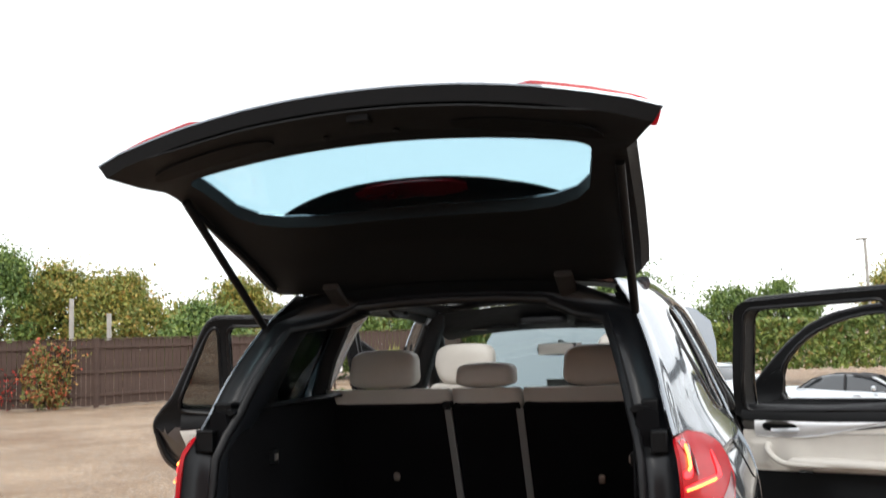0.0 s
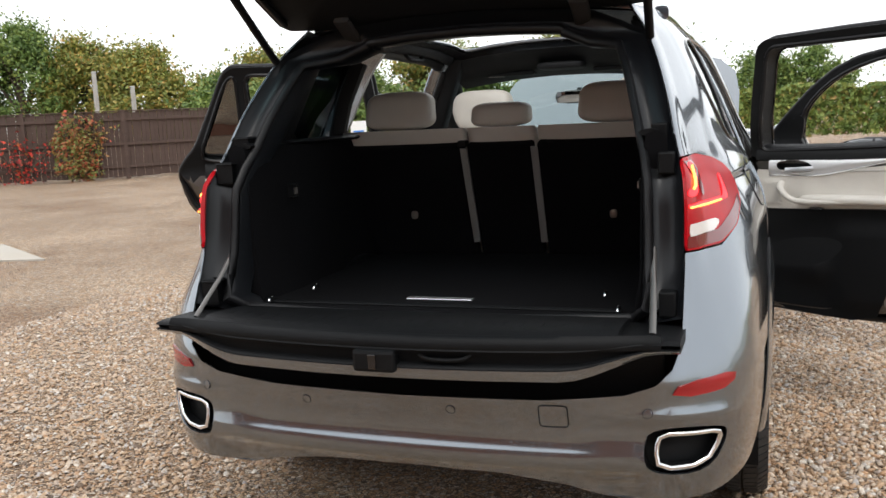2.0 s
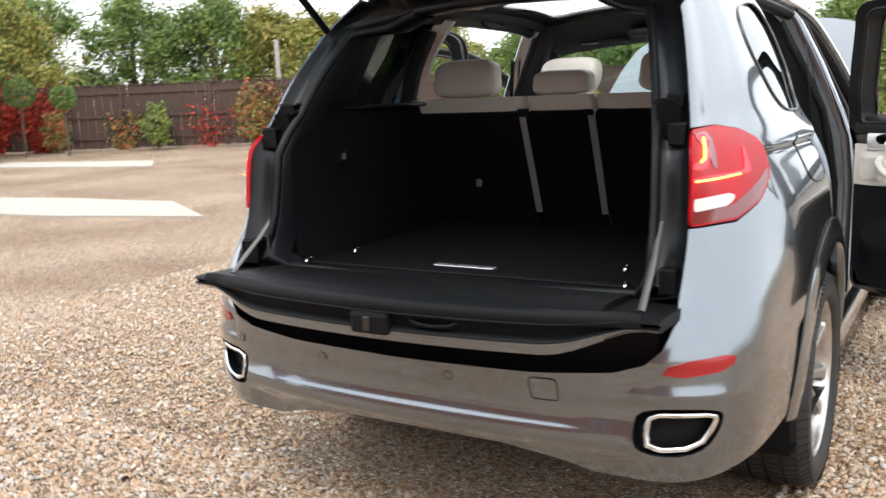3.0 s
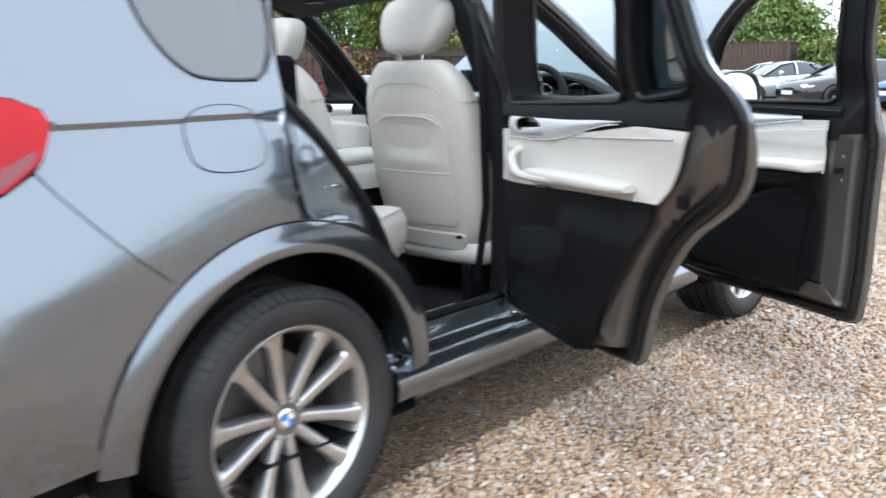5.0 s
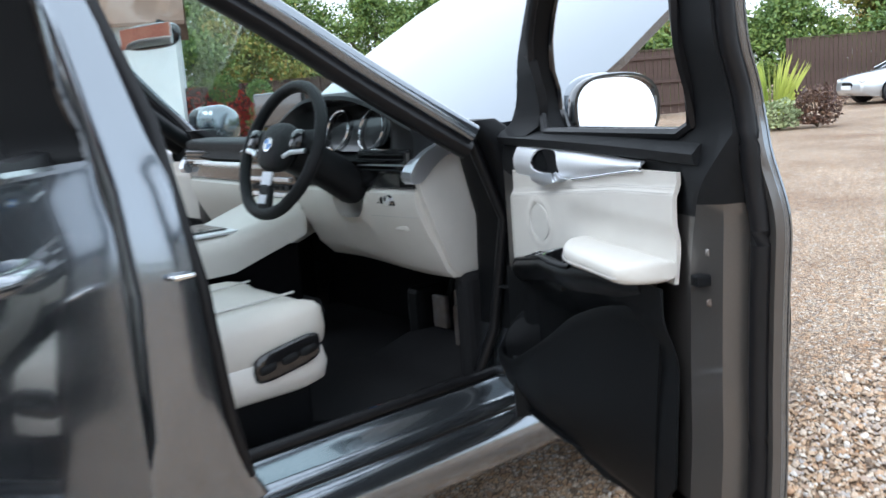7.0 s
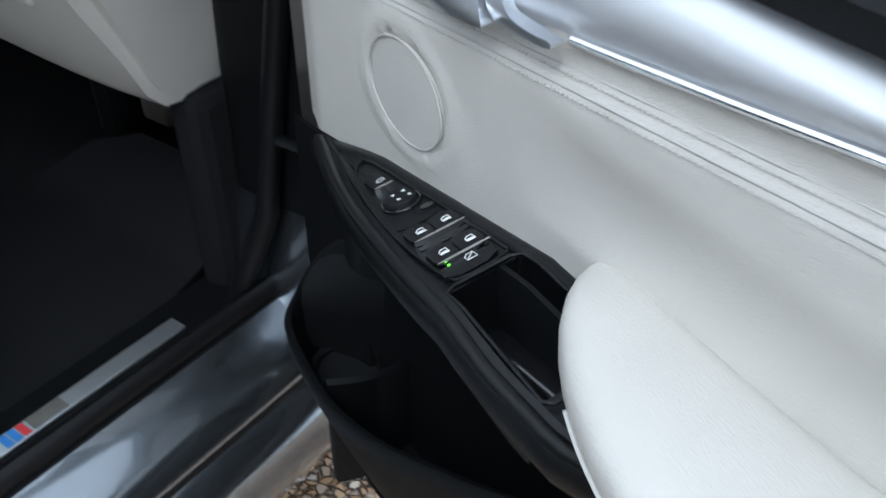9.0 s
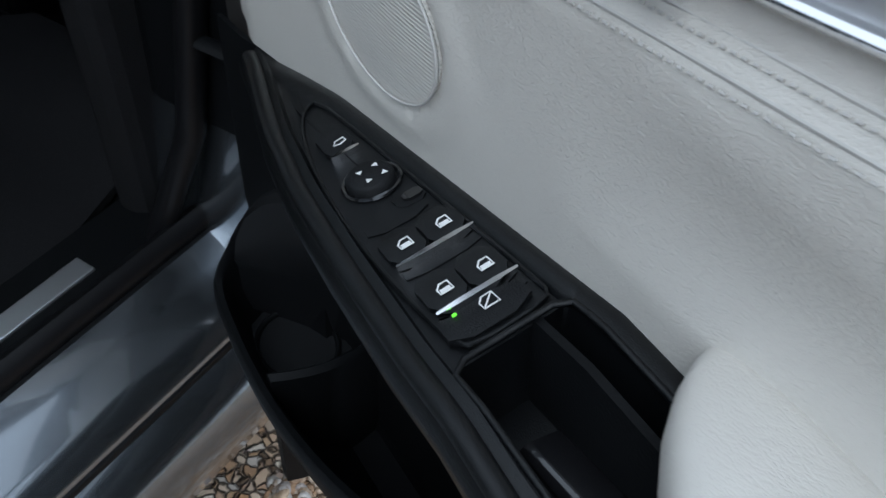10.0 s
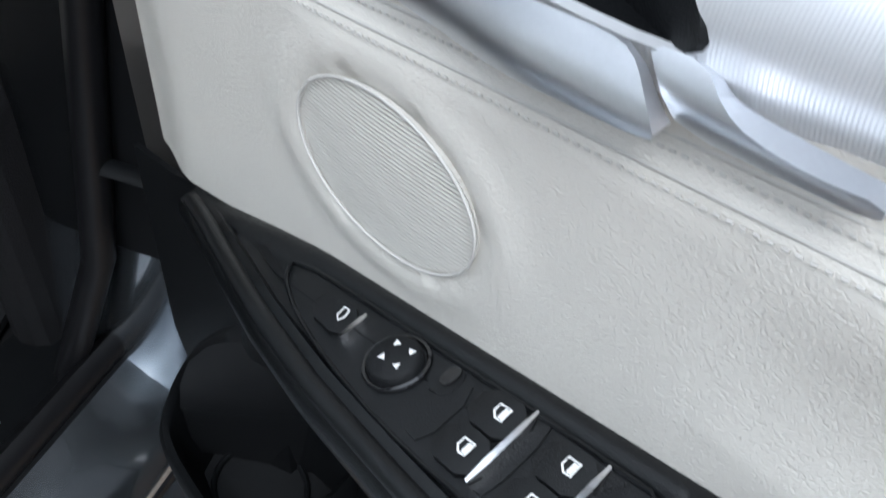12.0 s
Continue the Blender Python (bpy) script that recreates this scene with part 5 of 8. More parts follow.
# the quilted seam: a fold with two rows of stitching
for off in (0.0, 0.0095):
    pts = [at(s, cream_q(s, seam_z(s) + off) + 0.0014, seam_z(s) + off) for s in np.arange(0.06, 0.865, 0.0021)]
    part("stitching", stitches(pts), fdoor, "stitched seam")
    part("seam_line", tube([at(s, cream_q(s, seam_z(s) + off + 0.003) + 0.0002, seam_z(s) + off + 0.003) for s in np.linspace(0.05, 0.868, 60)], 0.0009, 0.0006, M_STITCH, 5, up=(1, 0, 0)), fdoor)
# the speaker in its rim
part("speaker_grille", sheet(oval(0.280, 0.9355, 0.0560, 0.0390, 36), lambda s, z: tuple(at(s, 0.0965 - 0.8 * ((s - 0.28) ** 2 + (z - 0.937) ** 2), z)), M_GRILLE, 0.012, 0.002), fdoor, "ribbed cream speaker grille")
part("speaker_rim", tube([at(s, 0.0962, z) for s, z in oval(0.280, 0.9355, 0.0565, 0.0395, 40)], 0.0008, 0.0008, M_STITCH, 8, True, up=(1, 0, 0)), fdoor)
# upper trim: silver spindle, black roll, handle recess and lever
def spindle_low(s):
    return float(np.interp(s, [0.40, 0.44, 0.50, 0.58, 0.65, 0.745], [1.032, 1.043, 1.0505, 1.0610, 1.0710, 1.0820]))


def spindle_top(s):
    return lerp(1.105, 1.096, smooth01((s - 0.4) / 0.35))


ss = list(np.linspace(0.125, 0.745, 40))
SPIN = [(s, spindle_low(s)) for s in ss] + [(0.765, 1.088)] + [(s, spindle_top(s)) for s in ss[::-1]]


def spindle_q(s, z):
    f = (z - spindle_low(s)) / max(0.004, spindle_top(s) - spindle_low(s))
    return 0.086 + 0.014 * math.sin(math.pi * min(1, max(0, f))) - 0.012 * f


RECESS = rounded([(0.245, 1.045), (0.385, 1.045), (0.407, 1.056), (0.394, 1.072), (0.365, 1.098), (0.255, 1.10), (0.235, 1.07)], 2)
part("silver_trim", sheet(SPIN, lambda s, z: tuple(at(s, spindle_q(s, z), z)), M_RIBBED, 0.008, 0.004, [RECESS]), fdoor, "ribbed silver trim strip")
part("trim_edge", tube([at(s, spindle_q(s, spindle_low(s)) + 0.001, spindle_low(s) - 0.001) for s in np.linspace(0.462, 0.76, 30)], 0.0035, 0.0045, M_CHROME, 8, up=(1, 0, 0)), fdoor)
part("handle_recess", sheet([(s, z) for s, z in RECESS], lambda s, z: tuple(at(s, 0.062 + 4 * ((s - 0.31) ** 2), z)), M_BLACK, 0.02, 0.003), fdoor)
part("recess_wall", loft([[at(s, spindle_q(s, z), z) for s, z in dense(RECESS, 0.01)], [at(s, 0.060, z) for s, z in dense(RECESS, 0.01)]], M_BLACK, caps=False), fdoor)
LEVER = rounded([(0.262, 1.031), (0.285, 1.0235), (0.32, 1.0200), (0.345, 1.0225), (0.3675, 1.0275), (0.388, 1.0305), (0.4035, 1.0335), (0.4045, 1.0365), (0.396, 1.0465), (0.389, 1.0515), (0.38, 1.0528), (0.36, 1.0515), (0.32, 1.048), (0.28, 1.045), (0.262, 1.041)], 1)
part("inner_handle", sheet(LEVER, lambda s, z: tuple(at(s, 0.098 + 0.007 * math.sin(math.pi * min(1, max(0, (z - 1.020) / 0.033))) + 0.004 * smooth01((s - 0.30) / 0.06), z)), M_ALU, 0.005, 0.008), fdoor, "satin silver door handle lever")
TRIM_BLOCK = rounded([(0.4068, 1.0338), (0.44, 1.0385), (0.4627, 1.0420), (0.4627, 1.0474), (0.445, 1.0450), (0.4275, 1.0455), (0.418, 1.0492), (0.4085, 1.0565), (0.3918, 1.0548), (0.3988, 1.0475)], 1)
part("trim_block", sheet(TRIM_BLOCK, lambda s, z: tuple(at(s, 0.0985 + 0.005 * math.sin(math.pi * min(1, max(0, (z - 1.034) / 0.024))) , z)), M_ALU, 0.005, 0.010), fdoor)


def roll_ring(s):
    top = 1.125 + 0.004 * math.sin(3 * s)
    return [(s, q, z) for q, z in ((0.015, top - 0.01), (0.03, top + 0.008), (0.055, top + 0.012), (0.080, top + 0.004), (0.090, top - 0.010), (0.086, top - 0.026), (0.06, top - 0.035), (0.02, top - 0.03))]


part("top_roll", band(at, [roll_ring(s) for s in np.linspace(0.0, 0.925, 24)], M_SOFT), fdoor, "black soft door top")
part("lock_pin", tube([at(0.875, 0.05, 1.13), at(0.875, 0.05, 1.162)], 0.006, 0.006, M_GLOSS, 8), fdoor)
part("mirror_sail", sheet(rounded([(0.02, 1.12), (0.255, 1.125), (0.285, 1.21), (0.30, 1.31), (0.20, 1.265), (0.10, 1.165)], 1), lambda s, z: tuple(at(s, inner_q(s, z) + 0.012, z)), M_SOFT, 0.03, 0.02), fdoor)

# the lower panel and the bin that stands out from it
def low_q(s, z):
    under = 0.030 * smooth01((z - 0.76) / 0.10) * smooth01((s - 0.12) / 0.12)
    hollow = 0.020 * smooth01((s - 0.13) / 0.05) * smooth01((0.58 - s) / 0.08) * smooth01((0.80 - z) / 0.06) * smooth01((z - 0.44) / 0.06)
    return 0.090 - hollow + under + 0.008 * smooth01((s - 0.56) / 0.15) * smooth01((0.86 - z) / 0.2) * smooth01((z - 0.42) / 0.15)


LOWP = [(0.015, 0.79), (0.012, 0.60), (0.05, 0.50), (0.20, 0.455), (0.55, 0.438), (0.78, 0.475), (0.855, 0.55), (0.870, 0.70), (0.870, 0.90)] + [(s, cream_low(s) - 0.003) for s in np.linspace(0.80, 0.12, 18)] + [(0.07, 0.799)]
part("lower_panel", sheet(LOWP, lambda s, z: tuple(at(s, low_q(s, z), z)), M_BLACK, 0.02, 0.004), fdoor, "black plastic lower door panel with a storage bin")
BIN_RIM = spline([(0.150, 0.070, 0.700), (0.120, 0.090, 0.692), (0.094, 0.110, 0.660), (0.083, 0.131, 0.617), (0.105, 0.154, 0.601), (0.165, 0.164, 0.602), (0.25, 0.169, 0.616), (0.35, 0.168, 0.662), (0.45, 0.155, 0.718), (0.56, 0.142, 0.785), (0.70, 0.124, 0.835), (0.83, 0.100, 0.845)], 5)


def bin_section(p):
    s, q, z = p
    qb = lerp(0.098, q, 0.30)
    sb = lerp(s, 0.32, 0.10)
    mid, low = lerp(q, qb, 0.45) + 0.004, 0.468
    return [(s, q - 0.007, z - 0.004), (s, q - 0.004, z + 0.003), (s, q + 0.001, z + 0.004), (s, q + 0.004, z), (s, q + 0.002, z - 0.02), (lerp(s, sb, 0.5), mid, lerp(z, low, 0.55)), (sb, qb, low + 0.02), (sb, qb - 0.012, low), (sb, qb - 0.03, low), (sb, qb - 0.02, low + 0.014), (lerp(s, sb, 0.5), mid - 0.010, lerp(z, low, 0.55)), (s, q - 0.009, z - 0.02)]


part("storage_bin", band(at, [bin_section(p) for p in BIN_RIM], M_BLACK), fdoor, "black door bin with a cup ring and a divider")
part("bin_floor", sheet([(0.09, 0.06), (0.60, 0.06), (0.54, 0.10), (0.44, 0.125), (0.25, 0.135), (0.15, 0.13), (0.105, 0.115)], lambda s, q: tuple(at(s, q, 0.484)), M_BLACK, 0.04, 0.004, flip=True), fdoor)
part("cup_floor", sheet([(0.105, 0.062), (0.218, 0.062), (0.222, 0.148), (0.165, 0.150), (0.115, 0.135), (0.100, 0.11)], lambda s, q: tuple(at(s, q, 0.546)), M_SOFT, 0.02, 0.006, flip=True), fdoor)
part("cup_ring", tube([at(0.156 + 0.040 * math.cos(t), 0.110 + 0.034 * math.sin(t), 0.548) for t in np.linspace(0, 2 * math.pi, 28)[:-1]], 0.0025, 0.0035, M_BLACK, 8, True), fdoor)
part("bin_divider", band(at, [[(0.218 + 0.012 * math.sin((q - 0.06) * 28) + ds, q, z) for ds, z in ((-0.004, 0.47), (-0.004, 0.600 + 0.15 * (q - 0.06)), (0.0, 0.604 + 0.15 * (q - 0.06)), (0.005, 0.600 + 0.15 * (q - 0.06)), (0.006, 0.47))] for q in np.linspace(0.062, 0.160, 8)], M_BLACK), fdoor)
step_a = [(0.092, 0.118, 0.650), (0.112, 0.094, 0.684), (0.140, 0.074, 0.694), (0.185, 0.064, 0.694)]
step_b = [(0.096, 0.134, 0.612), (0.122, 0.114, 0.614), (0.152, 0.092, 0.622), (0.182, 0.066, 0.632)]
part("bin_step", band(at, [[a, (lerp(a[0], b[0], 0.5), lerp(a[1], b[1], 0.5) + 0.003, lerp(a[2], b[2], 0.5) + 0.003), b, (b[0] - 0.001, b[1] - 0.002, b[2] - 0.008), (b[0] - 0.004, b[1] - 0.004, 0.545), (b[0] - 0.02, b[1] - 0.01, 0.545), (a[0] - 0.004, a[1] - 0.008, a[2] - 0.01)] for a, b in zip(step_a, step_b)], M_SOFT), fdoor)

# the ledge with the switches and the grab pocket
def in_pocket(s):
    return smooth01((s - 0.449) / 0.005) * smooth01((0.552 - s) / 0.005)


def ledge_ring(s):
    e = ledge_edge(s)
    d = 0.055 * in_pocket(s)
    a, b = 0.1055, e - 0.016
    rise = 0.0035 * smooth01((s - 0.13) / 0.08)
    zt = lambda q: ledge_z(s, q)
    return [(s, 0.090, zt(0.090) - 0.002), (s, 0.098, zt(0.098) + rise), (s, a - 0.002, zt(a) + rise * 0.9), (s, a, zt(a) - 0.001 - d), (s, lerp(a, b, 0.5), zt(lerp(a, b, 0.5)) - 0.0015 - d), (s, b, zt(b) - 0.001 - d),
            (s, b + 0.003, zt(b) + rise), (s, e - 0.009, zt(e) + rise + 0.001), (s, e - 0.004, zt(e) + rise), (s, e, zt(e) - 0.001), (s, e + 0.0025, zt(e) - 0.007), (s, e + 0.002, zt(e) - 0.015), (s, e - 0.004, zt(e) - 0.026), (s, e - 0.018, zt(e) - 0.045), (s, 0.088, zt(0.09) - 0.05)]


ls = sorted(list(np.linspace(0.105, 0.445, 26)) + [0.449, 0.4515, 0.454, 0.47, 0.50, 0.53, 0.547, 0.550, 0.553, 0.56] + list(np.linspace(0.58, 0.80, 6)))
ledge = band(at, [ledge_ring(s) for s in ls], M_LEDGE)
part("switch_ledge", ledge, fdoor, "black plastic ledge with switches and a grab pocket")
part("grab_handle", band(at, [[(s, 0.128 + dq, 0.848 + 0.20 * (s - 0.45) + dz) for dq, dz in oval(0, 0, 0.013, 0.006, 12, 0.2, 3)] for s in np.linspace(0.475, 0.545, 6)], M_GLOSS), fdoor)


def on_ledge(s, q, up=0.0):
    return at(s, q, ledge_z(s, q) + up)


def key(s0, s1, q0, q1, h, mats, skew=0.0, dome=0.0):
    """A flat key on the ledge, slightly domed, with rounded corners."""
    out = rounded([(s0, q0), (s1, q0 + skew), (s1, q1 + skew), (s0, q1)], 1)
    c = ((s0 + s1) / 2, (q0 + q1) / 2 + skew / 2)
    return sheet(out, lambda s, q: tuple(on_ledge(s, q, h - dome * ((s - c[0]) / (s1 - s0)) ** 2)), mats, 0.006, 0.005, flip=True)


PLATE = rounded([(0.229, 0.1060), (0.28, 0.1055), (0.437, 0.1060), (0.4445, 0.110), (0.4455, 0.145), (0.436, 0.1495), (0.40, 0.1500), (0.36, 0.1485), (0.32, 0.1435), (0.275, 0.1345), (0.245, 0.1240), (0.230, 0.1140)], 1)
part("switch_plate", sheet(PLATE, lambda s, q: tuple(on_ledge(s, q, 0.0012)), M_LEDGE, 0.012, 0.003, flip=True), fdoor)
part("plate_rim", tube([on_ledge(s, q, 0.0022) for s, q in dense(PLATE, 0.01)], 0.0011, 0.0011, M_LEDGE, 6, True), fdoor)
part("ledge_rail", tube([at(s, ledge_edge(s) - 0.004, ledge_z(s, ledge_edge(s)) + 0.0035) for s in np.linspace(0.12, 0.60, 36)], 0.0052, 0.0045, M_LEDGE, 10), fdoor)
pocket = rounded(dense([(0.4485, 0.1045), (0.56, 0.1045), (0.56, ledge_edge(0.56) - 0.014), (0.4485, ledge_edge(0.4485) - 0.014)], 0.018), 1)
part("pocket_rim", tube([on_ledge(s, q, 0.0030) for s, q in dense(pocket, 0.012)], 0.0016, 0.0016, M_LEDGE, 8, True), fdoor)
LEDGE_UP = (on_ledge(0.33, 0.12) - on_ledge(0.32, 0.12)).cross(on_ledge(0.32, 0.13) - on_ledge(0.32, 0.12)).normalized()
LEDGE_UP = LEDGE_UP if LEDGE_UP.z > 0 else -LEDGE_UP
LEDGE_TURN = Vector((0, 0, 1)).rotation_difference(LEDGE_UP).to_matrix().to_4x4()
part("tailgate_switch", key(0.262, 0.2905, 0.1105, 0.1265, 0.0048, M_SOFT, 0.0025, 0.006), fdoor)
part("chrome_strip", key(0.2895, 0.2920, 0.1125, 0.1285, 0.0056, M_CHROME), fdoor)
part("mirror_knob", moved(lathe([(0.0, 0.0065), (0.0105, 0.0062), (0.0125, 0.0045), (0.0128, 0.0), (0.0, 0.0)], M_SOFT, 32), Matrix.Translation(on_ledge(0.3215, 0.1215, 0.001)) @ LEDGE_TURN @ Matrix.Rotation(radians(-90), 4, "Y")), fdoor)
part("knob_ring", tube([on_ledge(0.3215 + 0.0142 * math.cos(t), 0.1215 + 0.0142 * math.sin(t), 0.0022) for t in np.linspace(0, 2 * math.pi, 32)[:-1]], 0.0013, 0.0013, M_GLOSS, 6, True), fdoor)
for ds, dq in ((-0.0068, 0.0), (0.0068, 0.0), (0, -0.0068), (0, 0.0068)):
    t = [(ds * 1.2, dq * 1.2), (ds * 0.78 - dq * 0.24, dq * 0.78 + ds * 0.24), (ds * 0.78 + dq * 0.24, dq * 0.78 - ds * 0.24)]
    c, s_ = math.cos(0.75), math.sin(0.75)
    t = [(0.3215 + a * c - b * s_, 0.1215 + a * s_ + b * c) for a, b in t]
    part("arrow_mark", sheet(t, lambda s, q: tuple(on_ledge(s, q, 0.0084)), M_WHITE, 0.004, 0.0004, flip=True), fdoor)
part("mirror_slider", key(0.343, 0.349, 0.1085, 0.1185, 0.0040, M_GLOSS), fdoor)
part("slider_well", key(0.339, 0.352, 0.1075, 0.1225, 0.0022, M_LEDGE), fdoor)
part("mirror_fold_switch", key(0.347, 0.3605, 0.110, 0.1415, 0.0020, M_LEDGE, 0.002), fdoor)
for s0, q0 in ((0.3625, 0.1060), (0.3985, 0.1085)):
    for k in range(2):
        qa = q0 + 0.0195 * k
        part("window_switch", key(s0, s0 + 0.0245, qa + 0.0004, qa + 0.0188, 0.0050, M_LEDGE, 0.0012, 0.006), fdoor)
        # window symbol: a frame with a slanted corner and the glass line in it
        cs, cq = s0 + 0.0135, qa + 0.0094
        ic = [(cs - 0.0028, cq - 0.0029), (cs - 0.0028, cq + 0.0008), (cs - 0.0002, cq + 0.0032), (cs + 0.0028, cq + 0.0032), (cs + 0.0028, cq - 0.0029)]
        part("window_symbol", tube([on_ledge(s, q, 0.0056) for s, q in ic], 0.0005, 0.0003, M_WHITE, 5, True), fdoor)
        part("window_symbol", sheet([(cs + 0.0004, cq - 0.0021), (cs + 0.0022, cq - 0.0021), (cs + 0.0022, cq + 0.0026), (cs + 0.0004, cq + 0.0026)], lambda s, q: tuple(on_ledge(s, q, 0.0058)), M_WHITE, 0.005, 0.0003, flip=True), fdoor)
    part("chrome_strip", key(s0 + 0.0235, s0 + 0.0262, q0 + 0.0005, q0 + 0.0392, 0.0064, M_CHROME, 0.001), fdoor)
    part("switch_well", key(s0 + 0.0262, s0 + 0.034, q0 + 0.001, q0 + 0.0385, 0.0019, M_LEDGE), fdoor)
part("lock_switch", key(0.4250, 0.4415, 0.1120, 0.1505, 0.0046, M_SOFT, 0.001, 0.006), fdoor)
part("lock_symbol", tube([on_ledge(s, q, 0.0052) for s, q in ((0.4270, 0.1250), (0.4270, 0.1296), (0.4298, 0.1322), (0.4335, 0.1322), (0.4335, 0.1250))], 0.0004, 0.0003, M_WHITE, 5, True), fdoor)
part("lock_symbol", tube([on_ledge(s, q, 0.0052) for s, q in ((0.4275, 0.1255), (0.4330, 0.1317))], 0.0004, 0.0003, M_WHITE, 5), fdoor)
part("indicator_lamp", key(0.4268, 0.4276, 0.1414, 0.1434, 0.0049, M_LED_GREEN), fdoor)
part("tailgate_symbol", tube([on_ledge(s, q, 0.0056) for s, q in ((0.2788, 0.1155), (0.2795, 0.1205), (0.2825, 0.1225), (0.2835, 0.1195), (0.2822, 0.1155))], 0.0004, 0.0003, M_WHITE, 5, True), fdoor)

# the armrest
def arm_ring(s):
    f = (s - 0.505) / 0.367
    grow = math.sqrt(max(0.0, 1 - (1 - min(1, f / 0.57)) ** 2)) * math.sqrt(max(0.0, 1 - max(0, (f - 0.93) / 0.075) ** 2)) if 0 <= f <= 1 else 0
    grow = max(0.06, grow)
    half = 0.052 * grow
    q = 0.084 + 0.052 * grow + 0.006 * smooth01((s - 0.52) / 0.16)
    top = 0.922 + 0.008 * smooth01((s - 0.55) / 0.2)
    return [(s, q + u, top + v * min(1.0, 0.25 + grow * 1.3)) for u, v in oval(0, 0, half, 0.019, 24, 0.0, 3.0)]


part("armrest", band(at, [arm_ring(s) for s in [0.5052, 0.508, 0.513, 0.522, 0.535, 0.55, 0.57] + list(np.linspace(0.59, 0.84, 10)) + [0.855, 0.866, 0.872]], M_CREAM), fdoor, "padded cream leather armrest")
arm_seam = []
for s in np.linspace(0.58, 0.855, 24):
    r = arm_ring(s)
    arm_seam.append(at(s, max(p[1] for p in r) + 0.0002, r[0][2] - 0.006))
part("armrest_seam", tube(arm_seam, 0.0014, 0.0014, M_STITCH, 5, up=(1, 0, 0)), fdoor)
# latch on the shut face, and the hinge-side check strap
part("latch", block(-0.092, -0.935, 0.912, -0.052, -0.912, 0.930, M_BLACK, 0.003), fdoor)
for z in (0.885, 0.965):
    part("latch_screw", moved(lathe([(0, 0.004), (0.006, 0.004), (0.007, 0), (0, 0)], M_STEEL, 10), Matrix.Translation((-0.068, -0.930, z)) @ Matrix.Rotation(radians(-90), 4, "Z")), fdoor)
part("door_buffer", moved(lathe([(0, 0.012), (0.012, 0.011), (0.014, 0), (0, 0)], M_BLACK, 14), Matrix.Translation((-0.028, -0.985, 1.05)) @ Matrix.Rotation(radians(-90), 4, "Z")), fdoor)
part("check_strap", tube([at(0.01, 0.05, 0.72), at(-0.03, 0.07, 0.72), at(-0.06, 0.085, 0.72)], 0.010, 0.005, M_BLACK, 8), fdoor)
for z in (0.58, 1.0):
    part("door_hinge", block(-0.06, -0.01, z - 0.035, -0.01, 0.06, z + 0.035, M_BLACK, 0.008), fdoor)
# the mirror
def housing(x, y, z):
    return (x * (1 - 0.18 * (y > 0)), y, z * (1 - 0.25 * max(0, x / 0.12)))


mir = part("wing_mirror", moved(pillow((0.235, 0.13, 0.178), M_PAINT, (2.6, 3.0), 32, 16, housing), Matrix.Translation((0.17, -0.075, 1.165))), fdoor, "body-coloured door mirror with a black surround")
part("mirror_surround", loft([[(0.17 + u * k, -0.14 + y, 1.165 + v * k) for u, v in oval(0, 0, 0.112, 0.084, 40, 0, 2.7)] for k, y in ((1.0, 0.03), (1.03, 0.0), (1.0, -0.012), (0.93, -0.012), (0.92, 0.0))], M_GLOSS, caps=False), fdoor)
part("mirror_glass", sheet(oval(0, 0, 0.105, 0.078, 40, 0, 2.7), lambda u, v: (0.17 + u, -0.147 + 0.06 * u * u + 0.14 * v, 1.165 + v), mat("mirror_silver", (0.9, 0.9, 0.9), 0.0, 1.0, vary=0.0), 0.03, 0.003), fdoor, "oval mirror glass")
part("mirror_arm", tube([(0.0, -0.09, 1.10), (0.06, -0.085, 1.105), (0.12, -0.08, 1.12)], 0.035, 0.022, M_BLACK, 12, power=3), fdoor)
mirrored(fdoor)

# ---- the rear door ----
def rcard_rear(z):
    return float(np.interp(z, [0.47, 0.60, 0.75, 0.93, 1.0, 1.17], [0.52, 0.57, 0.665, 0.79, 0.83, 0.90]))


RHX, RHY = 0.955, 1.03
R_OUT = [(-0.05, 0.5), (-0.02, 0.435), (0.3, 0.42), (0.60, 0.425), (0.638, 0.455), (0.655, 0.58), (0.695, 0.68), (0.755, 0.775), (0.82, 0.845), (0.91, 0.90), (0.985, 0.955), (1.015, 1.02), (1.032, 1.10), (1.03, 1.17), (0.985, 1.232), (0.93, 1.285), (0.885, 1.38), (0.815, 1.53), (0.765, 1.64), (0.71, 1.685),
         (0.4, 1.678), (0.05, 1.662), (0.0, 1.62), (-0.03, 1.40), (-0.05, 1.18), (-0.05, 1.10)]
R_WIN = rounded(dense([(0.015, 1.165), (0.63, 1.185), (0.645, 1.628), (0.065, 1.612), (0.03, 1.35)], 0.09), 2)
R_FIX = rounded(dense([(0.68, 1.190), (0.885, 1.215), (0.893, 1.255), (0.845, 1.37), (0.775, 1.53), (0.73, 1.615), (0.69, 1.625)], 0.07), 2)
R_OUT = rounded(dense(R_OUT, 0.07), 2)
rdoor, at, skin, inner_q = door_shell("open rear door with cream and black inner trim", RHX, RHY, 67.5, R_OUT, [R_WIN, R_FIX], 0.10, 0.075, lambda s, z: s < rcard_rear(z) - 0.04 and 0.47 < z < 1.13, proud=0.085)
part("fixed_glass", sheet(R_FIX, lambda s, z: tuple(at(s, skin(s, z) + 0.02, z)), M_TINT, 0.05, 0.004), rdoor, "dark tinted fixed door glass")


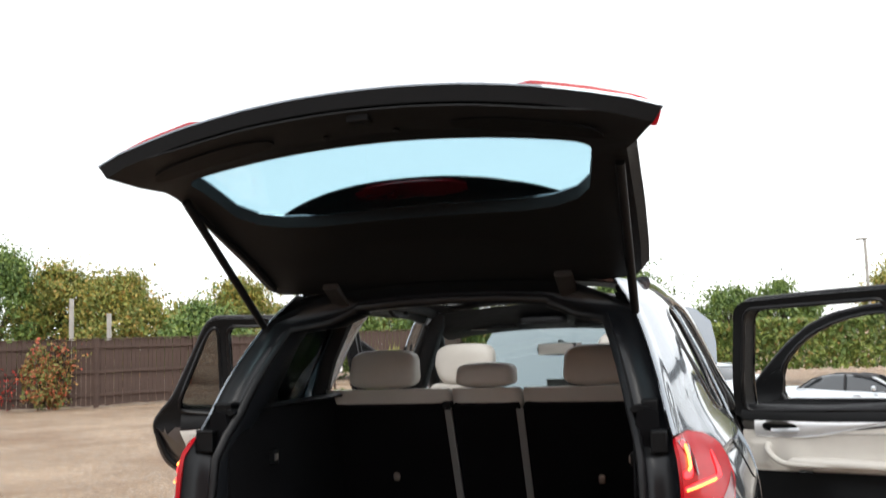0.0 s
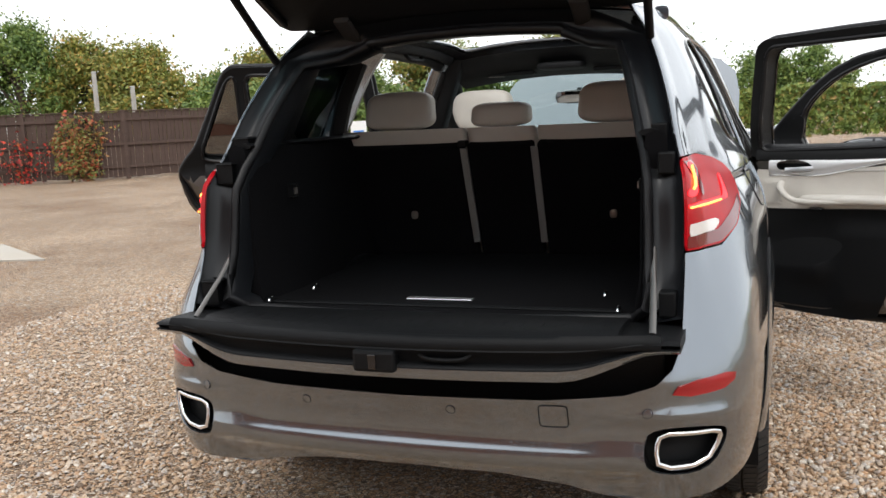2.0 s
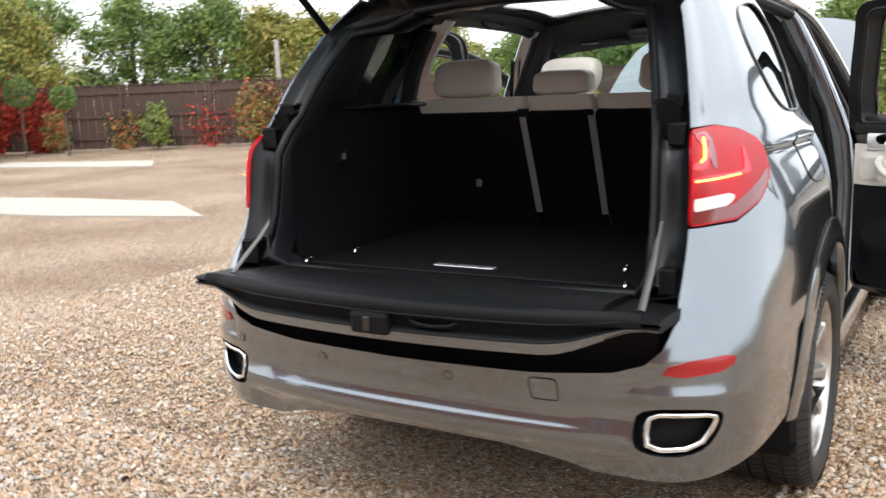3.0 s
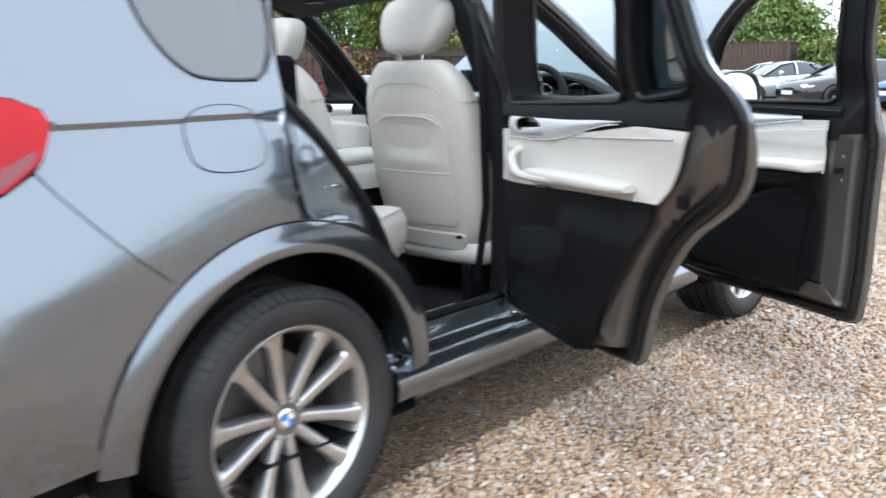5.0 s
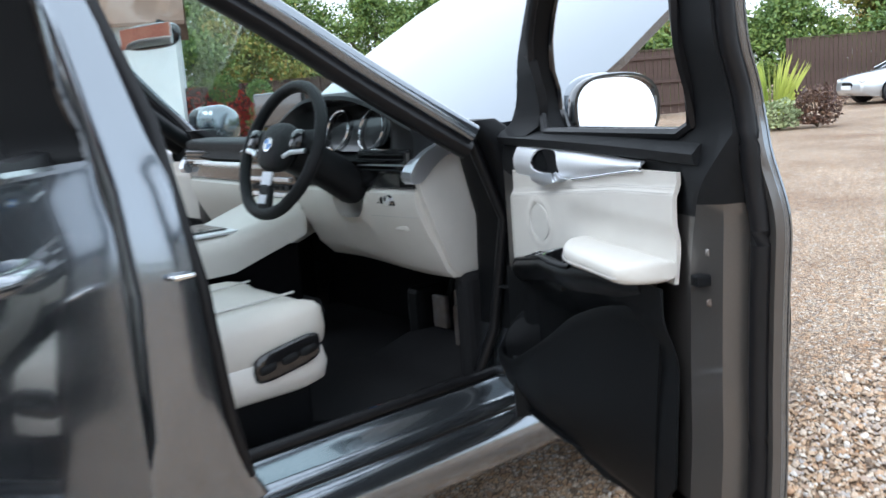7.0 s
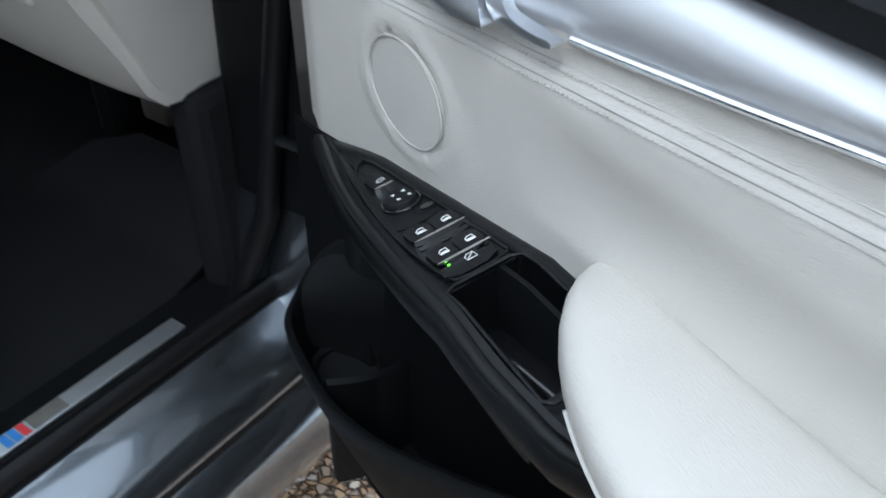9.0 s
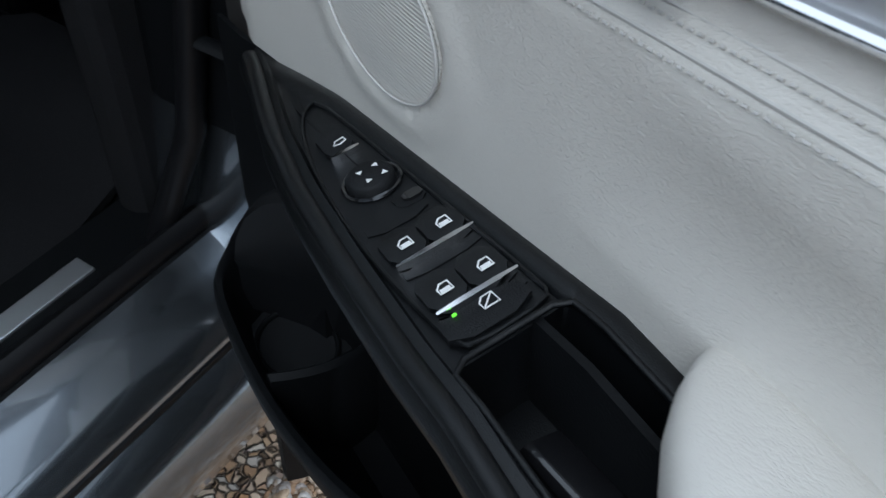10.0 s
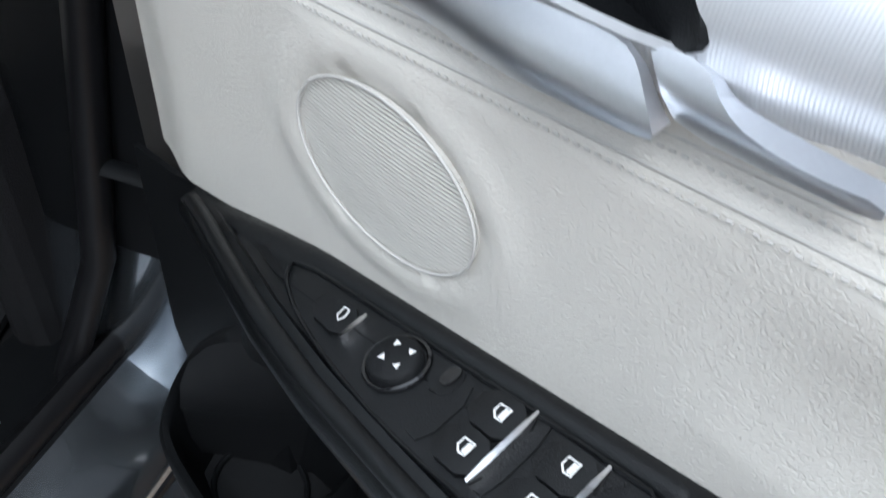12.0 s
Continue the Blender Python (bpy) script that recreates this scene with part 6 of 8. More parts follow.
def rcream_q(s, z):
    d = math.hypot((s - 0.075) / 0.045, (z - 0.985) / 0.045)
    return 0.104 + 0.006 * math.exp(-((d - 1.1) / 0.14) ** 2) - 0.008 * math.sin(math.pi * min(1, max(0, (z - 0.93) / 0.16))) * smooth01((s - 0.2) / 0.1)


RC = [(0.005, 1.085), (0.005, 0.92), (0.08, 0.915), (0.2, 0.918), (0.45, 0.925), (0.785, 0.93)] + [(rcard_rear(z) + 0.01, z) for z in (0.97, 1.02, 1.07, 1.12)] + [(0.70, 1.125), (0.5, 1.10), (0.3, 1.085), (0.15, 1.083)]
part("leather_panel", sheet(RC, lambda s, z: tuple(at(s, rcream_q(s, z), z)), M_CREAM, 0.02, 0.008), rdoor, "cream leather rear door panel")
part("seam_fold", tube([at(s, rcream_q(s, 1.065 + 0.04 * s) + 0.001, 1.065 + 0.04 * s) for s in np.linspace(0.30, 0.84, 30)], 0.003, 0.0016, M_STITCH, 6, up=(1, 0, 0)), rdoor)
ss = list(np.linspace(0.06, 0.60, 30))


def rs_low(s):
    return lerp(1.062, 1.128, smooth01((s - 0.22) / 0.42))


RS = [(s, rs_low(s)) for s in ss] + [(0.635, 1.136)] + [(s, 1.138) for s in ss[::-1]]
RREC = rounded([(0.10, 1.075), (0.24, 1.072), (0.26, 1.09), (0.22, 1.128), (0.09, 1.128)], 2)
part("silver_trim", sheet(RS, lambda s, z: tuple(at(s, 0.102 + 0.012 * math.sin(math.pi * min(1, max(0, (z - rs_low(s)) / max(0.004, 1.138 - rs_low(s))))), z)), M_RIBBED, 0.007, 0.004, [RREC]), rdoor, "ribbed silver trim strip")
part("trim_edge", tube([at(s, 0.104, rs_low(s) - 0.001) for s in np.linspace(0.06, 0.62, 30)], 0.003, 0.004, M_CHROME, 8, up=(1, 0, 0)), rdoor)
part("handle_recess", sheet(RREC, lambda s, z: tuple(at(s, 0.080, z)), M_BLACK, 0.02, 0.003), rdoor)
part("recess_wall", loft([[at(s, 0.106, z) for s, z in dense(RREC, 0.01)], [at(s, 0.079, z) for s, z in dense(RREC, 0.01)]], M_BLACK, caps=False), rdoor)
part("inner_handle", band(at, [[(s, 0.106 + dq + 0.010 * math.sin(math.pi * (s - 0.13) / 0.13), 1.085 + 0.06 * (s - 0.13) + dz) for dq, dz in oval(0, 0, 0.006, 0.010, 12, 0.2, 3)] for s in np.linspace(0.13, 0.255, 10)], M_ALU), rdoor, "satin silver door handle lever")


def rroll(s):
    top = 1.178 + 0.035 * smooth01((s - 0.3) / 0.6)
    return [(s, q, z) for q, z in ((0.03, top - 0.01), (0.045, top + 0.012), (0.07, top + 0.016), (0.098, top + 0.004), (0.113, top - 0.012), (0.114, 1.150), (0.108, 1.128), (0.07, 1.12), (0.03, 1.12))]


part("top_roll", band(at, [rroll(s) for s in np.linspace(0.0, 0.885, 20)], M_SOFT), rdoor, "black soft door top")


def rlow_q(s, z):
    b = math.exp(-((z - 0.66) / 0.07) ** 2) * smooth01((s - 0.03) / 0.06) * smooth01((0.40 - s) / 0.15)
    return 0.098 + 0.035 * b + 0.02 * smooth01((s - 0.3) / 0.1) * smooth01((0.9 - z) / 0.1) * smooth01((z - 0.45) / 0.1)


RL = [(0.005, 0.915), (0.005, 0.60), (0.03, 0.52), (0.15, 0.465), (0.42, 0.445), (0.52, 0.47)] + [(rcard_rear(z), z) for z in (0.56, 0.65, 0.75, 0.82, 0.88)] + [(0.755, 0.925), (0.45, 0.92), (0.2, 0.913)]
RBIN = rounded([(0.03, 0.74), (0.06, 0.675), (0.20, 0.665), (0.34, 0.70), (0.40, 0.79), (0.20, 0.80)], 2)
part("lower_panel", sheet(RL, lambda s, z: tuple(at(s, rlow_q(s, z), z)), M_BLACK, 0.025, 0.004, [RBIN]), rdoor, "black plastic lower panel with a bottle bin")
rb = [(s, rlow_q(s, z), z) for s, z in dense(RBIN, 0.02)]
part("bin_lining", loft([[at(*p) for p in rb], [at(s, 0.06, z - 0.02) for s, q, z in rb]], M_BLACK, caps=True), rdoor)
pull = [(0.113, 0.094, 1.03), (0.120, 0.136, 1.010), (0.15, 0.152, 0.978), (0.19, 0.157, 0.958), (0.25, 0.160, 0.953), (0.34, 0.157, 0.954), (0.50, 0.140, 0.957), (0.56, 0.110, 0.960)]
part("pull_handle", tube(spline([at(*p) for p in pull], 6), 0.014, 0.012, M_CREAM, 12), rdoor, "cream curved door pull")
part("armrest", band(at, [[(s, 0.124 + u * g, 0.962 + v * g) for u, v in oval(0, 0, 0.044, 0.019, 20, 0, 3)] for s, g in ((0.20, 0.3), (0.215, 0.7), (0.24, 0.9), (0.30, 1), (0.40, 1), (0.52, 1), (0.60, 0.95), (0.66, 0.8), (0.70, 0.5))], M_CREAM), rdoor, "padded cream armrest")
part("speaker_grille", sheet(oval(0.075, 0.985, 0.042, 0.042, 30), lambda s, z: tuple(at(s, 0.108, z)), M_GRILLE, 0.012, 0.002), rdoor)
part("window_switch", block(-0.125, -0.30, 0.918, -0.108, -0.24, 0.926, M_GLOSS, 0.003), rdoor)
part("latch", block(-0.088, -0.868, 0.925, -0.064, -0.838, 0.960, M_BLACK, 0.005), rdoor)
part("latch_hole", moved(lathe([(0, 0.003), (0.010, 0.003), (0.012, 0), (0, 0)], M_BLACK, 12), Matrix.Translation((-0.070, -0.815, 0.885)) @ Matrix.Rotation(radians(-90), 4, "Z")), rdoor)
part("outer_handle", tube(spline([(0.012, -0.72, 1.105), (0.036, -0.755, 1.108), (0.034, -0.87, 1.115), (0.006, -0.92, 1.12)], 5), 0.013, 0.010, M_PAINT, 10), rdoor)
left_rear = mirrored(rdoor)
left_rear.matrix_basis = MIRROR @ Matrix.Translation((RHX, RHY, 0)) @ Matrix.Rotation(radians(68), 4, "Z")

# ---- inside the car ----
def seat_back_ring(xc, half, y_back, depth, z, power=3.2):
    return [Vector((xc + u, y_back + depth / 2 + v, z)) for u, v in oval(0, 0, half, depth / 2, 28, 0, power)]


def front_seat(xc, name_label, shift=0.0, low=0.0):
    seat = thing_part("front_seat", car, name_label)
    rows = [(0.60, 0.175, 1.112, 0.090), (0.612, 0.205, 1.100, 0.115), (0.64, 0.240, 1.088, 0.140), (0.70, 0.257, 1.068, 0.165), (0.80, 0.266, 1.040, 0.180), (0.95, 0.268, 1.006, 0.185), (1.08, 0.263, 0.984, 0.175),
            (1.17, 0.252, 0.972, 0.162), (1.225, 0.232, 0.967, 0.148), (1.262, 0.205, 0.966, 0.130), (1.290, 0.178, 0.968, 0.110), (1.305, 0.160, 0.974, 0.088), (1.312, 0.130, 0.985, 0.060)]
    part("backrest", loft([seat_back_ring(xc, h, y + shift, d, z) for z, h, y, d in rows], M_CREAM_FINE), seat, "cream leather backrest")
    # the panel on the back, with its slack pocket and the flap under it
    zs, ys = [0.60, 0.70, 0.80, 0.95, 1.08, 1.17, 1.31], [1.100, 1.068, 1.040, 1.006, 0.984, 0.972, 0.968]
    ms = tangents(zs, ys)

    def shell(u, z):
        return (xc + u, hermite_at(zs, ys, ms, stretch(zs, z), z) + shift - 0.006 + 3.0 * abs(u) ** 3, z)
    SHELL = rounded(dense([(-0.185, 0.692), (0.185, 0.692), (0.205, 0.78), (0.208, 1.00), (0.196, 1.13), (0.160, 1.205), (0.09, 1.232), (-0.09, 1.232), (-0.160, 1.205), (-0.196, 1.13), (-0.208, 1.00), (-0.205, 0.78)], 0.06), 2)
    POCK = rounded(dense([(-0.170, 0.705), (0.170, 0.705), (0.183, 0.80), (0.183, 1.00), (0.170, 1.075), (0.135, 1.118), (-0.135, 1.118), (-0.170, 1.075), (-0.183, 1.00), (-0.183, 0.80)], 0.06), 2)

    def pocket(u, z):
        slack = 0.014 * math.exp(-((z - 1.035) / 0.055) ** 2) * math.exp(-(u / 0.12) ** 4) - 0.007 * math.exp(-((z - 0.945) / 0.03) ** 2) * math.exp(-(u / 0.13) ** 4)
        x, y, z = shell(u, z)
        return (x, y - 0.007 + slack, z)
    part("back_shell", sheet(SHELL, shell, M_CREAM_FINE, 0.03, 0.012), seat)
    part("map_pocket", sheet(POCK, pocket, M_CREAM_FINE, 0.018, 0.007), seat, "leather panel with a slack map pocket")
    part("pocket_edge", tube([Vector(pocket(u, 1.112 - 0.03 * abs(u / 0.15) ** 5)) for u in np.linspace(-0.150, 0.150, 24)], 0.0045, 0.004, M_CREAM_FINE, 8), seat)
    part("panel_groove", tube([Vector(pocket(u, 0.905)) + Vector((0, -0.001, 0)) for u in np.linspace(-0.18, 0.18, 20)], 0.0022, 0.0022, M_STITCH, 6), seat)
    part("panel_groove", tube([Vector(shell(u, z)) + Vector((0, -0.001, 0)) for u, z in dense(SHELL, 0.03)], 0.0018, 0.0018, M_STITCH, 6, True), seat)
    for s in (1, -1):
        part("shoulder_seam", tube(spline([(xc + s * 0.218, 0.995 + shift, 1.165), (xc + s * 0.250, 1.020 + shift, 1.165), (xc + s * 0.254, 1.06 + shift, 1.167), (xc + s * 0.242, 1.11 + shift, 1.17)], 4), 0.0018, 0.0018, M_STITCH, 6), seat)
        part("flap_clip", block(xc + s * 0.155 - 0.018, 1.074 + shift, 0.655, xc + s * 0.155 + 0.018, 1.094 + shift, 0.672, M_BLACK, 0.004), seat)
    part("lower_flap", sheet(rounded(dense([(-0.175, 0.612), (0.175, 0.612), (0.190, 0.655), (0.182, 0.672), (-0.182, 0.672), (-0.190, 0.655)], 0.04), 1), lambda u, z: (xc + u, shell(u, z)[1] - 0.010, z), M_CREAM_FINE, 0.02, 0.016), seat, "cream flap below the seat back")
    hr = moved(pillow((0.300, 0.140, 0.205), M_CREAM_FINE, (4.0, 3.8), 36, 18, lambda x, y, z: (x * (1 - 0.22 * (z < 0) * (abs(z) / 0.1)), y - 0.02 * (x / 0.13) ** 2 * 0 + 0.25 * z, z)), Matrix.Translation((xc, 1.045 + shift, 1.435 - low)))
    part("headrest", hr, seat, "rounded cream headrest")
    for dx in (-0.055, 0.055):
        part("headrest_post", tube([(xc + dx, 1.00 + shift, 1.28), (xc + dx, 1.02 + shift, 1.36)], 0.006, 0.006, M_CHROME, 8), seat)
        part("post_collar", moved(pillow((0.03, 0.025, 0.012), M_BLACK, (3, 3), 12, 6), Matrix.Translation((xc + dx, 1.005 + shift, 1.298))), seat)

    def cush(x, y, z):
        side_ = abs(x) / 0.25
        return (x, y, z + (0.020 * smooth01((side_ - 0.55) / 0.25) if z > 0 else 0) + (0.015 * y / 0.3 if z > 0 else 0.02 * max(0, y / 0.3)))
    part("seat_cushion", moved(pillow((0.51, 0.62, 0.17), M_CREAM_FINE, (5.0, 3.2), 40, 14, cush), Matrix.Translation((xc, 1.405 + shift, 0.665))), seat, "cream leather seat cushion")
    for dx in (-0.12, 0.12):
        part("cushion_seam", tube([(xc + dx, y + shift, 0.752 + 0.045 * (y - 1.4)) for y in np.linspace(1.16, 1.66, 12)], 0.003, 0.003, M_STITCH, 6), seat)
    part("seat_valance", moved(pillow((0.535, 0.60, 0.13), M_CREAM_PLAIN, (7.0, 4.0), 36, 10), Matrix.Translation((xc, 1.39 + shift, 0.60))), seat, "cream plastic seat side")
    for s in (1, -1):
        part("seat_control", moved(pillow((0.022, 0.185, 0.072), M_GLOSS, (3.0, 4.0), 24, 8, lambda x, y, z: (x, y, z + 0.18 * y)), Matrix.Translation((xc + s * 0.265, 1.545 + shift, 0.645))), seat, "black seat control panel")
        for dy in (-0.06, 0.0, 0.05):
            part("control_button", moved(pillow((0.012, 0.045, 0.02), M_SOFT, (3, 3), 14, 6, lambda x, y, z: (x, y, z + 0.18 * y)), Matrix.Translation((xc + s * 0.2775, 1.545 + dy + shift, 0.645 + 0.18 * dy))), seat)
        part("seat_rail", block(xc + s * 0.17 - 0.025, 1.10 + shift, 0.40, xc + s * 0.17 + 0.025, 1.64 + shift, 0.56, M_BLACK, 0.01), seat)
    return seat


front_seat(0.435, "cream leather driver's seat")
front_seat(-0.375, "cream leather passenger seat", -0.02, 0.035)

# rear bench
bench = thing_part("rear_bench", car, "cream leather rear bench seat")


def bench_edge(x):
    return 0.825 - 0.05 * (abs(x) < 0.16) - 0.34 * smooth01((abs(x) - 0.56) / 0.24)


rings = []
for x in np.linspace(-0.775, 0.775, 41):
    fr, top = bench_edge(x), 0.825 - 0.02 * math.exp(-((abs(x) - 0.38) / 0.18) ** 2) - 0.02 * smooth01((abs(x) - 0.7) / 0.08)
    b = 0.36 if abs(x) > 0.53 else 0.10
    rings.append([Vector((x, y, max(z, HUB_Z + 0.02 + math.sqrt(0.478 ** 2 - min(y, 0.47) ** 2)) if b > 0.3 and z < top - 0.1 else z)) for y, z in ((b, top - 0.03), (max(b + 0.01, 0.25), top - 0.035), (fr - 0.20, top - 0.005), (fr - 0.08, top + 0.003), (fr - 0.03, top - 0.012), (fr - 0.003, top - 0.05), (fr, top - 0.10), (fr - 0.02, top - 0.16), (fr - 0.06, top - 0.18), (b, top - 0.18))])
part("bench_cushion", loft(rings, M_CREAM_FINE), bench, "cream leather bench cushion")
part("bench_seam", tube([(x, bench_edge(x) - 0.03, 0.816 - 0.02 * math.exp(-((abs(x) - 0.38) / 0.18) ** 2)) for x in np.linspace(-0.72, 0.72, 40)], 0.0025, 0.0025, M_STITCH, 6), bench)
part("bench_base", block(-0.68, 0.15, 0.38, 0.68, 0.72, 0.63, M_CARPET, 0.02), bench)
# the backs recline: their tops stand nearer the boot than their feet
BACK = Matrix.Translation((0, 0.045, 1.268)) @ Matrix.Rotation(radians(19.8), 4, "X")
for x0, x1 in ((-0.70, -0.165), (-0.158, 0.115), (0.122, 0.70)):
    rr = []
    for z, d in ((0.72, 0.11), (0.80, 0.14), (0.85, 0.15), (1.00, 0.15), (1.20, 0.13), (1.275, 0.125), (1.318, 0.105), (1.335, 0.06)):
        y = 0.075 + 0.36 * (1.275 - z) + 0.02 * max(0, z - 1.29)
        rr.append([Vector((max(-0.58, min(0.58, (x0 + x1) / 2 + u)) if z < 0.81 else (x0 + x1) / 2 + u, y + d / 2 + v, z)) for u, v in oval(0, 0, (x1 - x0) / 2 * (1 if z < 1.32 else 0.97), d / 2, 28, 0, 6)])
    part("rear_backrest", loft(rr, M_CREAM_FINE), bench, "cream leather rear backrest")
    part("backrest_cover", moved(block(x0 + 0.004, 0, -0.53, x1 - 0.004, 0.05, 0, M_CARPET, 0.012), BACK), bench, "black carpeted back of the rear seat")
for x, w, h, y in ((-0.46, 0.285, 0.155, 0.115), (-0.03, 0.235, 0.095, 0.105), (0.42, 0.285, 0.155, 0.115)):
    part("rear_headrest", moved(pillow((w, 0.115, h), M_CREAM_FINE, (4.2, 3.6), 36, 16, lambda a, b, c: (a * (1 + 0.10 * (c < 0) * abs(c) / 0.08), b + 0.15 * c, c)), Matrix.Translation((x, y + 0.03, 1.335 + h / 2))), bench, "rounded cream rear headrest")
    for dx in (-0.05, 0.05):
        part("headrest_post", tube([(x + dx, y + 0.03, 1.30), (x + dx, y + 0.03, 1.36)], 0.006, 0.006, M_CHROME, 8), bench)
for x, t in ((-0.165, 0.0), (0.118, 0.0)):
    part("seat_strap", moved(block(x - 0.014, -0.009, -0.425, x + 0.014, -0.002, -0.01, M_STRAP := mat("grey_webbing", (0.20, 0.195, 0.185), 0.8, vary=0.2, scale=300), 0.002), BACK), bench, "grey webbing strap on the seat back")
part("release_knob", block(-0.185, 0.03, 1.262, -0.150, 0.075, 1.288, M_BLACK, 0.005), bench)
for x in (-0.42, 0.40):
    part("anchor", moved(pillow((0.03, 0.012, 0.035), M_STEEL, (3, 3), 14, 6), Matrix.Translation((x, 0.140, 0.985))), bench)

# the boot
part("boot_floor", block(-0.60, -0.865, 0.78, 0.60, 0.24, 0.815, M_CARPET, 0.006), car, "black carpeted boot floor")
part("floor_handle", block(-0.13, -0.715, 0.8155, 0.09, -0.685, 0.8215, M_ALU, 0.003), car)
part("floor_edge", tube([(x, -0.80, 0.818) for x in np.linspace(-0.56, 0.56, 8)], 0.012, 0.006, M_BLACK, 8), car)
for s in (1, -1):
    rr = []
    for y, inn in ((-0.79, 0.0), (-0.70, 0.015), (-0.55, 0.02), (-0.3, 0.0), (0.24, -0.03)):
        rr.append([Vector((s * (0.615 - inn + dx), y, z)) for dx, z in ((-0.015, 0.81), (0.0, 0.90), (0.005, 1.10), (0.01, 1.27), (0.02, 1.315), (0.05, 1.325), (0.075, 1.31), (0.085, 0.81))])
    trim = part("boot_side_trim", loft(rr, M_CARPET), car, "black boot side lining")
    part("trim_ledge", tube([(s * 0.64, y, 1.318) for y in (-0.78, -0.4, 0.10)], 0.03, 0.010, M_BLACK, 8), trim)
    part("bag_hook", block(s * 0.585, -0.575, 1.135, s * 0.612, -0.545, 1.175, M_BLACK, 0.004), trim)
    part("hook_plate", block(s * 0.58, -0.568, 1.145, s * 0.586, -0.552, 1.165, M_STEEL, 0.001), trim)
    part("lashing_eye", tube([(s * 0.49, -0.63 + 0.02 * math.cos(t), 0.828 + 0.012 * math.sin(t)) for t in np.linspace(0, math.pi, 8)], 0.005, 0.005, M_CHROME, 8), car)
    part("lashing_eye", tube([(s * 0.555, -0.815 + 0.02 * math.cos(t), 0.824 + 0.010 * math.sin(t)) for t in np.linspace(0, math.pi, 8)], 0.005, 0.005, M_CHROME, 8), car)
    # D-pillar lining up to the roof
    part("d_pillar_trim", loft([[Vector((s * x, y, z)) for x, y, z in ((0.655, -0.70, 1.30), (0.60, -0.52, 1.50), (0.54, -0.36, 1.66))], [Vector((s * x, y, z)) for x, y, z in ((0.73, -0.32, 1.30), (0.68, -0.30, 1.45), (0.60, -0.2, 1.66))]], M_SOFT, caps=False), car)
    for y0, z0, y1, z1 in ((0.10, 1.27, 0.14, 1.62),):
        part("c_pillar_trim", tube([(s * 0.745, y0, z0), (s * 0.70, (y0 + y1) / 2, 1.46), (s * 0.63, y1, z1)], 0.05, 0.035, M_SOFT, 10, power=3), car)
    part("side_bolster", tube(spline([(s * 0.715, 0.12, 1.26), (s * 0.725, 0.16, 1.12), (s * 0.735, 0.25, 0.97), (s * 0.74, 0.37, 0.80)], 5), 0.045, 0.035, M_CREAM_FINE, 12, power=3), bench, "cream bolster beside the backrest")
    belt = [(s * 0.70, 1.05, 1.50), (s * 0.73, 1.06, 1.2), (s * 0.75, 1.05, 0.8), (s * 0.72, 1.03, 0.52)]
    part("seat_belt", tube(belt, 0.022, 0.0015, M_SOFT, 6, up=(1, 0, 0)), car)
    part("grab_handle", tube(spline([(s * 0.55, 0.45, 1.668), (s * 0.535, 0.47, 1.64), (s * 0.535, 0.62, 1.64), (s * 0.55, 0.64, 1.668)], 4), 0.01, 0.01, M_SOFT, 8), car)
part("headlining", sheet([(-0.585, -0.36), (0.585, -0.36), (0.59, 1.18), (0, 1.28), (-0.59, 1.18)], lambda x, y: (x, y, roof_lift(x, y)[2] - 0.022), M_SOFT, 0.08, 0.004, [SUN], flip=True), car, "anthracite headlining")
for x in (-0.32, 0.22):
    part("roof_lamp", moved(pillow((0.11, 0.05, 0.014), M_LENS_CLEAR, (3, 3), 18, 6), Matrix.Translation((x, -0.06, 1.672))), car)
part("header_trim", loft([[Vector((x, y, z - 0.05 * (x / 0.6) ** 2)) for y, z in ((1.07, 1.69), (1.10, 1.655), (1.20, 1.60), (1.34, 1.565), (1.40, 1.575), (1.40, 1.62), (1.25, 1.69))] for x in np.linspace(-0.56, 0.56, 13)], M_SOFT), car)
part("roof_console", moved(pillow((0.24, 0.20, 0.04), M_SOFT, (4, 4), 24, 8), Matrix.Translation((0, 1.18, 1.605))), car)
for x in (-0.34, 0.34):
    part("sun_visor", block(x - 0.19, 1.20, 1.572, x + 0.19, 1.37, 1.592, M_SOFT, 0.008), car)
    part("visor_label", block(x - 0.06, 1.23, 1.569, x + 0.02, 1.27, 1.5715, M_CREAM_PLAIN, 0.0), car)
rvm = part("interior_mirror", moved(pillow((0.255, 0.035, 0.072), M_GLOSS, (4.0, 3.0), 28, 10), Matrix.Translation((0.0, 1.60, 1.455)) @ Matrix.Rotation(radians(14), 4, "Z")), car, "black interior mirror")
part("mirror_face", block(-0.118, -0.0195, -0.029, 0.118, -0.0175, 0.029, mat("inner_mirror_silver", (0.85, 0.85, 0.85), 0.0, 1.0, vary=0.0), 0), rvm, m=Matrix.Translation((0.0, 1.60, 1.455)) @ Matrix.Rotation(radians(14), 4, "Z"))
part("mirror_stalk", tube([(0.0, 1.615, 1.46), (0.0, 1.63, 1.48), (0.0, 1.64, 1.495)], 0.018, 0.018, M_SOFT, 8), rvm)

# centre console
def cons_ring(y, half, top):
    return [Vector((x, y, z)) for x, z in ((-half, top - 0.11), (-half, top - 0.05), (-half + 0.012, top - 0.012), (-half + 0.04, top), (half - 0.04, top), (half - 0.012, top - 0.012), (half, top - 0.05), (half, top - 0.11))]


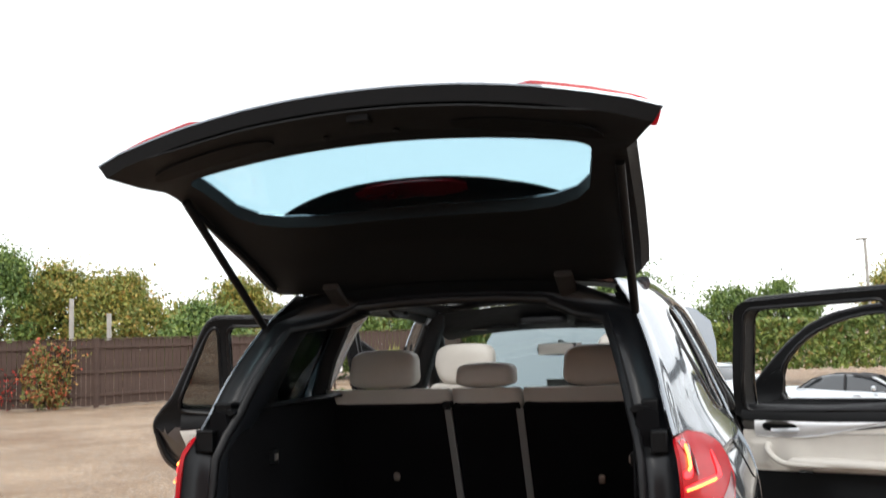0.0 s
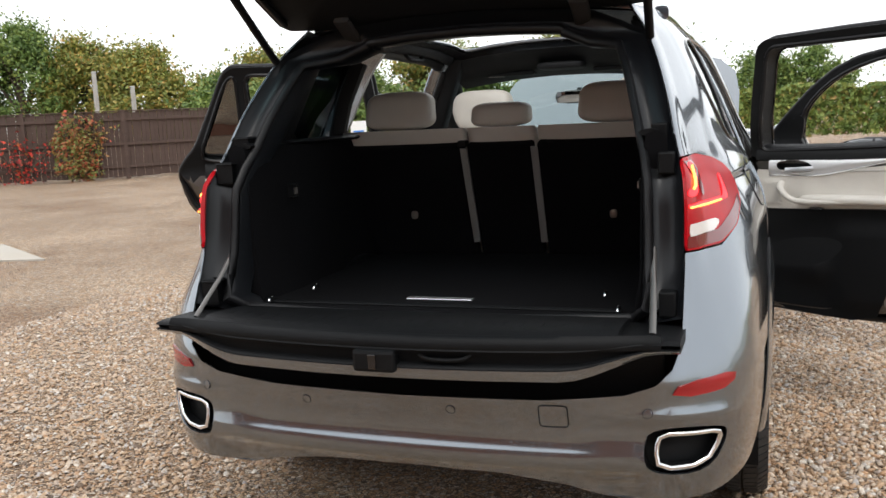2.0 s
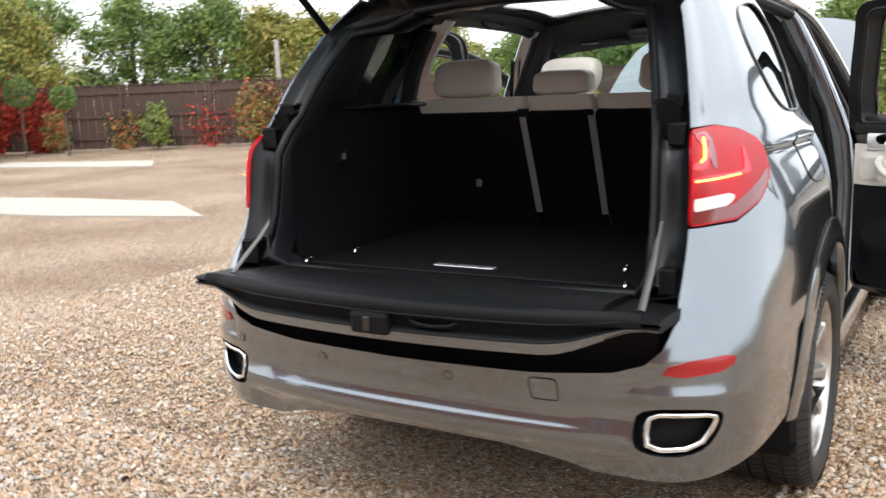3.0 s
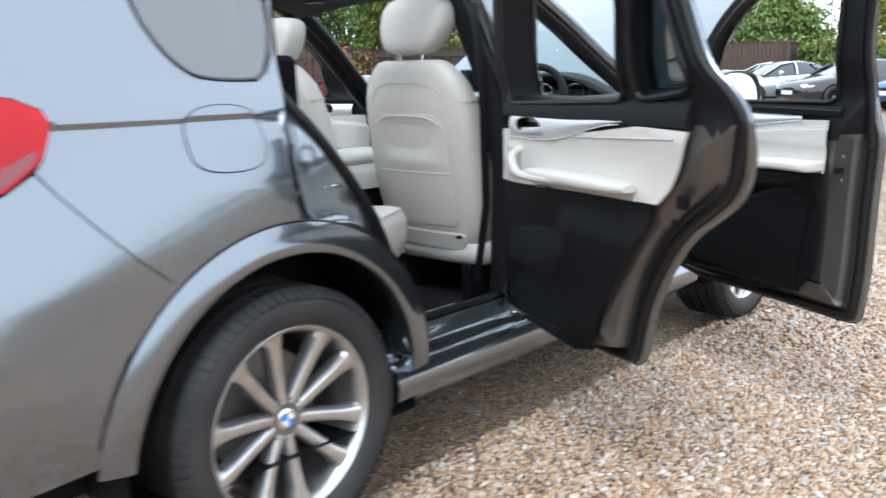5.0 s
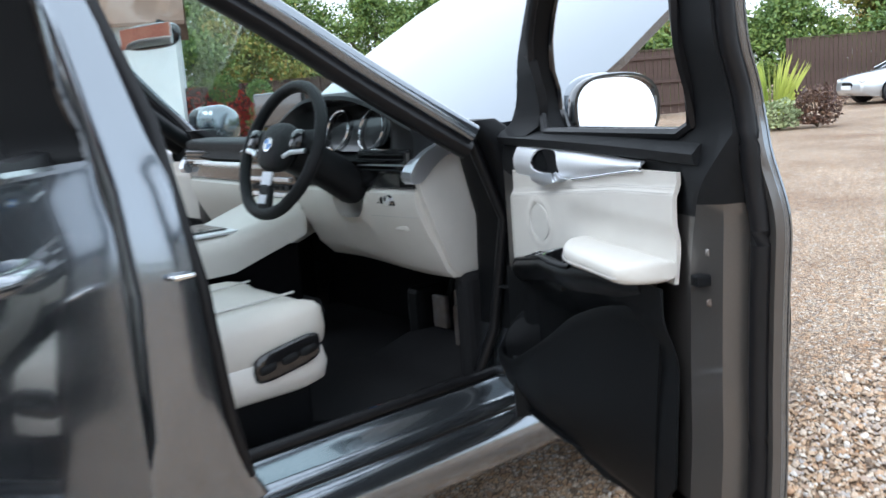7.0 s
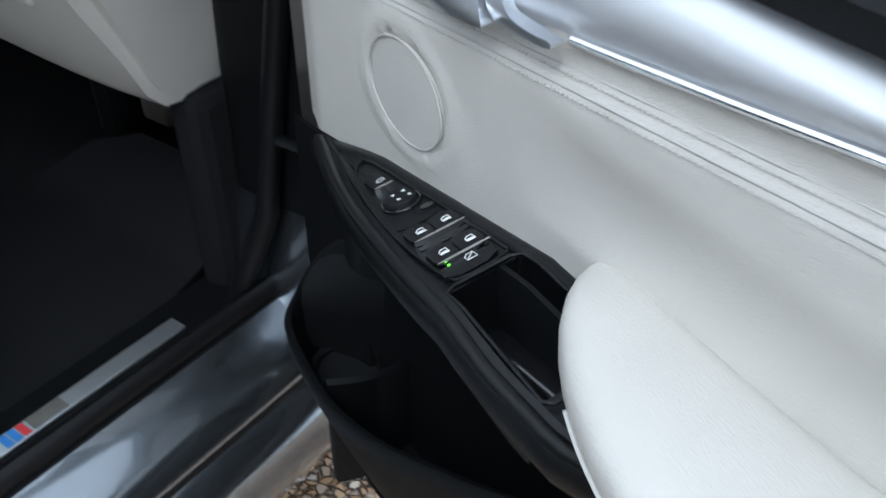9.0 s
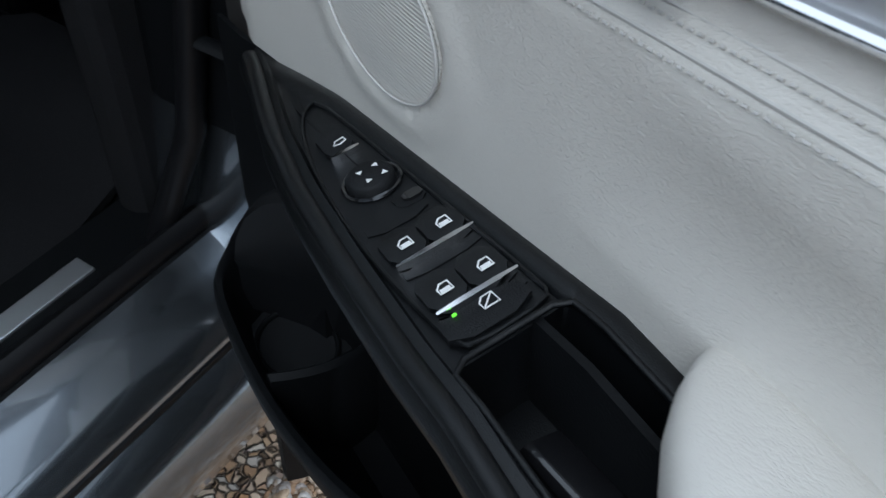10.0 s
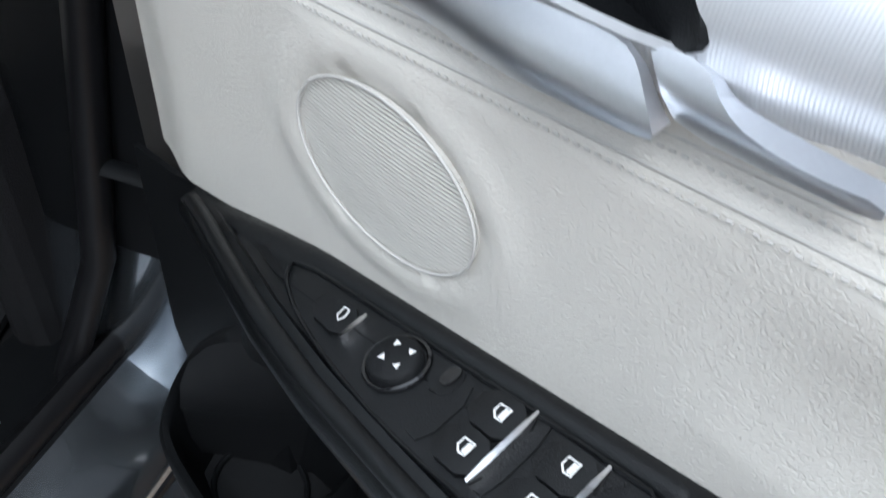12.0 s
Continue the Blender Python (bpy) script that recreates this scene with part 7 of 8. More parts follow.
con = part("centre_console", loft([cons_ring(y, h, t) for y, h, t in ((0.90, 0.105, 0.83), (0.92, 0.11, 0.90), (1.0, 0.115, 0.92), (1.30, 0.12, 0.92), (1.34, 0.13, 0.86), (1.7, 0.15, 0.87), (1.95, 0.16, 0.95))], M_CREAM_PLAIN), car, "cream centre console with a black rear panel")
part("console_base", block(-0.10, 0.92, 0.40, 0.10, 1.95, 0.80, M_CARPET, 0.01), con)
part("console_lid", moved(pillow((0.225, 0.40, 0.065), M_CREAM_FINE, (5, 3), 30, 8), Matrix.Translation((0.0, 1.12, 0.93))), con, "cream leather armrest lid")
part("rear_vents", block(-0.085, 0.885, 0.715, 0.085, 0.905, 0.875, M_GLOSS, 0.008), con)
for k in range(2):
    for j in range(4):
        part("vent_slat", block(-0.075 + 0.078 * k, 0.878, 0.775 + 0.022 * j, -0.003 + 0.078 * k, 0.892, 0.781 + 0.022 * j, M_SOFT, 0.001), con)
part("console_trim", block(-0.12, 1.36, 0.872, 0.12, 1.90, 0.882, M_RIBBED, 0.004), con)
part("selector_base", block(-0.09, 1.42, 0.882, 0.09, 1.72, 0.888, M_GLOSS, 0.004), con)
part("gear_selector", moved(pillow((0.05, 0.07, 0.10), M_GLOSS, (3, 3), 20, 10), Matrix.Translation((0.02, 1.58, 0.94))), con)
part("selector_cap", moved(pillow((0.03, 0.05, 0.02), M_CHROME, (3, 3), 16, 6), Matrix.Translation((0.02, 1.575, 0.99))), con)
part("control_dial", moved(pillow((0.045, 0.045, 0.03), M_CHROME, (2, 3), 20, 8), Matrix.Translation((0.075, 1.47, 0.90))), con)

# dashboard
dash = thing_part("dashboard", car, "dashboard, black above and cream below")


def dash_y(x):
    return 1.945 + 0.05 * (abs(x) / 0.78) ** 2


def dash_ring(x):
    """Past the driver's hood the section is a plain roll; under it the face falls back to the instruments."""
    hood = math.exp(-(abs(x - 0.36) / 0.30) ** 3)
    back = math.exp(-((x - 0.40) / 0.185) ** 6)
    y, top = dash_y(x), 1.128 + 0.125 * hood
    return [Vector((x, yy, z)) for yy, z in ((y + 0.005, 1.045), (y - 0.018 - 0.01 * back, 1.066), (y - 0.012 + 0.06 * back, 1.085), (y - 0.012 + 0.085 * back, lerp(1.090, top - 0.032, 0.5)), (y - 0.012 + 0.075 * back, top - 0.032), (y - 0.018 - 0.012 * back, top - 0.014),
                                             (y - 0.012 - 0.014 * back, top - 0.004), (y + 0.015, top + 0.003), (y + 0.09, top + 0.004), (y + 0.20, top - 0.02 - 0.03 * hood), (y + 0.34, 1.10), (y + 0.40, 1.06), (y + 0.40, 0.95), (y + 0.05, 0.98))]


part("dash_top", loft([dash_ring(x) for x in np.linspace(-0.70, 0.70, 57)], M_SOFT), dash, "black soft dashboard top")


def dash_mid(x):
    y = dash_y(x)
    return [Vector((x, y - d, z)) for d, z in ((0.0, 1.05), (0.012, 1.043), (0.014, 0.995), (0.0, 0.985), (-0.08, 0.985), (-0.08, 1.05))]


part("dash_band", loft([dash_mid(x) for x in np.linspace(-0.695, 0.695, 41)], M_GLOSS), dash)
part("dash_trim", tube([(x, dash_y(x) - 0.017, 1.046) for x in np.linspace(-0.70, 0.16, 26)], 0.006, 0.010, M_RIBBED, 8), dash, "silver dashboard strip")


def knee_ring(x):
    """The lower panel; round the steering column its top edge dips."""
    y = dash_y(x)
    edge = 0.992 - 0.085 * math.exp(-((x - 0.42) / 0.072) ** 6)
    low = 0.735 + 0.03 * smooth01((0.66 - abs(x)) / 0.4)
    return [Vector((x, yy, min(z, edge))) for yy, z in ((y - 0.005, 0.992), (y - 0.020, 0.980), (y - 0.016, 0.94), (y + 0.010, 0.88), (y + 0.048, 0.81), (y + 0.072, low + 0.022), (y + 0.095, low), (y + 0.15, low - 0.006), (y + 0.22, low + 0.02), (y + 0.22, 0.992))]


part("knee_panel", loft([knee_ring(x) for x in np.linspace(0.16, 0.695, 48)], M_CREAM), dash, "cream lower dashboard panel")
part("glove_box", loft([knee_ring(x) for x in np.linspace(-0.695, -0.16, 24)], M_CREAM), dash, "cream glove box")
for s in (1, -1):
    end = rounded(dense([(1.968, 1.03), (2.04, 1.085), (2.125, 1.100), (2.15, 1.05), (2.165, 0.90), (2.165, 0.78), (2.15, 0.748), (2.10, 0.738), (2.066, 0.765), (2.048, 0.81), (2.012, 0.89), (1.978, 0.975)], 0.05), 1)
    part("dash_end", sheet(end, lambda y, z: (s * (0.698 + 0.018 * math.sin(math.pi * min(1, max(0, (z - 0.72) / 0.4)))), y, z), M_CREAM_PLAIN, 0.03, 0.03, flip=s < 0), dash, "cream dashboard end panel")
    cheek = rounded(dense([(1.936, 1.030), (1.944, 1.008), (1.980, 1.008), (2.02, 1.050), (2.07, 1.076), (2.126, 1.085), (2.118, 1.120), (2.06, 1.114), (2.00, 1.092), (1.96, 1.066)], 0.03), 1)
    part("end_trim", sheet(cheek, lambda y, z: (s * (0.720 + 0.004 * math.sin(math.pi * min(1, max(0, (z - 1.01) / 0.12)))), y, z), M_ALU, 0.012, 0.04, flip=s < 0), dash, "silver trim on the dashboard end")
    vx = s * 0.575
    part("air_vent", block(vx - 0.115, 1.954, 1.030, vx + 0.115, 2.02, 1.098, M_GLOSS, 0.010), dash)
    for j in range(4):
        part("vent_slat", block(vx - 0.105, 1.946, 1.040 + 0.014 * j, vx + 0.105, 1.965, 1.044 + 0.014 * j, M_ALU if j == 1 else M_SOFT, 0.001), dash)
part("light_switch", block(0.510, 1.957, 0.942, 0.620, 2.00, 0.980, M_GLOSS, 0.008), dash, "light switch panel")
part("light_knob", moved(lathe([(0, 0.012), (0.014, 0.011), (0.017, 0.0), (0, 0)], M_CHROME, 20), Matrix.Translation((0.597, 1.957, 0.961)) @ Matrix.Rotation(radians(-90), 4, "Z")), dash)
for j in range(3):
    part("switch_button", block(0.520 + 0.017 * j, 1.952, 0.950, 0.534 + 0.017 * j, 1.960, 0.972, M_SOFT, 0.002), dash)
part("knee_groove", tube([(x, dash_y(x) - 0.004, 0.915) for x in np.linspace(0.50, 0.69, 12)], 0.002, 0.002, M_STITCH, 6), dash)
part("bonnet_release", block(0.57, 1.982, 0.872, 0.63, 2.02, 0.892, M_CREAM_PLAIN, 0.006), dash)
part("centre_console_panel", loft([[Vector((x, 1.925 + dy, z)) for x, dy, z in ((-0.155, 0, 1.04), (0.155, 0, 1.04), (0.155, 0.02, 0.90), (-0.155, 0.02, 0.90))], [Vector((x, 2.06, z)) for x, z in ((-0.155, 1.04), (0.155, 1.04), (0.155, 0.90), (-0.155, 0.90))]], M_GLOSS, smooth=False), dash)
for k in (-1, 1):
    part("air_vent", block(k * 0.075 - 0.068, 1.905, 1.055, k * 0.075 + 0.068, 1.93, 1.10, M_GLOSS, 0.006), dash)
    for j in range(3):
        part("vent_slat", block(k * 0.075 - 0.06, 1.897, 1.064 + 0.013 * j, k * 0.075 + 0.06, 1.91, 1.067 + 0.013 * j, M_SOFT, 0.001), dash)
for j in range(2):
    part("radio_strip", block(-0.13, 1.921 + 0.007 * j, 1.00 - 0.05 * j, 0.13, 1.93 + 0.007 * j, 1.012 - 0.05 * j, M_ALU, 0.002), dash)
    for k in range(7):
        part("radio_button", block(-0.12 + 0.036 * k, 1.921 + 0.008 * j, 0.972 - 0.045 * j, -0.092 + 0.036 * k, 1.931 + 0.008 * j, 0.988 - 0.045 * j, M_SOFT, 0.002), dash)
part("display", block(-0.16, 1.985, 1.165, 0.15, 2.00, 1.275, M_GLOSS, 0.006), dash, "black free-standing screen")
part("instrument_panel", sheet(rounded([(-0.155, -0.06), (0.155, -0.06), (0.17, 0.02), (0.12, 0.068), (-0.12, 0.068), (-0.17, 0.02)], 2), lambda u, v: (0.41 + u, 1.995 + 0.35 * v, 1.150 + v), M_GLOSS, 0.03, 0.004), dash)
for u in (-0.085, 0.085):
    part("dial", tube([(0.41 + u + 0.055 * math.cos(t), 1.988 + 0.35 * 0.055 * math.sin(t), 1.150 + 0.055 * math.sin(t)) for t in np.linspace(0, 2 * math.pi, 32)[:-1]], 0.003, 0.003, M_CHROME, 6, True, up=(0, 1, 0)), dash)

# steering wheel
wheel_m = Matrix.Translation((0.42, 1.745, 1.12)) @ Matrix.Rotation(radians(-24), 4, "X")
sw = part("steering_wheel", tube([(0.182 * math.cos(t), 0, 0.176 * math.sin(t) - 0.004 * (math.sin(t) < -0.8)) for t in np.linspace(0, 2 * math.pi, 64)[:-1]], 0.0165, 0.0165, M_SOFT, 12, True, up=(0, 1, 0)), car, "black leather three-spoke steering wheel", wheel_m)
part("airbag", pillow((0.165, 0.06, 0.135), M_SOFT, (2.4, 2.6), 28, 12, lambda x, y, z: (x, y - 0.01, z)), sw)
part("hub_emblem", sheet(oval(0, 0, 0.021, 0.021, 24), lambda u, v: (u, -0.0425, v), M_CHROME, 0.01, 0.003), sw)
for k in range(4):
    pts = [(0, 0)] + [(0.016 * math.cos(math.pi / 2 * (k + j / 6)), 0.016 * math.sin(math.pi / 2 * (k + j / 6))) for j in range(7)]
    part("emblem_quarter", sheet(pts, lambda u, v: (u, -0.0435, v), M_BLUE if k % 2 else M_WHITE, 0.01, 0.0006), sw)
for x0, z0, x1, z1 in ((0.07, 0.02, 0.175, 0.025), (-0.07, 0.02, -0.175, 0.025)):
    part("spoke", tube([(x0, -0.012, z0), (lerp(x0, x1, 0.5), -0.012, z0), (x1, 0.0, z1)], 0.010, 0.026, M_SOFT, 10, power=4), sw)
    part("wheel_switches", moved(pillow((0.05, 0.02, 0.055), M_GLOSS, (3, 3), 18, 8), Matrix.Translation((math.copysign(0.112, x0), -0.024, 0.018))), sw)
    part("spoke_trim", tube([(math.copysign(0.075, x0), -0.030, -0.03), (math.copysign(0.10, x0), -0.028, -0.018), (math.copysign(0.155, x0), -0.018, -0.01)], 0.004, 0.007, M_ALU, 8), sw)
part("lower_spoke", tube([(0, -0.01, -0.05), (0, -0.012, -0.11), (0, 0.0, -0.172)], 0.030, 0.010, M_SOFT, 10, power=4), sw)
part("spoke_trim", loft([[Vector((x, y, z)) for x, y, z in ((-0.026, -0.022, -0.07), (0.026, -0.022, -0.07), (0.026, -0.016, -0.07), (-0.026, -0.016, -0.07))], [Vector((x, y, z)) for x, y, z in ((-0.018, -0.016, -0.155), (0.018, -0.016, -0.155), (0.018, -0.010, -0.155), (-0.018, -0.010, -0.155))]], M_ALU), sw)
part("steering_column", tube([(0, 0.02, 0), (0, 0.16, -0.01), (0, 0.26, -0.03)], 0.06, 0.05, M_SOFT, 16, power=3), sw)
for s in (1, -1):
    part("column_stalk", tube([(0.05 * s, 0.05, 0.01), (0.12 * s, 0.045, 0.02), (0.165 * s, 0.035, 0.028)], 0.008, 0.010, M_SOFT, 8), sw)
# pedals and mats
for x, w, z in ((0.30, 0.035, 0.52), (0.43, 0.05, 0.55)):
    pd = part("pedal", block(x - w, 2.33, z - 0.05, x + w, 2.35, z + 0.06, M_STEEL, 0.006), car)
    part("pedal_arm", tube([(x, 2.36, z), (x, 2.42, z + 0.15), (x, 2.46, z + 0.25)], 0.010, 0.010, M_BLACK, 8), pd)
part("accelerator", block(0.505, 2.22, 0.43, 0.545, 2.235, 0.60, M_STEEL, 0.006), car, m=Matrix.Translation((0, 0, 0)))
part("foot_rest", block(0.16, 2.30, 0.41, 0.24, 2.42, 0.60, M_BLACK, 0.02), car)
part("kick_panel", block(0.66, 2.10, 0.42, 0.72, 2.46, 0.74, M_MAT, 0.02), car)
part("kick_panel", block(-0.72, 2.10, 0.42, -0.66, 2.46, 0.74, M_CARPET, 0.02), car)
for x in (0.40, -0.40):
    for y0, y1 in ((1.62, 2.26), (0.86, 1.20)):
        tagged(part("floor_mat", sheet(rounded([(x - 0.24, y0), (x + 0.24, y0), (x + 0.25, y1), (x - 0.22, y1)], 2), lambda u, v: (u, v, 0.412 + 0.10 * smooth01((v - 2.1) / 0.2)), M_MAT, 0.06, 0.01)), "black carpet car mat on the cabin floor", "car mat", "car mats")

# ---- round the yard ----
def leaf_material(name, stops, rough=0.55):
    m = bpy.data.materials.new(name)
    m.use_nodes = True
    nt = m.node_tree
    b = nt.nodes["Principled BSDF"]
    geo, tc = nt.nodes.new("ShaderNodeNewGeometry"), nt.nodes.new("ShaderNodeTexCoord")
    tint = stone_tint(nt, geo.outputs["Random Per Island"], stops)
    broad = nt.nodes.new("ShaderNodeTexNoise")
    broad.inputs["Scale"].default_value = 0.9
    nt.links.new(tc.outputs["Object"], broad.inputs["Vector"])
    shade = stone_tint(nt, broad.outputs["Fac"], [(0.35, (0.75, 0.8, 0.7)), (0.65, (1.25, 1.15, 1.0))])
    mul = nt.nodes.new("ShaderNodeMix")
    mul.data_type, mul.blend_type = "RGBA", "MULTIPLY"
    mul.inputs["Factor"].default_value = 1.0
    nt.links.new(tint, mul.inputs["A"])
    nt.links.new(shade, mul.inputs["B"])
    nt.links.new(mul.outputs["Result"], b.inputs["Base Color"])
    b.inputs["Roughness"].default_value = rough
    b.inputs["Transmission Weight"].default_value = 0.0
    return m


M_LEAF = leaf_material("green_leaves", [(0.000, (0.060, 0.111, 0.031)), (0.500, (0.128, 0.212, 0.051)), (1.000, (0.221, 0.289, 0.076))])
M_LEAF_WARM = leaf_material("turning_leaves", [(0.000, (0.112, 0.160, 0.035)), (0.500, (0.240, 0.264, 0.064)), (0.850, (0.384, 0.320, 0.080)), (1.000, (0.448, 0.256, 0.080))])
M_LEAF_HEDGE = leaf_material("hedge_leaves", [(0.000, (0.080, 0.136, 0.032)), (0.500, (0.160, 0.232, 0.056)), (0.900, (0.256, 0.288, 0.080)), (1.000, (0.352, 0.208, 0.080))])
M_LEAF_RED = leaf_material("red_creeper_leaves", [(0.000, (0.224, 0.017, 0.017)), (0.500, (0.476, 0.028, 0.028)), (0.850, (0.630, 0.070, 0.035)), (1.000, (0.168, 0.168, 0.042))])
M_LEAF_MIX = leaf_material("autumn_shrub_leaves", [(0.000, (0.120, 0.165, 0.045)), (0.450, (0.255, 0.240, 0.075)), (0.750, (0.420, 0.150, 0.068)), (1.000, (0.510, 0.075, 0.053))])
M_LEAF_LIME = leaf_material("yellow_green_blades", [(0.000, (0.168, 0.264, 0.036)), (0.500, (0.288, 0.396, 0.060)), (1.000, (0.480, 0.528, 0.132))])
M_LEAF_GREY = leaf_material("grey_green_leaves", [(0.000, (0.182, 0.234, 0.117)), (1.000, (0.351, 0.403, 0.234))])
M_LEAF_PURPLE = leaf_material("purple_leaves", [(0.0, (0.06, 0.03, 0.028)), (1.0, (0.16, 0.09, 0.06))])
M_BARK = mat("bark", (0.11, 0.085, 0.06), 0.9, vary=0.35, scale=12, bump=0.8, bump_scale=30)
M_BOARD = mat("weathered_brown_boards", (0.070, 0.043, 0.034), 0.85, vary=0.3, scale=7, second=(0.105, 0.068, 0.054), second_scale=1.3, bump=0.5, bump_scale=60)
M_SLAB = mat("pale_concrete", (0.42, 0.39, 0.345), 0.85, vary=0.12, scale=25, second=(0.42, 0.37, 0.30), second_scale=1.2, bump=0.3, bump_scale=120)
RNG = np.random.default_rng(17)


def leaves(name, centres, size, material, rng=RNG):
    """Small folded leaves, each of two triangles, at the places given."""
    n = len(centres)
    d = rng.normal(0, 1, (n, 3))
    d /= np.linalg.norm(d, axis=1)[:, None]
    e = np.cross(d, rng.normal(0, 1, (n, 3)))
    e /= np.linalg.norm(e, axis=1)[:, None]
    s = (size * rng.uniform(0.6, 1.35, n))[:, None]
    up = np.cross(d, e)
    quad = np.stack([centres - d * s, centres + e * s * 0.55 + up * s * 0.15, centres + d * s, centres - e * s * 0.55 + up * s * 0.15], 1)
    co = quad.reshape(-1, 3)
    k = np.arange(n)[:, None] * 4
    fa = np.concatenate([k + np.array([0, 1, 2]), k + np.array([0, 2, 3])], 1).reshape(-1, 3)
    me = bpy.data.meshes.new(name)
    me.vertices.add(len(co))
    me.vertices.foreach_set("co", co.astype(np.float32).ravel())
    me.loops.add(fa.size)
    me.loops.foreach_set("vertex_index", fa.astype(np.int32).ravel())
    me.polygons.add(len(fa))
    me.polygons.foreach_set("loop_start", np.arange(0, fa.size, 3, dtype=np.int32))
    me.polygons.foreach_set("loop_total", np.full(len(fa), 3, np.int32))
    me.update(calc_edges=True)
    me.polygons.foreach_set("use_smooth", np.zeros(len(fa), bool))
    me.materials.append(material)
    return me


def tree(x, y, height, spread, material, seed, label, count=5200, leaf=0.13, clumps=34, low=0.22):
    rng = np.random.default_rng(seed)
    t = thing("tree", label, "tree", "trees round the yard", Matrix.Translation((x, y, 0)))
    lean = rng.normal(0, 0.25, 2)
    trunk = spline([(0, 0, -0.05), (lean[0] * 0.3, lean[1] * 0.3, height * 0.3), (lean[0], lean[1], height * 0.8)], 5)
    part("trunk", tube(trunk, 0.045 * height, 0.045 * height, M_BARK, 9, up=(1, 0, 0), taper=lambda f: 1 - 0.85 * f), t)
    heads = []
    for k in range(clumps):
        h = low + (1 - low) * rng.uniform(0, 1) ** 0.8
        r = spread * math.sin(math.pi * min(0.97, 0.18 + 0.80 * h)) ** 0.7 * math.sqrt(rng.uniform(0.1, 1))
        a = rng.uniform(0, 2 * math.pi)
        heads.append((lean[0] * h + r * math.cos(a), lean[1] * h + r * math.sin(a), height * h * rng.uniform(0.9, 1.0), spread * rng.uniform(0.22, 0.42)))
    for hx, hy, hz, _ in heads[:9]:
        st = trunk[int(len(trunk) * min(0.7, max(0.25, hz / height - 0.25)))]
        part("limb", tube(spline([st, lerp(st, Vector((hx, hy, hz)), 0.5) + Vector((0, 0, 0.06 * height)), (hx, hy, hz)], 3), 0.014 * height, 0.014 * height, M_BARK, 6, taper=lambda f: 1 - 0.8 * f), t)
    pts = []
    for hx, hy, hz, r in heads:
        n = count // clumps
        d = rng.normal(0, 1, (n, 3))
        d /= np.linalg.norm(d, axis=1)[:, None]
        rad = r * np.abs(rng.normal(0, 0.60, (n, 1))) * np.array([[1.2, 1.2, 0.85]])
        pts.append(np.array([[hx, hy, hz]]) + d * rad)
    part("crown", leaves("crown", np.concatenate(pts), leaf, material, rng), t)


def shrub(x, y, height, spread, material, seed, label, count=1500, leaf=0.05, name="shrub", m=None):
    rng = np.random.default_rng(seed)
    t = thing(name, label, "shrub", m=m or Matrix.Translation((x, y, 0)))
    d = rng.normal(0, 1, (count, 3))
    d /= np.linalg.norm(d, axis=1)[:, None]
    lump = 1 + 0.22 * np.sin(d[:, :1] * 5 + seed) * np.sin(d[:, 1:2] * 6) + 0.15 * np.sin(d[:, 2:] * 9)
    p = d * rng.uniform(0.35, 1, (count, 1)) ** 0.5 * lump * np.array([[spread, spread, height / 2]]) + np.array([[0, 0, height / 2]])
    p[:, 2] = np.abs(p[:, 2])
    part("foliage", leaves("foliage", p, leaf, material, rng), t)
    for k in range(5):
        a = 2 * math.pi * k / 5
        part("stem", tube([(0, 0, -0.02), (0.25 * spread * math.cos(a), 0.25 * spread * math.sin(a), height * 0.35), (0.6 * spread * math.cos(a), 0.6 * spread * math.sin(a), height * 0.75)], 0.012, 0.012, M_BARK, 5), t)
    return t


# board fences: posts, rails and upright boards, panel by panel
def fence(x0, y0, x1, y1, height, label, rails=True):
    L = math.hypot(x1 - x0, y1 - y0)
    f = thing("fence", label, "fence", "board fences round the yard", Matrix.Translation((x0, y0, 0)) @ Matrix.Rotation(math.atan2(y1 - y0, x1 - x0), 4, "Z"))
    rng = np.random.default_rng(int(abs(x0 * 10)))
    boards = [block(-0.06, -0.011, 0.05, 0.06, 0.011, height - 0.02, M_BOARD, 0.003, 1) for _ in range(2)]
    k, u = 0, 0.07
    while u < L:
        part("board", boards[k % 2], f, m=Matrix.Translation((u, 0.012 * (k % 2) + float(rng.normal(0, 0.002)), float(rng.normal(0, 0.008)))))
        u += 0.128
        k += 1
    post = block(-0.05, -0.075, -0.1, 0.05, -0.012, height + 0.03, M_BOARD, 0.005, 1)
    rail = block(0, -0.055, -0.04, 1.0, -0.012, 0.04, M_BOARD, 0.004, 1)
    n = max(1, round(L / 2.75))
    for j in range(n + 1):
        part("post", post, f, m=Matrix.Translation((L * j / n, -0.002, 0)))
    if rails:
        for z in (0.35, height * 0.52, height - 0.22):
            for j in range(n):
                part("rail", rail, f, m=Matrix.Translation((L * j / n, 0, z)) @ Matrix.Diagonal((L / n, 1, 1, 1)))
    cap = part("capping", block(0, -0.04, height - 0.01, L, 0.035, height + 0.02, M_BOARD, 0.004, 1), f)
    return f


fence(-25.2, 12.35, -16.0, 17.7, 1.9, "weathered dark brown board fence with posts and rails")
fence(-16.0, 17.7, -13.2, 23.0, 1.9, "weathered dark brown board fence at the yard's corner")
fence(-12.2, 26.7, -8.6, 28.4, 1.95, "plain dark brown board fence behind the parked cars", rails=False)
fence(-8.6, 28.4, -9.4, 31.5, 1.95, "dark brown board fence running back from the corner", rails=False)


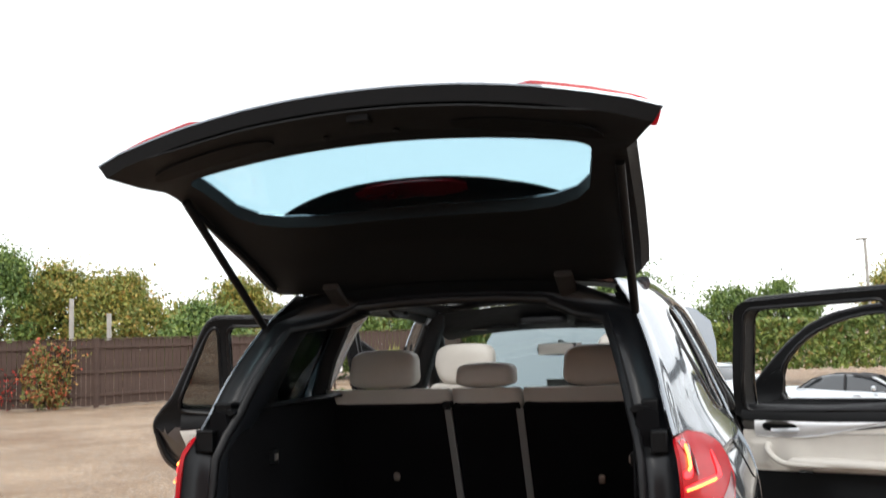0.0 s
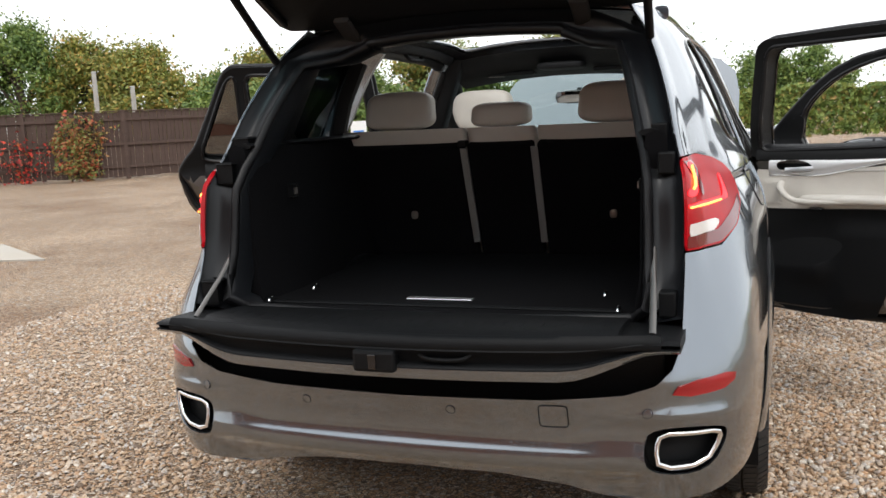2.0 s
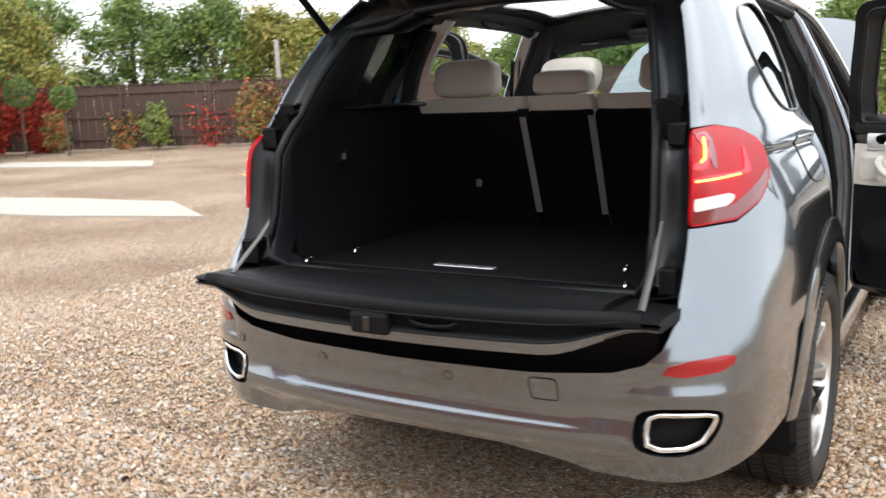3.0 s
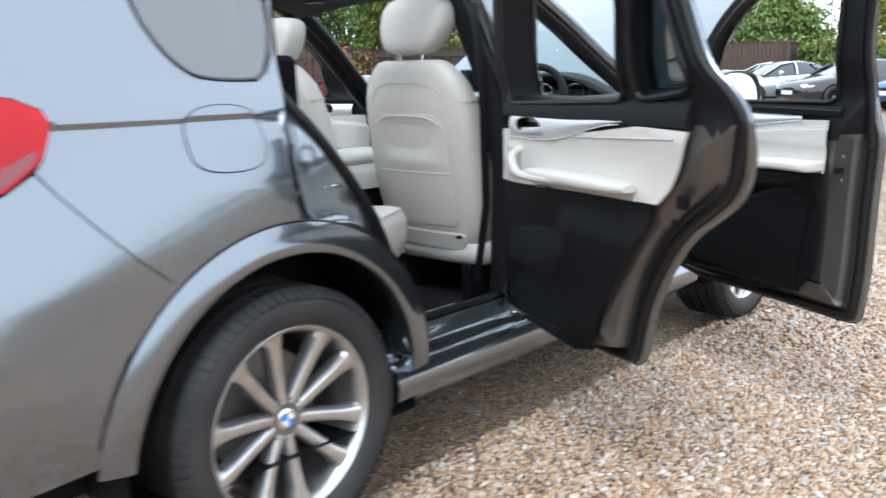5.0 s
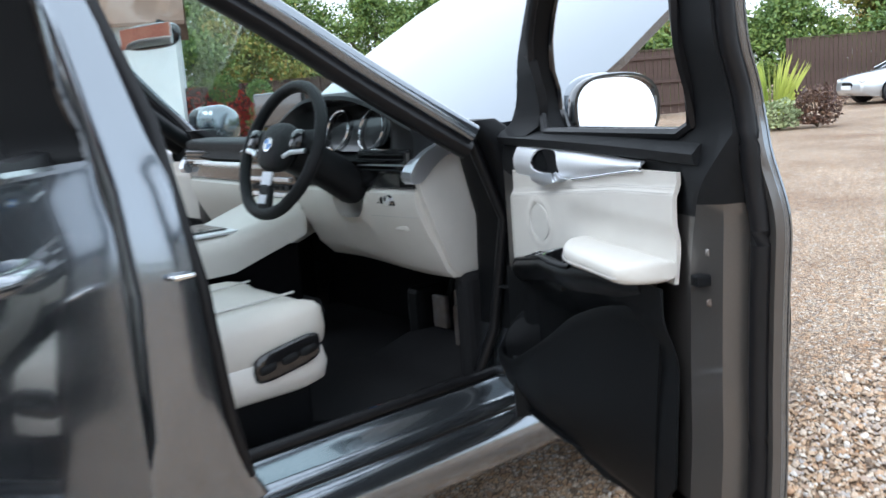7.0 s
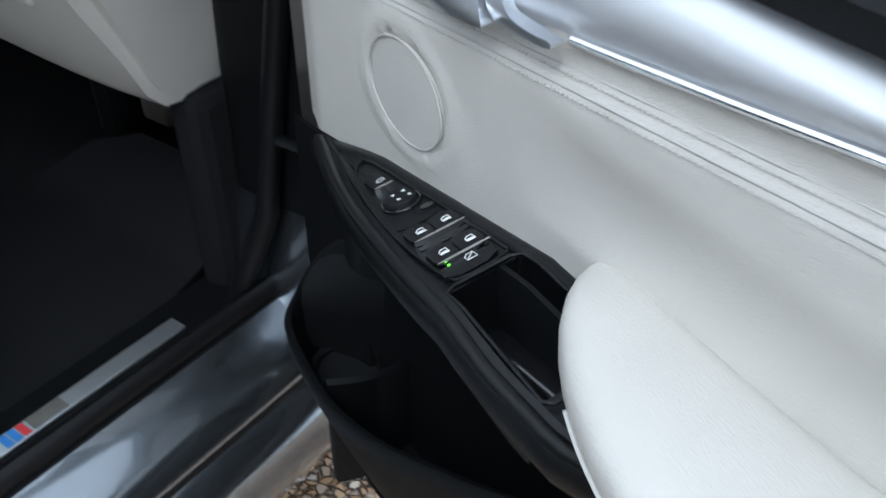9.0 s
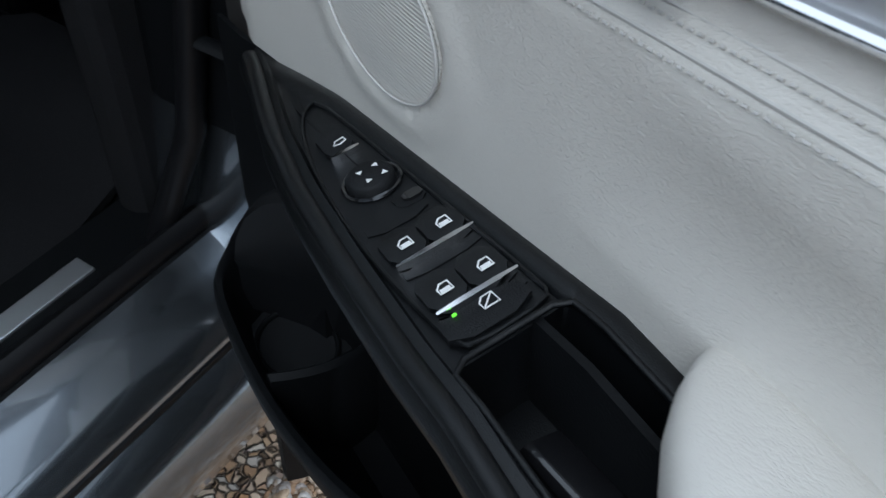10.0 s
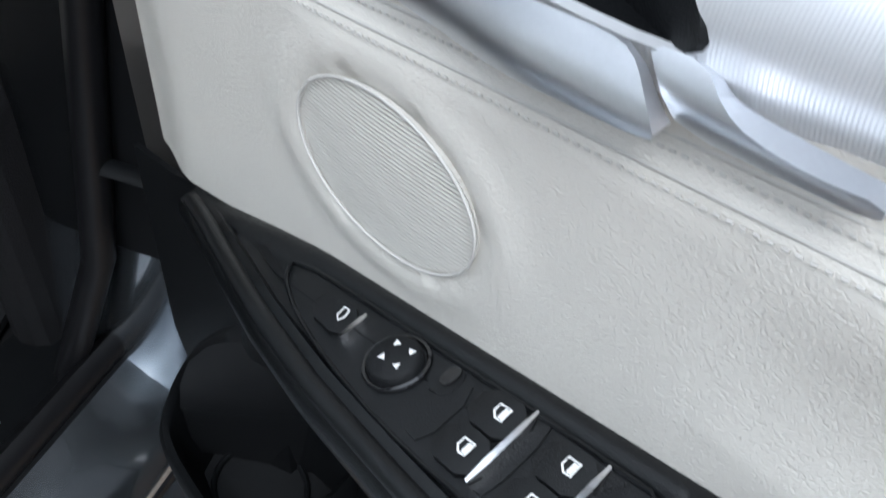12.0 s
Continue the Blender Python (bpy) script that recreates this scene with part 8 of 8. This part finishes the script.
def creeper(x, y, reach, height, material, seed, label, count=1500):
    """A climber spread flat over the fence, with its stems."""
    rng = np.random.default_rng(seed)
    ang = math.atan2(5.35, 9.2)
    t = thing("creeper", label, "climbing plant", m=Matrix.Translation((x, y, 0)) @ Matrix.Rotation(ang, 4, "Z"))
    arms = []
    for k in range(9):
        u, h = rng.uniform(-reach, reach), rng.uniform(0.5, 1.0) * height
        arm = spline([(rng.uniform(-0.1, 0.1), -0.12, -0.02), (u * 0.4, -0.14, h * 0.45), (u, -0.13, h)], 8)
        arms.append(arm)
        part("stem", tube(arm, 0.010, 0.010, M_BARK, 5, up=(0, 1, 0)), t)
    pts = np.array([tuple(arm[int(rng.uniform(0.15, 0.999) * len(arm))]) for arm in [arms[int(rng.integers(0, 9))] for _ in range(count)]])
    pts += rng.normal(0, 1, pts.shape) * np.array([[0.16, 0.07, 0.15]])
    pts[:, 1] = np.minimum(pts[:, 1], -0.09)
    pts[:, 2] = np.abs(pts[:, 2])
    part("foliage", leaves("foliage", pts, 0.055, material, rng), t)


def along_fence(x):
    return (x, 12.35 + (x + 25.2) * 5.35 / 9.2)


creeper(*along_fence(-22.6), 1.5, 1.75, M_LEAF_RED, 2, "bright red creeper climbing the brown fence", 2600)
creeper(*along_fence(-24.0), 0.9, 1.9, M_LEAF_RED, 9, "red creeper beside the house", 1400)
creeper(*along_fence(-20.6), 0.5, 1.3, M_LEAF_MIX, 3, "small green and red creeper on the fence", 500)
creeper(*along_fence(-18.4), 0.8, 1.2, M_LEAF_RED, 4, "sparse dark red creeper on the fence", 260)
creeper(*along_fence(-16.9), 0.5, 1.85, M_LEAF_MIX, 5, "red and green climber on the fence", 900)
for x, h, w, s, lab in ((-17.2, 1.75, 0.42, 3, "tall shrub of red and green leaves by the fence"), (-19.6, 1.3, 0.42, 5, "green shrub tinged with red by the fence"), (-22.2, 1.2, 0.4, 7, "green and red shrub by the fence")):
    fx, fy = along_fence(x)
    shrub(fx + 0.25, fy - 0.45, h, w, M_LEAF_MIX if s != 5 else M_LEAF_HEDGE, s, lab, 1300, 0.055)

# trees behind the fences
for x, y, h, w, warm, seed in ((-33, 26, 7.2, 3.0, 0, 1), (-29, 27.5, 7.0, 2.7, 0, 2), (-27.2, 29.5, 6.4, 2.2, 1, 3), (-23.6, 29.0, 5.6, 2.2, 1, 4), (-21.5, 31, 4.2, 2.0, 1, 5), (-38, 24, 7.5, 3.2, 0, 6), (-36.5, 17.5, 7.5, 3.2, 0, 7), (-33.5, 20, 6.8, 2.8, 1, 8),
                              (-18.6, 27.5, 3.9, 1.8, 0, 9), (-20.5, 34, 5.4, 2.4, 1, 10), (-16.0, 33, 4.6, 2.2, 0, 11), (-13.5, 36.5, 5.4, 2.6, 1, 12), (-11.0, 33.5, 4.4, 2.2, 0, 13), (-7.5, 38, 5.6, 2.7, 1, 14), (-3.2, 39, 5.2, 2.5, 0, 15), (-40, 14, 8.0, 3.4, 1, 21), (-32.5, 15.5, 6.5, 2.6, 0, 22)):
    tree(x, y, h - 0.85, w, M_LEAF_WARM if warm else M_LEAF, seed, "broad tree turning yellow beyond the fence" if warm else "broad green tree beyond the fence", 26000, 0.085, 80, 0.12)
for x, y, h, w, warm, seed in ((1.2, 43, 3.7, 2.2, 0, 16), (3.4, 44, 3.9, 2.0, 0, 17), (9.5, 46, 4.4, 2.6, 1, 18), (12.0, 45, 4.6, 2.4, 1, 19)):
    tree(x, y, h, w, M_LEAF_WARM if warm else M_LEAF, seed, "tree beyond the clipped hedge", 14000, 0.085, 54, 0.12)


def hedge(x0, y0, x1, y1, height, depth, count, seed):
    rng = np.random.default_rng(seed)
    L = math.hypot(x1 - x0, y1 - y0)
    u, v, w = rng.uniform(0, L, count), rng.uniform(-1, 1, count), rng.uniform(0, 1, count)
    face = rng.integers(0, 3, count)
    v = np.where(face == 0, -1 + rng.exponential(0.12, count), v)
    w = np.where(face == 1, 1 - rng.exponential(0.05, count), w)
    bulge = 1 + 0.06 * np.sin(u * 1.7) + 0.04 * np.sin(u * 4.1 + w * 5)
    p = np.stack([u, v * depth / 2 * bulge, np.abs(w * height * bulge)], 1)
    t = tagged(part("hedge", leaves("hedge", p, 0.10, M_LEAF_HEDGE, rng), m=Matrix.Translation((x0, y0, 0)) @ Matrix.Rotation(math.atan2(y1 - y0, x1 - x0), 4, "Z")), "clipped green hedge with yellowing leaves behind the parked cars", kind="stuff")


hedge(-8.8, 30.0, 16.0, 37.0, 1.8, 1.4, 42000, 4)

# poles and the lamp post
def pole(x, y, height, label):
    t = thing("pole", label, "pole", "poles beyond the fence", Matrix.Translation((x, y, 0)))
    part("shaft", tube([(0, 0, -0.1), (0, 0, height * 0.5), (0, 0, height)], 0.09, 0.09, M_POST, 10, up=(1, 0, 0), taper=lambda f: 1 - 0.15 * f), t)
    part("cap", moved(lathe([(0, 0.03), (0.06, 0.025), (0.085, 0.0), (0, 0.0)], M_POST, 12), Matrix.Translation((0, 0, height)) @ Matrix.Rotation(radians(-90), 4, "Y")), t)


M_POST = mat("grey_post", (0.42, 0.40, 0.37), 0.8, vary=0.15, scale=8, second=(0.3, 0.28, 0.25), second_scale=2)
pole(-19.3, 20.6, 3.25, "pale concrete pole behind the fence")
pole(-18.4, 21.3, 2.75, "shorter grey pole behind the fence")
lp = thing("lamp_post", "slim grey lamp post with a flat lantern above the hedge", "lamp post", m=Matrix.Translation((6.9, 39.5, 0)))
part("shaft", tube([(0, 0, -0.1), (0, 0, 3), (0, 0, 5.3)], 0.06, 0.06, M_POST, 10, up=(1, 0, 0)), lp)
part("lantern", moved(pillow((0.50, 0.22, 0.09), M_POST, (3, 3), 18, 8), Matrix.Translation((-0.12, 0, 5.35))), lp)

# pale slabs let into the gravel
def slab(points, label):
    me = sheet(points, lambda x, y: (x, y, 0.018 + 0.002 * math.sin(3 * x)), M_SLAB, 0.5, 0.04)
    tagged(part("concrete_slab", me), label, "slab", "slabs in the yard")


slab([(-6.5, 4.4), (-8.1, 5.4), (-10.5, 5.3), (-12.5, 4.9), (-12.0, 3.6), (-8.5, 3.9)], "pale worn concrete slab flush with the gravel")
slab([(-13.9, 10.1), (-15.3, 11.4), (-19.5, 10.6), (-19.0, 9.3)], "pale concrete slab near the fence")


# ---- parked cars ----
M_TYRE_FAR = M_RUBBER
M_CAR_GLASS = mat("dark_car_glass", (0.03, 0.035, 0.04), 0.06, vary=0.1, coat=1.0)


def parked_car(x, y, turn, paint, label, roof_mat=None, length=4.6, tall=1.42, hatch=False):
    """A closed car: lofted body, glazed cabin, roof, wheels, lamps and bumper grilles; its nose points along its own -y."""
    c = thing("parked_car", label, "car", "parked cars", Matrix.Translation((x, y, -dip(x, y))) @ Matrix.Rotation(radians(turn), 4, "Z"))
    h = length / 2
    tail = 0.96 if hatch else 0.98
    secs = [(-h, 0.62, 0.32, 0.60), (-h + 0.10, 0.76, 0.24, 0.70), (-h + 0.45, 0.86, 0.20, 0.78), (-h + 1.2, 0.89, 0.19, 0.90), (-0.2, 0.89, 0.18, 0.94), (h - 1.2, 0.89, 0.20, tail), (h - 0.4, 0.85, 0.22, tail + (0.02 if hatch else -0.02)), (h - 0.08, 0.76, 0.28, tail - 0.06), (h, 0.66, 0.36, tail - 0.18)]
    rings = []
    for yy, w, lo, hi in secs:
        rings.append([Vector((u, yy, z)) for u, z in ((-w * 0.9, lo), (-w, lerp(lo, hi, 0.25)), (-w * 1.01, lerp(lo, hi, 0.6)), (-w * 0.95, lerp(lo, hi, 0.88)), (-w * 0.8, hi), (0, hi + 0.035), (w * 0.8, hi), (w * 0.95, lerp(lo, hi, 0.88)), (w * 1.01, lerp(lo, hi, 0.6)), (w, lerp(lo, hi, 0.25)), (w * 0.9, lo))])
    body = part("body", loft(rings, paint), c)
    rear = h - (0.25 if hatch else 0.75)
    cab = [(-h + 1.15, 0.74, 0.92), (-h + 1.75, 0.66, tall - 0.10), (-h + 2.2, 0.60, tall - 0.03), (0.5, 0.60, tall - 0.02), (rear - 0.55, 0.60, tall - 0.10), (rear, 0.70, 0.96)]
    rings = [[Vector((u, yy, z)) for u, z in ((-0.80, 0.88), (-lerp(0.80, w, 0.9), lerp(0.92, z1, 0.85)), (-w * 0.9, z1), (w * 0.9, z1), (lerp(0.80, w, 0.9), lerp(0.92, z1, 0.85)), (0.80, 0.88))] for yy, w, z1 in cab]
    part("glazing", loft(rings, M_CAR_GLASS), c, "dark reflecting windows")
    part("roof", loft([[Vector((u, yy, z)) for u, z in ((-w * 0.96, z1 - 0.035), (-w * 0.85, z1 + 0.006), (0, z1 + 0.025), (w * 0.85, z1 + 0.006), (w * 0.96, z1 - 0.035), (0, z1 - 0.02))] for yy, w, z1 in cab[1:5]], roof_mat or paint), c)
    for s in (1, -1):
        for path in ([(0.79, -h + 1.15, 0.93), (0.66, -h + 1.75, tall - 0.10), (0.60, -h + 2.2, tall - 0.03)], [(0.80, 0.15, 0.93), (0.70, 0.15, tall - 0.14), (0.60, 0.15, tall - 0.03)], [(0.80, rear - 0.05, 0.95), (0.66, rear - 0.50, tall - 0.13), (0.60, rear - 0.7, tall - 0.07)]):
            part("pillar", tube([(s * (a + 0.006), b, z) for a, b, z in path], 0.032, 0.02, roof_mat or paint, 6), c)
        part("sill_line", tube([(s * 0.885, -h + 1.2, 0.27), (s * 0.905, 0, 0.26), (s * 0.885, h - 1.2, 0.28)], 0.02, 0.03, M_BLACK, 6), c)
        part("door_mirror", moved(pillow((0.17, 0.12, 0.13), paint, (3, 3), 14, 8), Matrix.Translation((s * 0.95, -h + 1.62, 0.98))), c)
        part("headlamp", moved(pillow((0.30, 0.20, 0.13), M_LENS_CLEAR, (3, 3), 16, 8), Matrix.Translation((s * 0.60, -h + 0.13, 0.62))), c)
        part("tail_lamp", moved(pillow((0.26, 0.14, 0.16), M_LENS_RED, (3, 3), 14, 8), Matrix.Translation((s * 0.62, h - 0.09, 0.80))), c)
        part("door_handle", block(s * 0.885, -0.25, 0.78, s * 0.915, -0.08, 0.80, paint, 0.004, 1), c)
        for yy in (-h + 0.85, h - 0.85):
            part("wheel_well", moved(lathe([(0.0, 0.0), (0.345, 0.0), (0.355, -0.02), (0.0, -0.02)], M_BLACK, 24), Matrix.Translation((s * 0.895, yy, 0.33)) @ Matrix.Rotation(0 if s > 0 else math.pi, 4, "Z")), c)
            wheel = part("wheel", moved(lathe([(0.20, 0.02), (0.24, 0.03), (0.30, 0.03), (0.318, 0.01), (0.32, -0.15), (0.20, -0.15)], M_TYRE_FAR, 28, closed=True), Matrix.Rotation(0 if s > 0 else math.pi, 4, "Z")), c, m=Matrix.Translation((s * 0.885, yy, 0.32)))
            part("rim", moved(lathe([(0.0, 0.02), (0.05, 0.02), (0.06, 0.005), (0.185, 0.0), (0.20, 0.018), (0.205, 0.0), (0.0, -0.02)], M_ALLOY, 24), Matrix.Rotation(0 if s > 0 else math.pi, 4, "Z")), wheel)
            for k in range(5):
                t = 2 * math.pi * k / 5
                part("spoke_gap", block(s * 0.004 - 0.004, 0.075, -0.04, s * 0.004 + 0.004, 0.17, 0.04, M_BLACK, 0.0), wheel, m=Matrix.Rotation(t, 4, "X"))
    part("grille", moved(pillow((0.62, 0.10, 0.16), M_BLACK, (4, 3), 20, 8), Matrix.Translation((0, -h + 0.02, 0.52))), c)
    part("number_plate", block(-0.26, -h - 0.045, 0.40, 0.26, -h - 0.02, 0.51, M_WHITE, 0.003, 1), c)
    part("lower_grille", moved(pillow((1.1, 0.12, 0.10), M_BLACK, (4, 3), 20, 8), Matrix.Translation((0, -h + 0.08, 0.33))), c)
    return c


P_SILVER = mat("pale_silver_paint", (0.62, 0.66, 0.70), 0.3, 0.6, vary=0.03, coat=1.0)
P_BLACK = mat("black_paint", (0.012, 0.012, 0.014), 0.2, 0.0, vary=0.1, coat=1.0)
P_BLUE = mat("blue_paint", (0.03, 0.11, 0.36), 0.25, 0.3, vary=0.06, coat=1.0)
P_CLOTH = mat("black_cloth_hood", (0.02, 0.02, 0.022), 0.9, vary=0.3, scale=90)
parked_car(-8.0, 26.2, -38, P_SILVER, "silver saloon parked before the brown fence", length=4.2, tall=1.32)
parked_car(-5.6, 25.4, -38, P_BLACK, "black hatchback parked beside the silver saloon", length=3.9, tall=1.34, hatch=True)
parked_car(-3.0, 25.0, -38, P_BLUE, "blue hatchback parked beside the black one", length=3.9, tall=1.34, hatch=True)
parked_car(4.3, 24.6, 70, P_SILVER, "silver convertible with a raised black hood by the hedge", P_CLOTH, 4.5, 1.36)
parked_car(0.6, 26.2, 20, P_SILVER, "silver hatchback parked by the hedge", None, 4.3, 1.42, True)
parked_car(8.2, 25.6, 76, P_SILVER, "silver car parked at the end of the row", None, 4.5)

# ---- the planted corner ----
def strappy_plant(x, y, height, spread, count, seed):
    rng = np.random.default_rng(seed)
    t = thing("strappy_plant", "tall clump of yellow-green sword-shaped leaves", "plant", m=Matrix.Translation((x, y, 0)))
    for k in range(count):
        a, r = rng.uniform(0, 2 * math.pi), spread * math.sqrt(rng.uniform(0.02, 1))
        h = height * rng.uniform(0.6, 1.0) * (1 - 0.25 * (r / spread) ** 2)
        bx, by = 0.35 * r * math.cos(a), 0.35 * r * math.sin(a)
        path = spline([(bx, by, -0.02), (lerp(bx, r * math.cos(a), 0.35), lerp(by, r * math.sin(a), 0.35), h * 0.55), (r * math.cos(a), r * math.sin(a), h)], 5)
        part("leaf", tube(path, 0.032, 0.004, M_LEAF_LIME, 5, up=(math.cos(a + 1.5), math.sin(a + 1.5), 0.2), taper=lambda f: 1.02 - f ** 2.2), t)


strappy_plant(-7.2, 17.2, 1.62, 0.80, 90, 6)
shrub(-7.8, 16.3, 0.42, 0.38, M_LEAF_GREY, 12, "low pale grey-green mound at the bed's edge", 900, 0.04)
shrub(-6.6, 16.4, 0.55, 0.42, M_LEAF_GREY, 13, "low grey-green shrub at the bed's edge", 1100, 0.04)
shrub(-6.1, 16.9, 0.75, 0.45, M_LEAF_PURPLE, 14, "small purple-brown shrub beside the tall clump", 1000, 0.045)
shrub(-8.2, 16.9, 0.40, 0.35, M_LEAF_HEDGE, 15, "small bright green plant at the bed's edge", 700, 0.04)
sign = thing("sign", "small white sign board on a post behind the plants", "sign", m=Matrix.Translation((-9.6, 19.6, 0)) @ Matrix.Rotation(radians(24), 4, "Z"))
part("board", block(-0.22, -0.015, 0.75, 0.22, 0.015, 1.32, M_WHITE, 0.004), sign)
part("post", block(-0.03, 0.016, -0.1, 0.03, 0.06, 1.25, M_BOARD, 0.004), sign)
part("printed_bar", block(-0.15, -0.018, 1.0, 0.15, -0.0155, 1.06, M_BLUE, 0), sign)
part("printed_bar", block(-0.10, -0.018, 0.88, 0.10, -0.0155, 0.92, M_STEEL, 0), sign)

# ---- the weatherboarded house at the end of the fence ----
M_WEATHER = mat("white_weatherboard", (0.74, 0.76, 0.78), 0.6, vary=0.05, scale=20, second=(0.66, 0.67, 0.68), second_scale=1.5)
M_TILE = mat("brown_roof_tiles", (0.20, 0.12, 0.085), 0.85, vary=0.25, scale=12, bump=0.5, bump_scale=30)
house = thing("house", "white weatherboarded house at the end of the fence", "house", m=Matrix.Translation((-24.9, 12.7, 0)) @ Matrix.Rotation(radians(-115), 4, "Z"))
part("wall", block(0, 0.03, 0, 7.5, 5.0, 3.6, M_WEATHER, 0.01, 1), house)
board = block(0, -0.03, 0.0, 7.5, 0.028, 0.17, M_WEATHER, 0.006, 1)
for k in range(22):
    part("weatherboard", board, house, m=Matrix.Translation((0, 0.0, 0.02 + 0.162 * k)) @ Matrix.Rotation(radians(7), 4, "X"))
part("corner_board", block(-0.06, -0.06, 0, 0.06, 0.06, 3.62, M_WEATHER, 0.006, 1), house)
part("roof", loft([[Vector((x, -0.35, 3.55)), Vector((x, 2.5, 5.3)), Vector((x, 5.35, 3.55)), Vector((x, 5.35, 3.45)), Vector((x, 2.5, 5.18)), Vector((x, -0.35, 3.45))] for x in (-0.3, 7.8)], M_TILE, smooth=False), house)
win = part("window", block(1.6, -0.06, 1.0, 2.9, 0.0, 2.2, M_WHITE, 0.01, 1), house)
for k in range(2):
    part("pane", block(1.68 + 0.62 * k, -0.068, 1.08, 2.20 + 0.62 * k, -0.062, 2.12, M_CAR_GLASS, 0.0), win)
for x, y, r, h in ((-21.6, 12.4, 0.42, 1.75), (-20.4, 12.9, 0.36, 1.6)):
    top = thing("topiary", "clipped green topiary ball on a bare stem", "topiary", "topiary balls by the house", Matrix.Translation((x, y, 0)))
    part("stem", tube([(0, 0, -0.05), (0.01, 0, h * 0.5), (0, 0, h)], 0.03, 0.03, M_BARK, 7, up=(1, 0, 0)), top)
    rg = np.random.default_rng(int(-x * 10))
    d = rg.normal(0, 1, (1800, 3))
    d /= np.linalg.norm(d, axis=1)[:, None]
    part("ball", leaves("ball", d * r * rg.uniform(0.75, 1.04, (1800, 1)) + np.array([[0, 0, h]]), 0.035, M_LEAF, rg), top)

# ---- behind the camera: an unseen brick house, added for reflections, and a hedge that close the yard ----
M_BRICK = mat("red_brick", (0.26, 0.10, 0.065), 0.85, vary=0.3, scale=14, second=(0.34, 0.17, 0.11), second_scale=2.0, bump=0.4, bump_scale=60)
brick_house = thing("house", "unseen red brick house with a tiled roof, added across the yard for reflections", "house", m=Matrix.Translation((-3.0, -11.5, 0)))
part("wall", block(-9, -7, 0, 9, 0, 4.6, M_BRICK, 0.01, 1), brick_house)
part("roof", loft([[Vector((x, 0.4, 4.5)), Vector((x, -3.5, 7.2)), Vector((x, -7.4, 4.5)), Vector((x, -7.4, 4.38)), Vector((x, -3.5, 7.06)), Vector((x, 0.4, 4.38))] for x in (-9.4, 9.4)], M_TILE, smooth=False), brick_house)
for x in (-6.5, -2.2, 2.2, 6.5):
    for z in (0.9, 3.0):
        win = part("window", block(x - 0.6, -0.02, z, x + 0.6, 0.05, z + 1.15, M_WHITE, 0.01, 1), brick_house)
        for k in (0, 1):
            part("pane", block(x - 0.53 + 0.55 * k, 0.051, z + 0.07, x - 0.02 + 0.55 * k, 0.058, z + 1.08, M_CAR_GLASS, 0.0), win)
hedge(27.0, -22.0, 25.0, 34.0, 1.8, 1.4, 16000, 8)
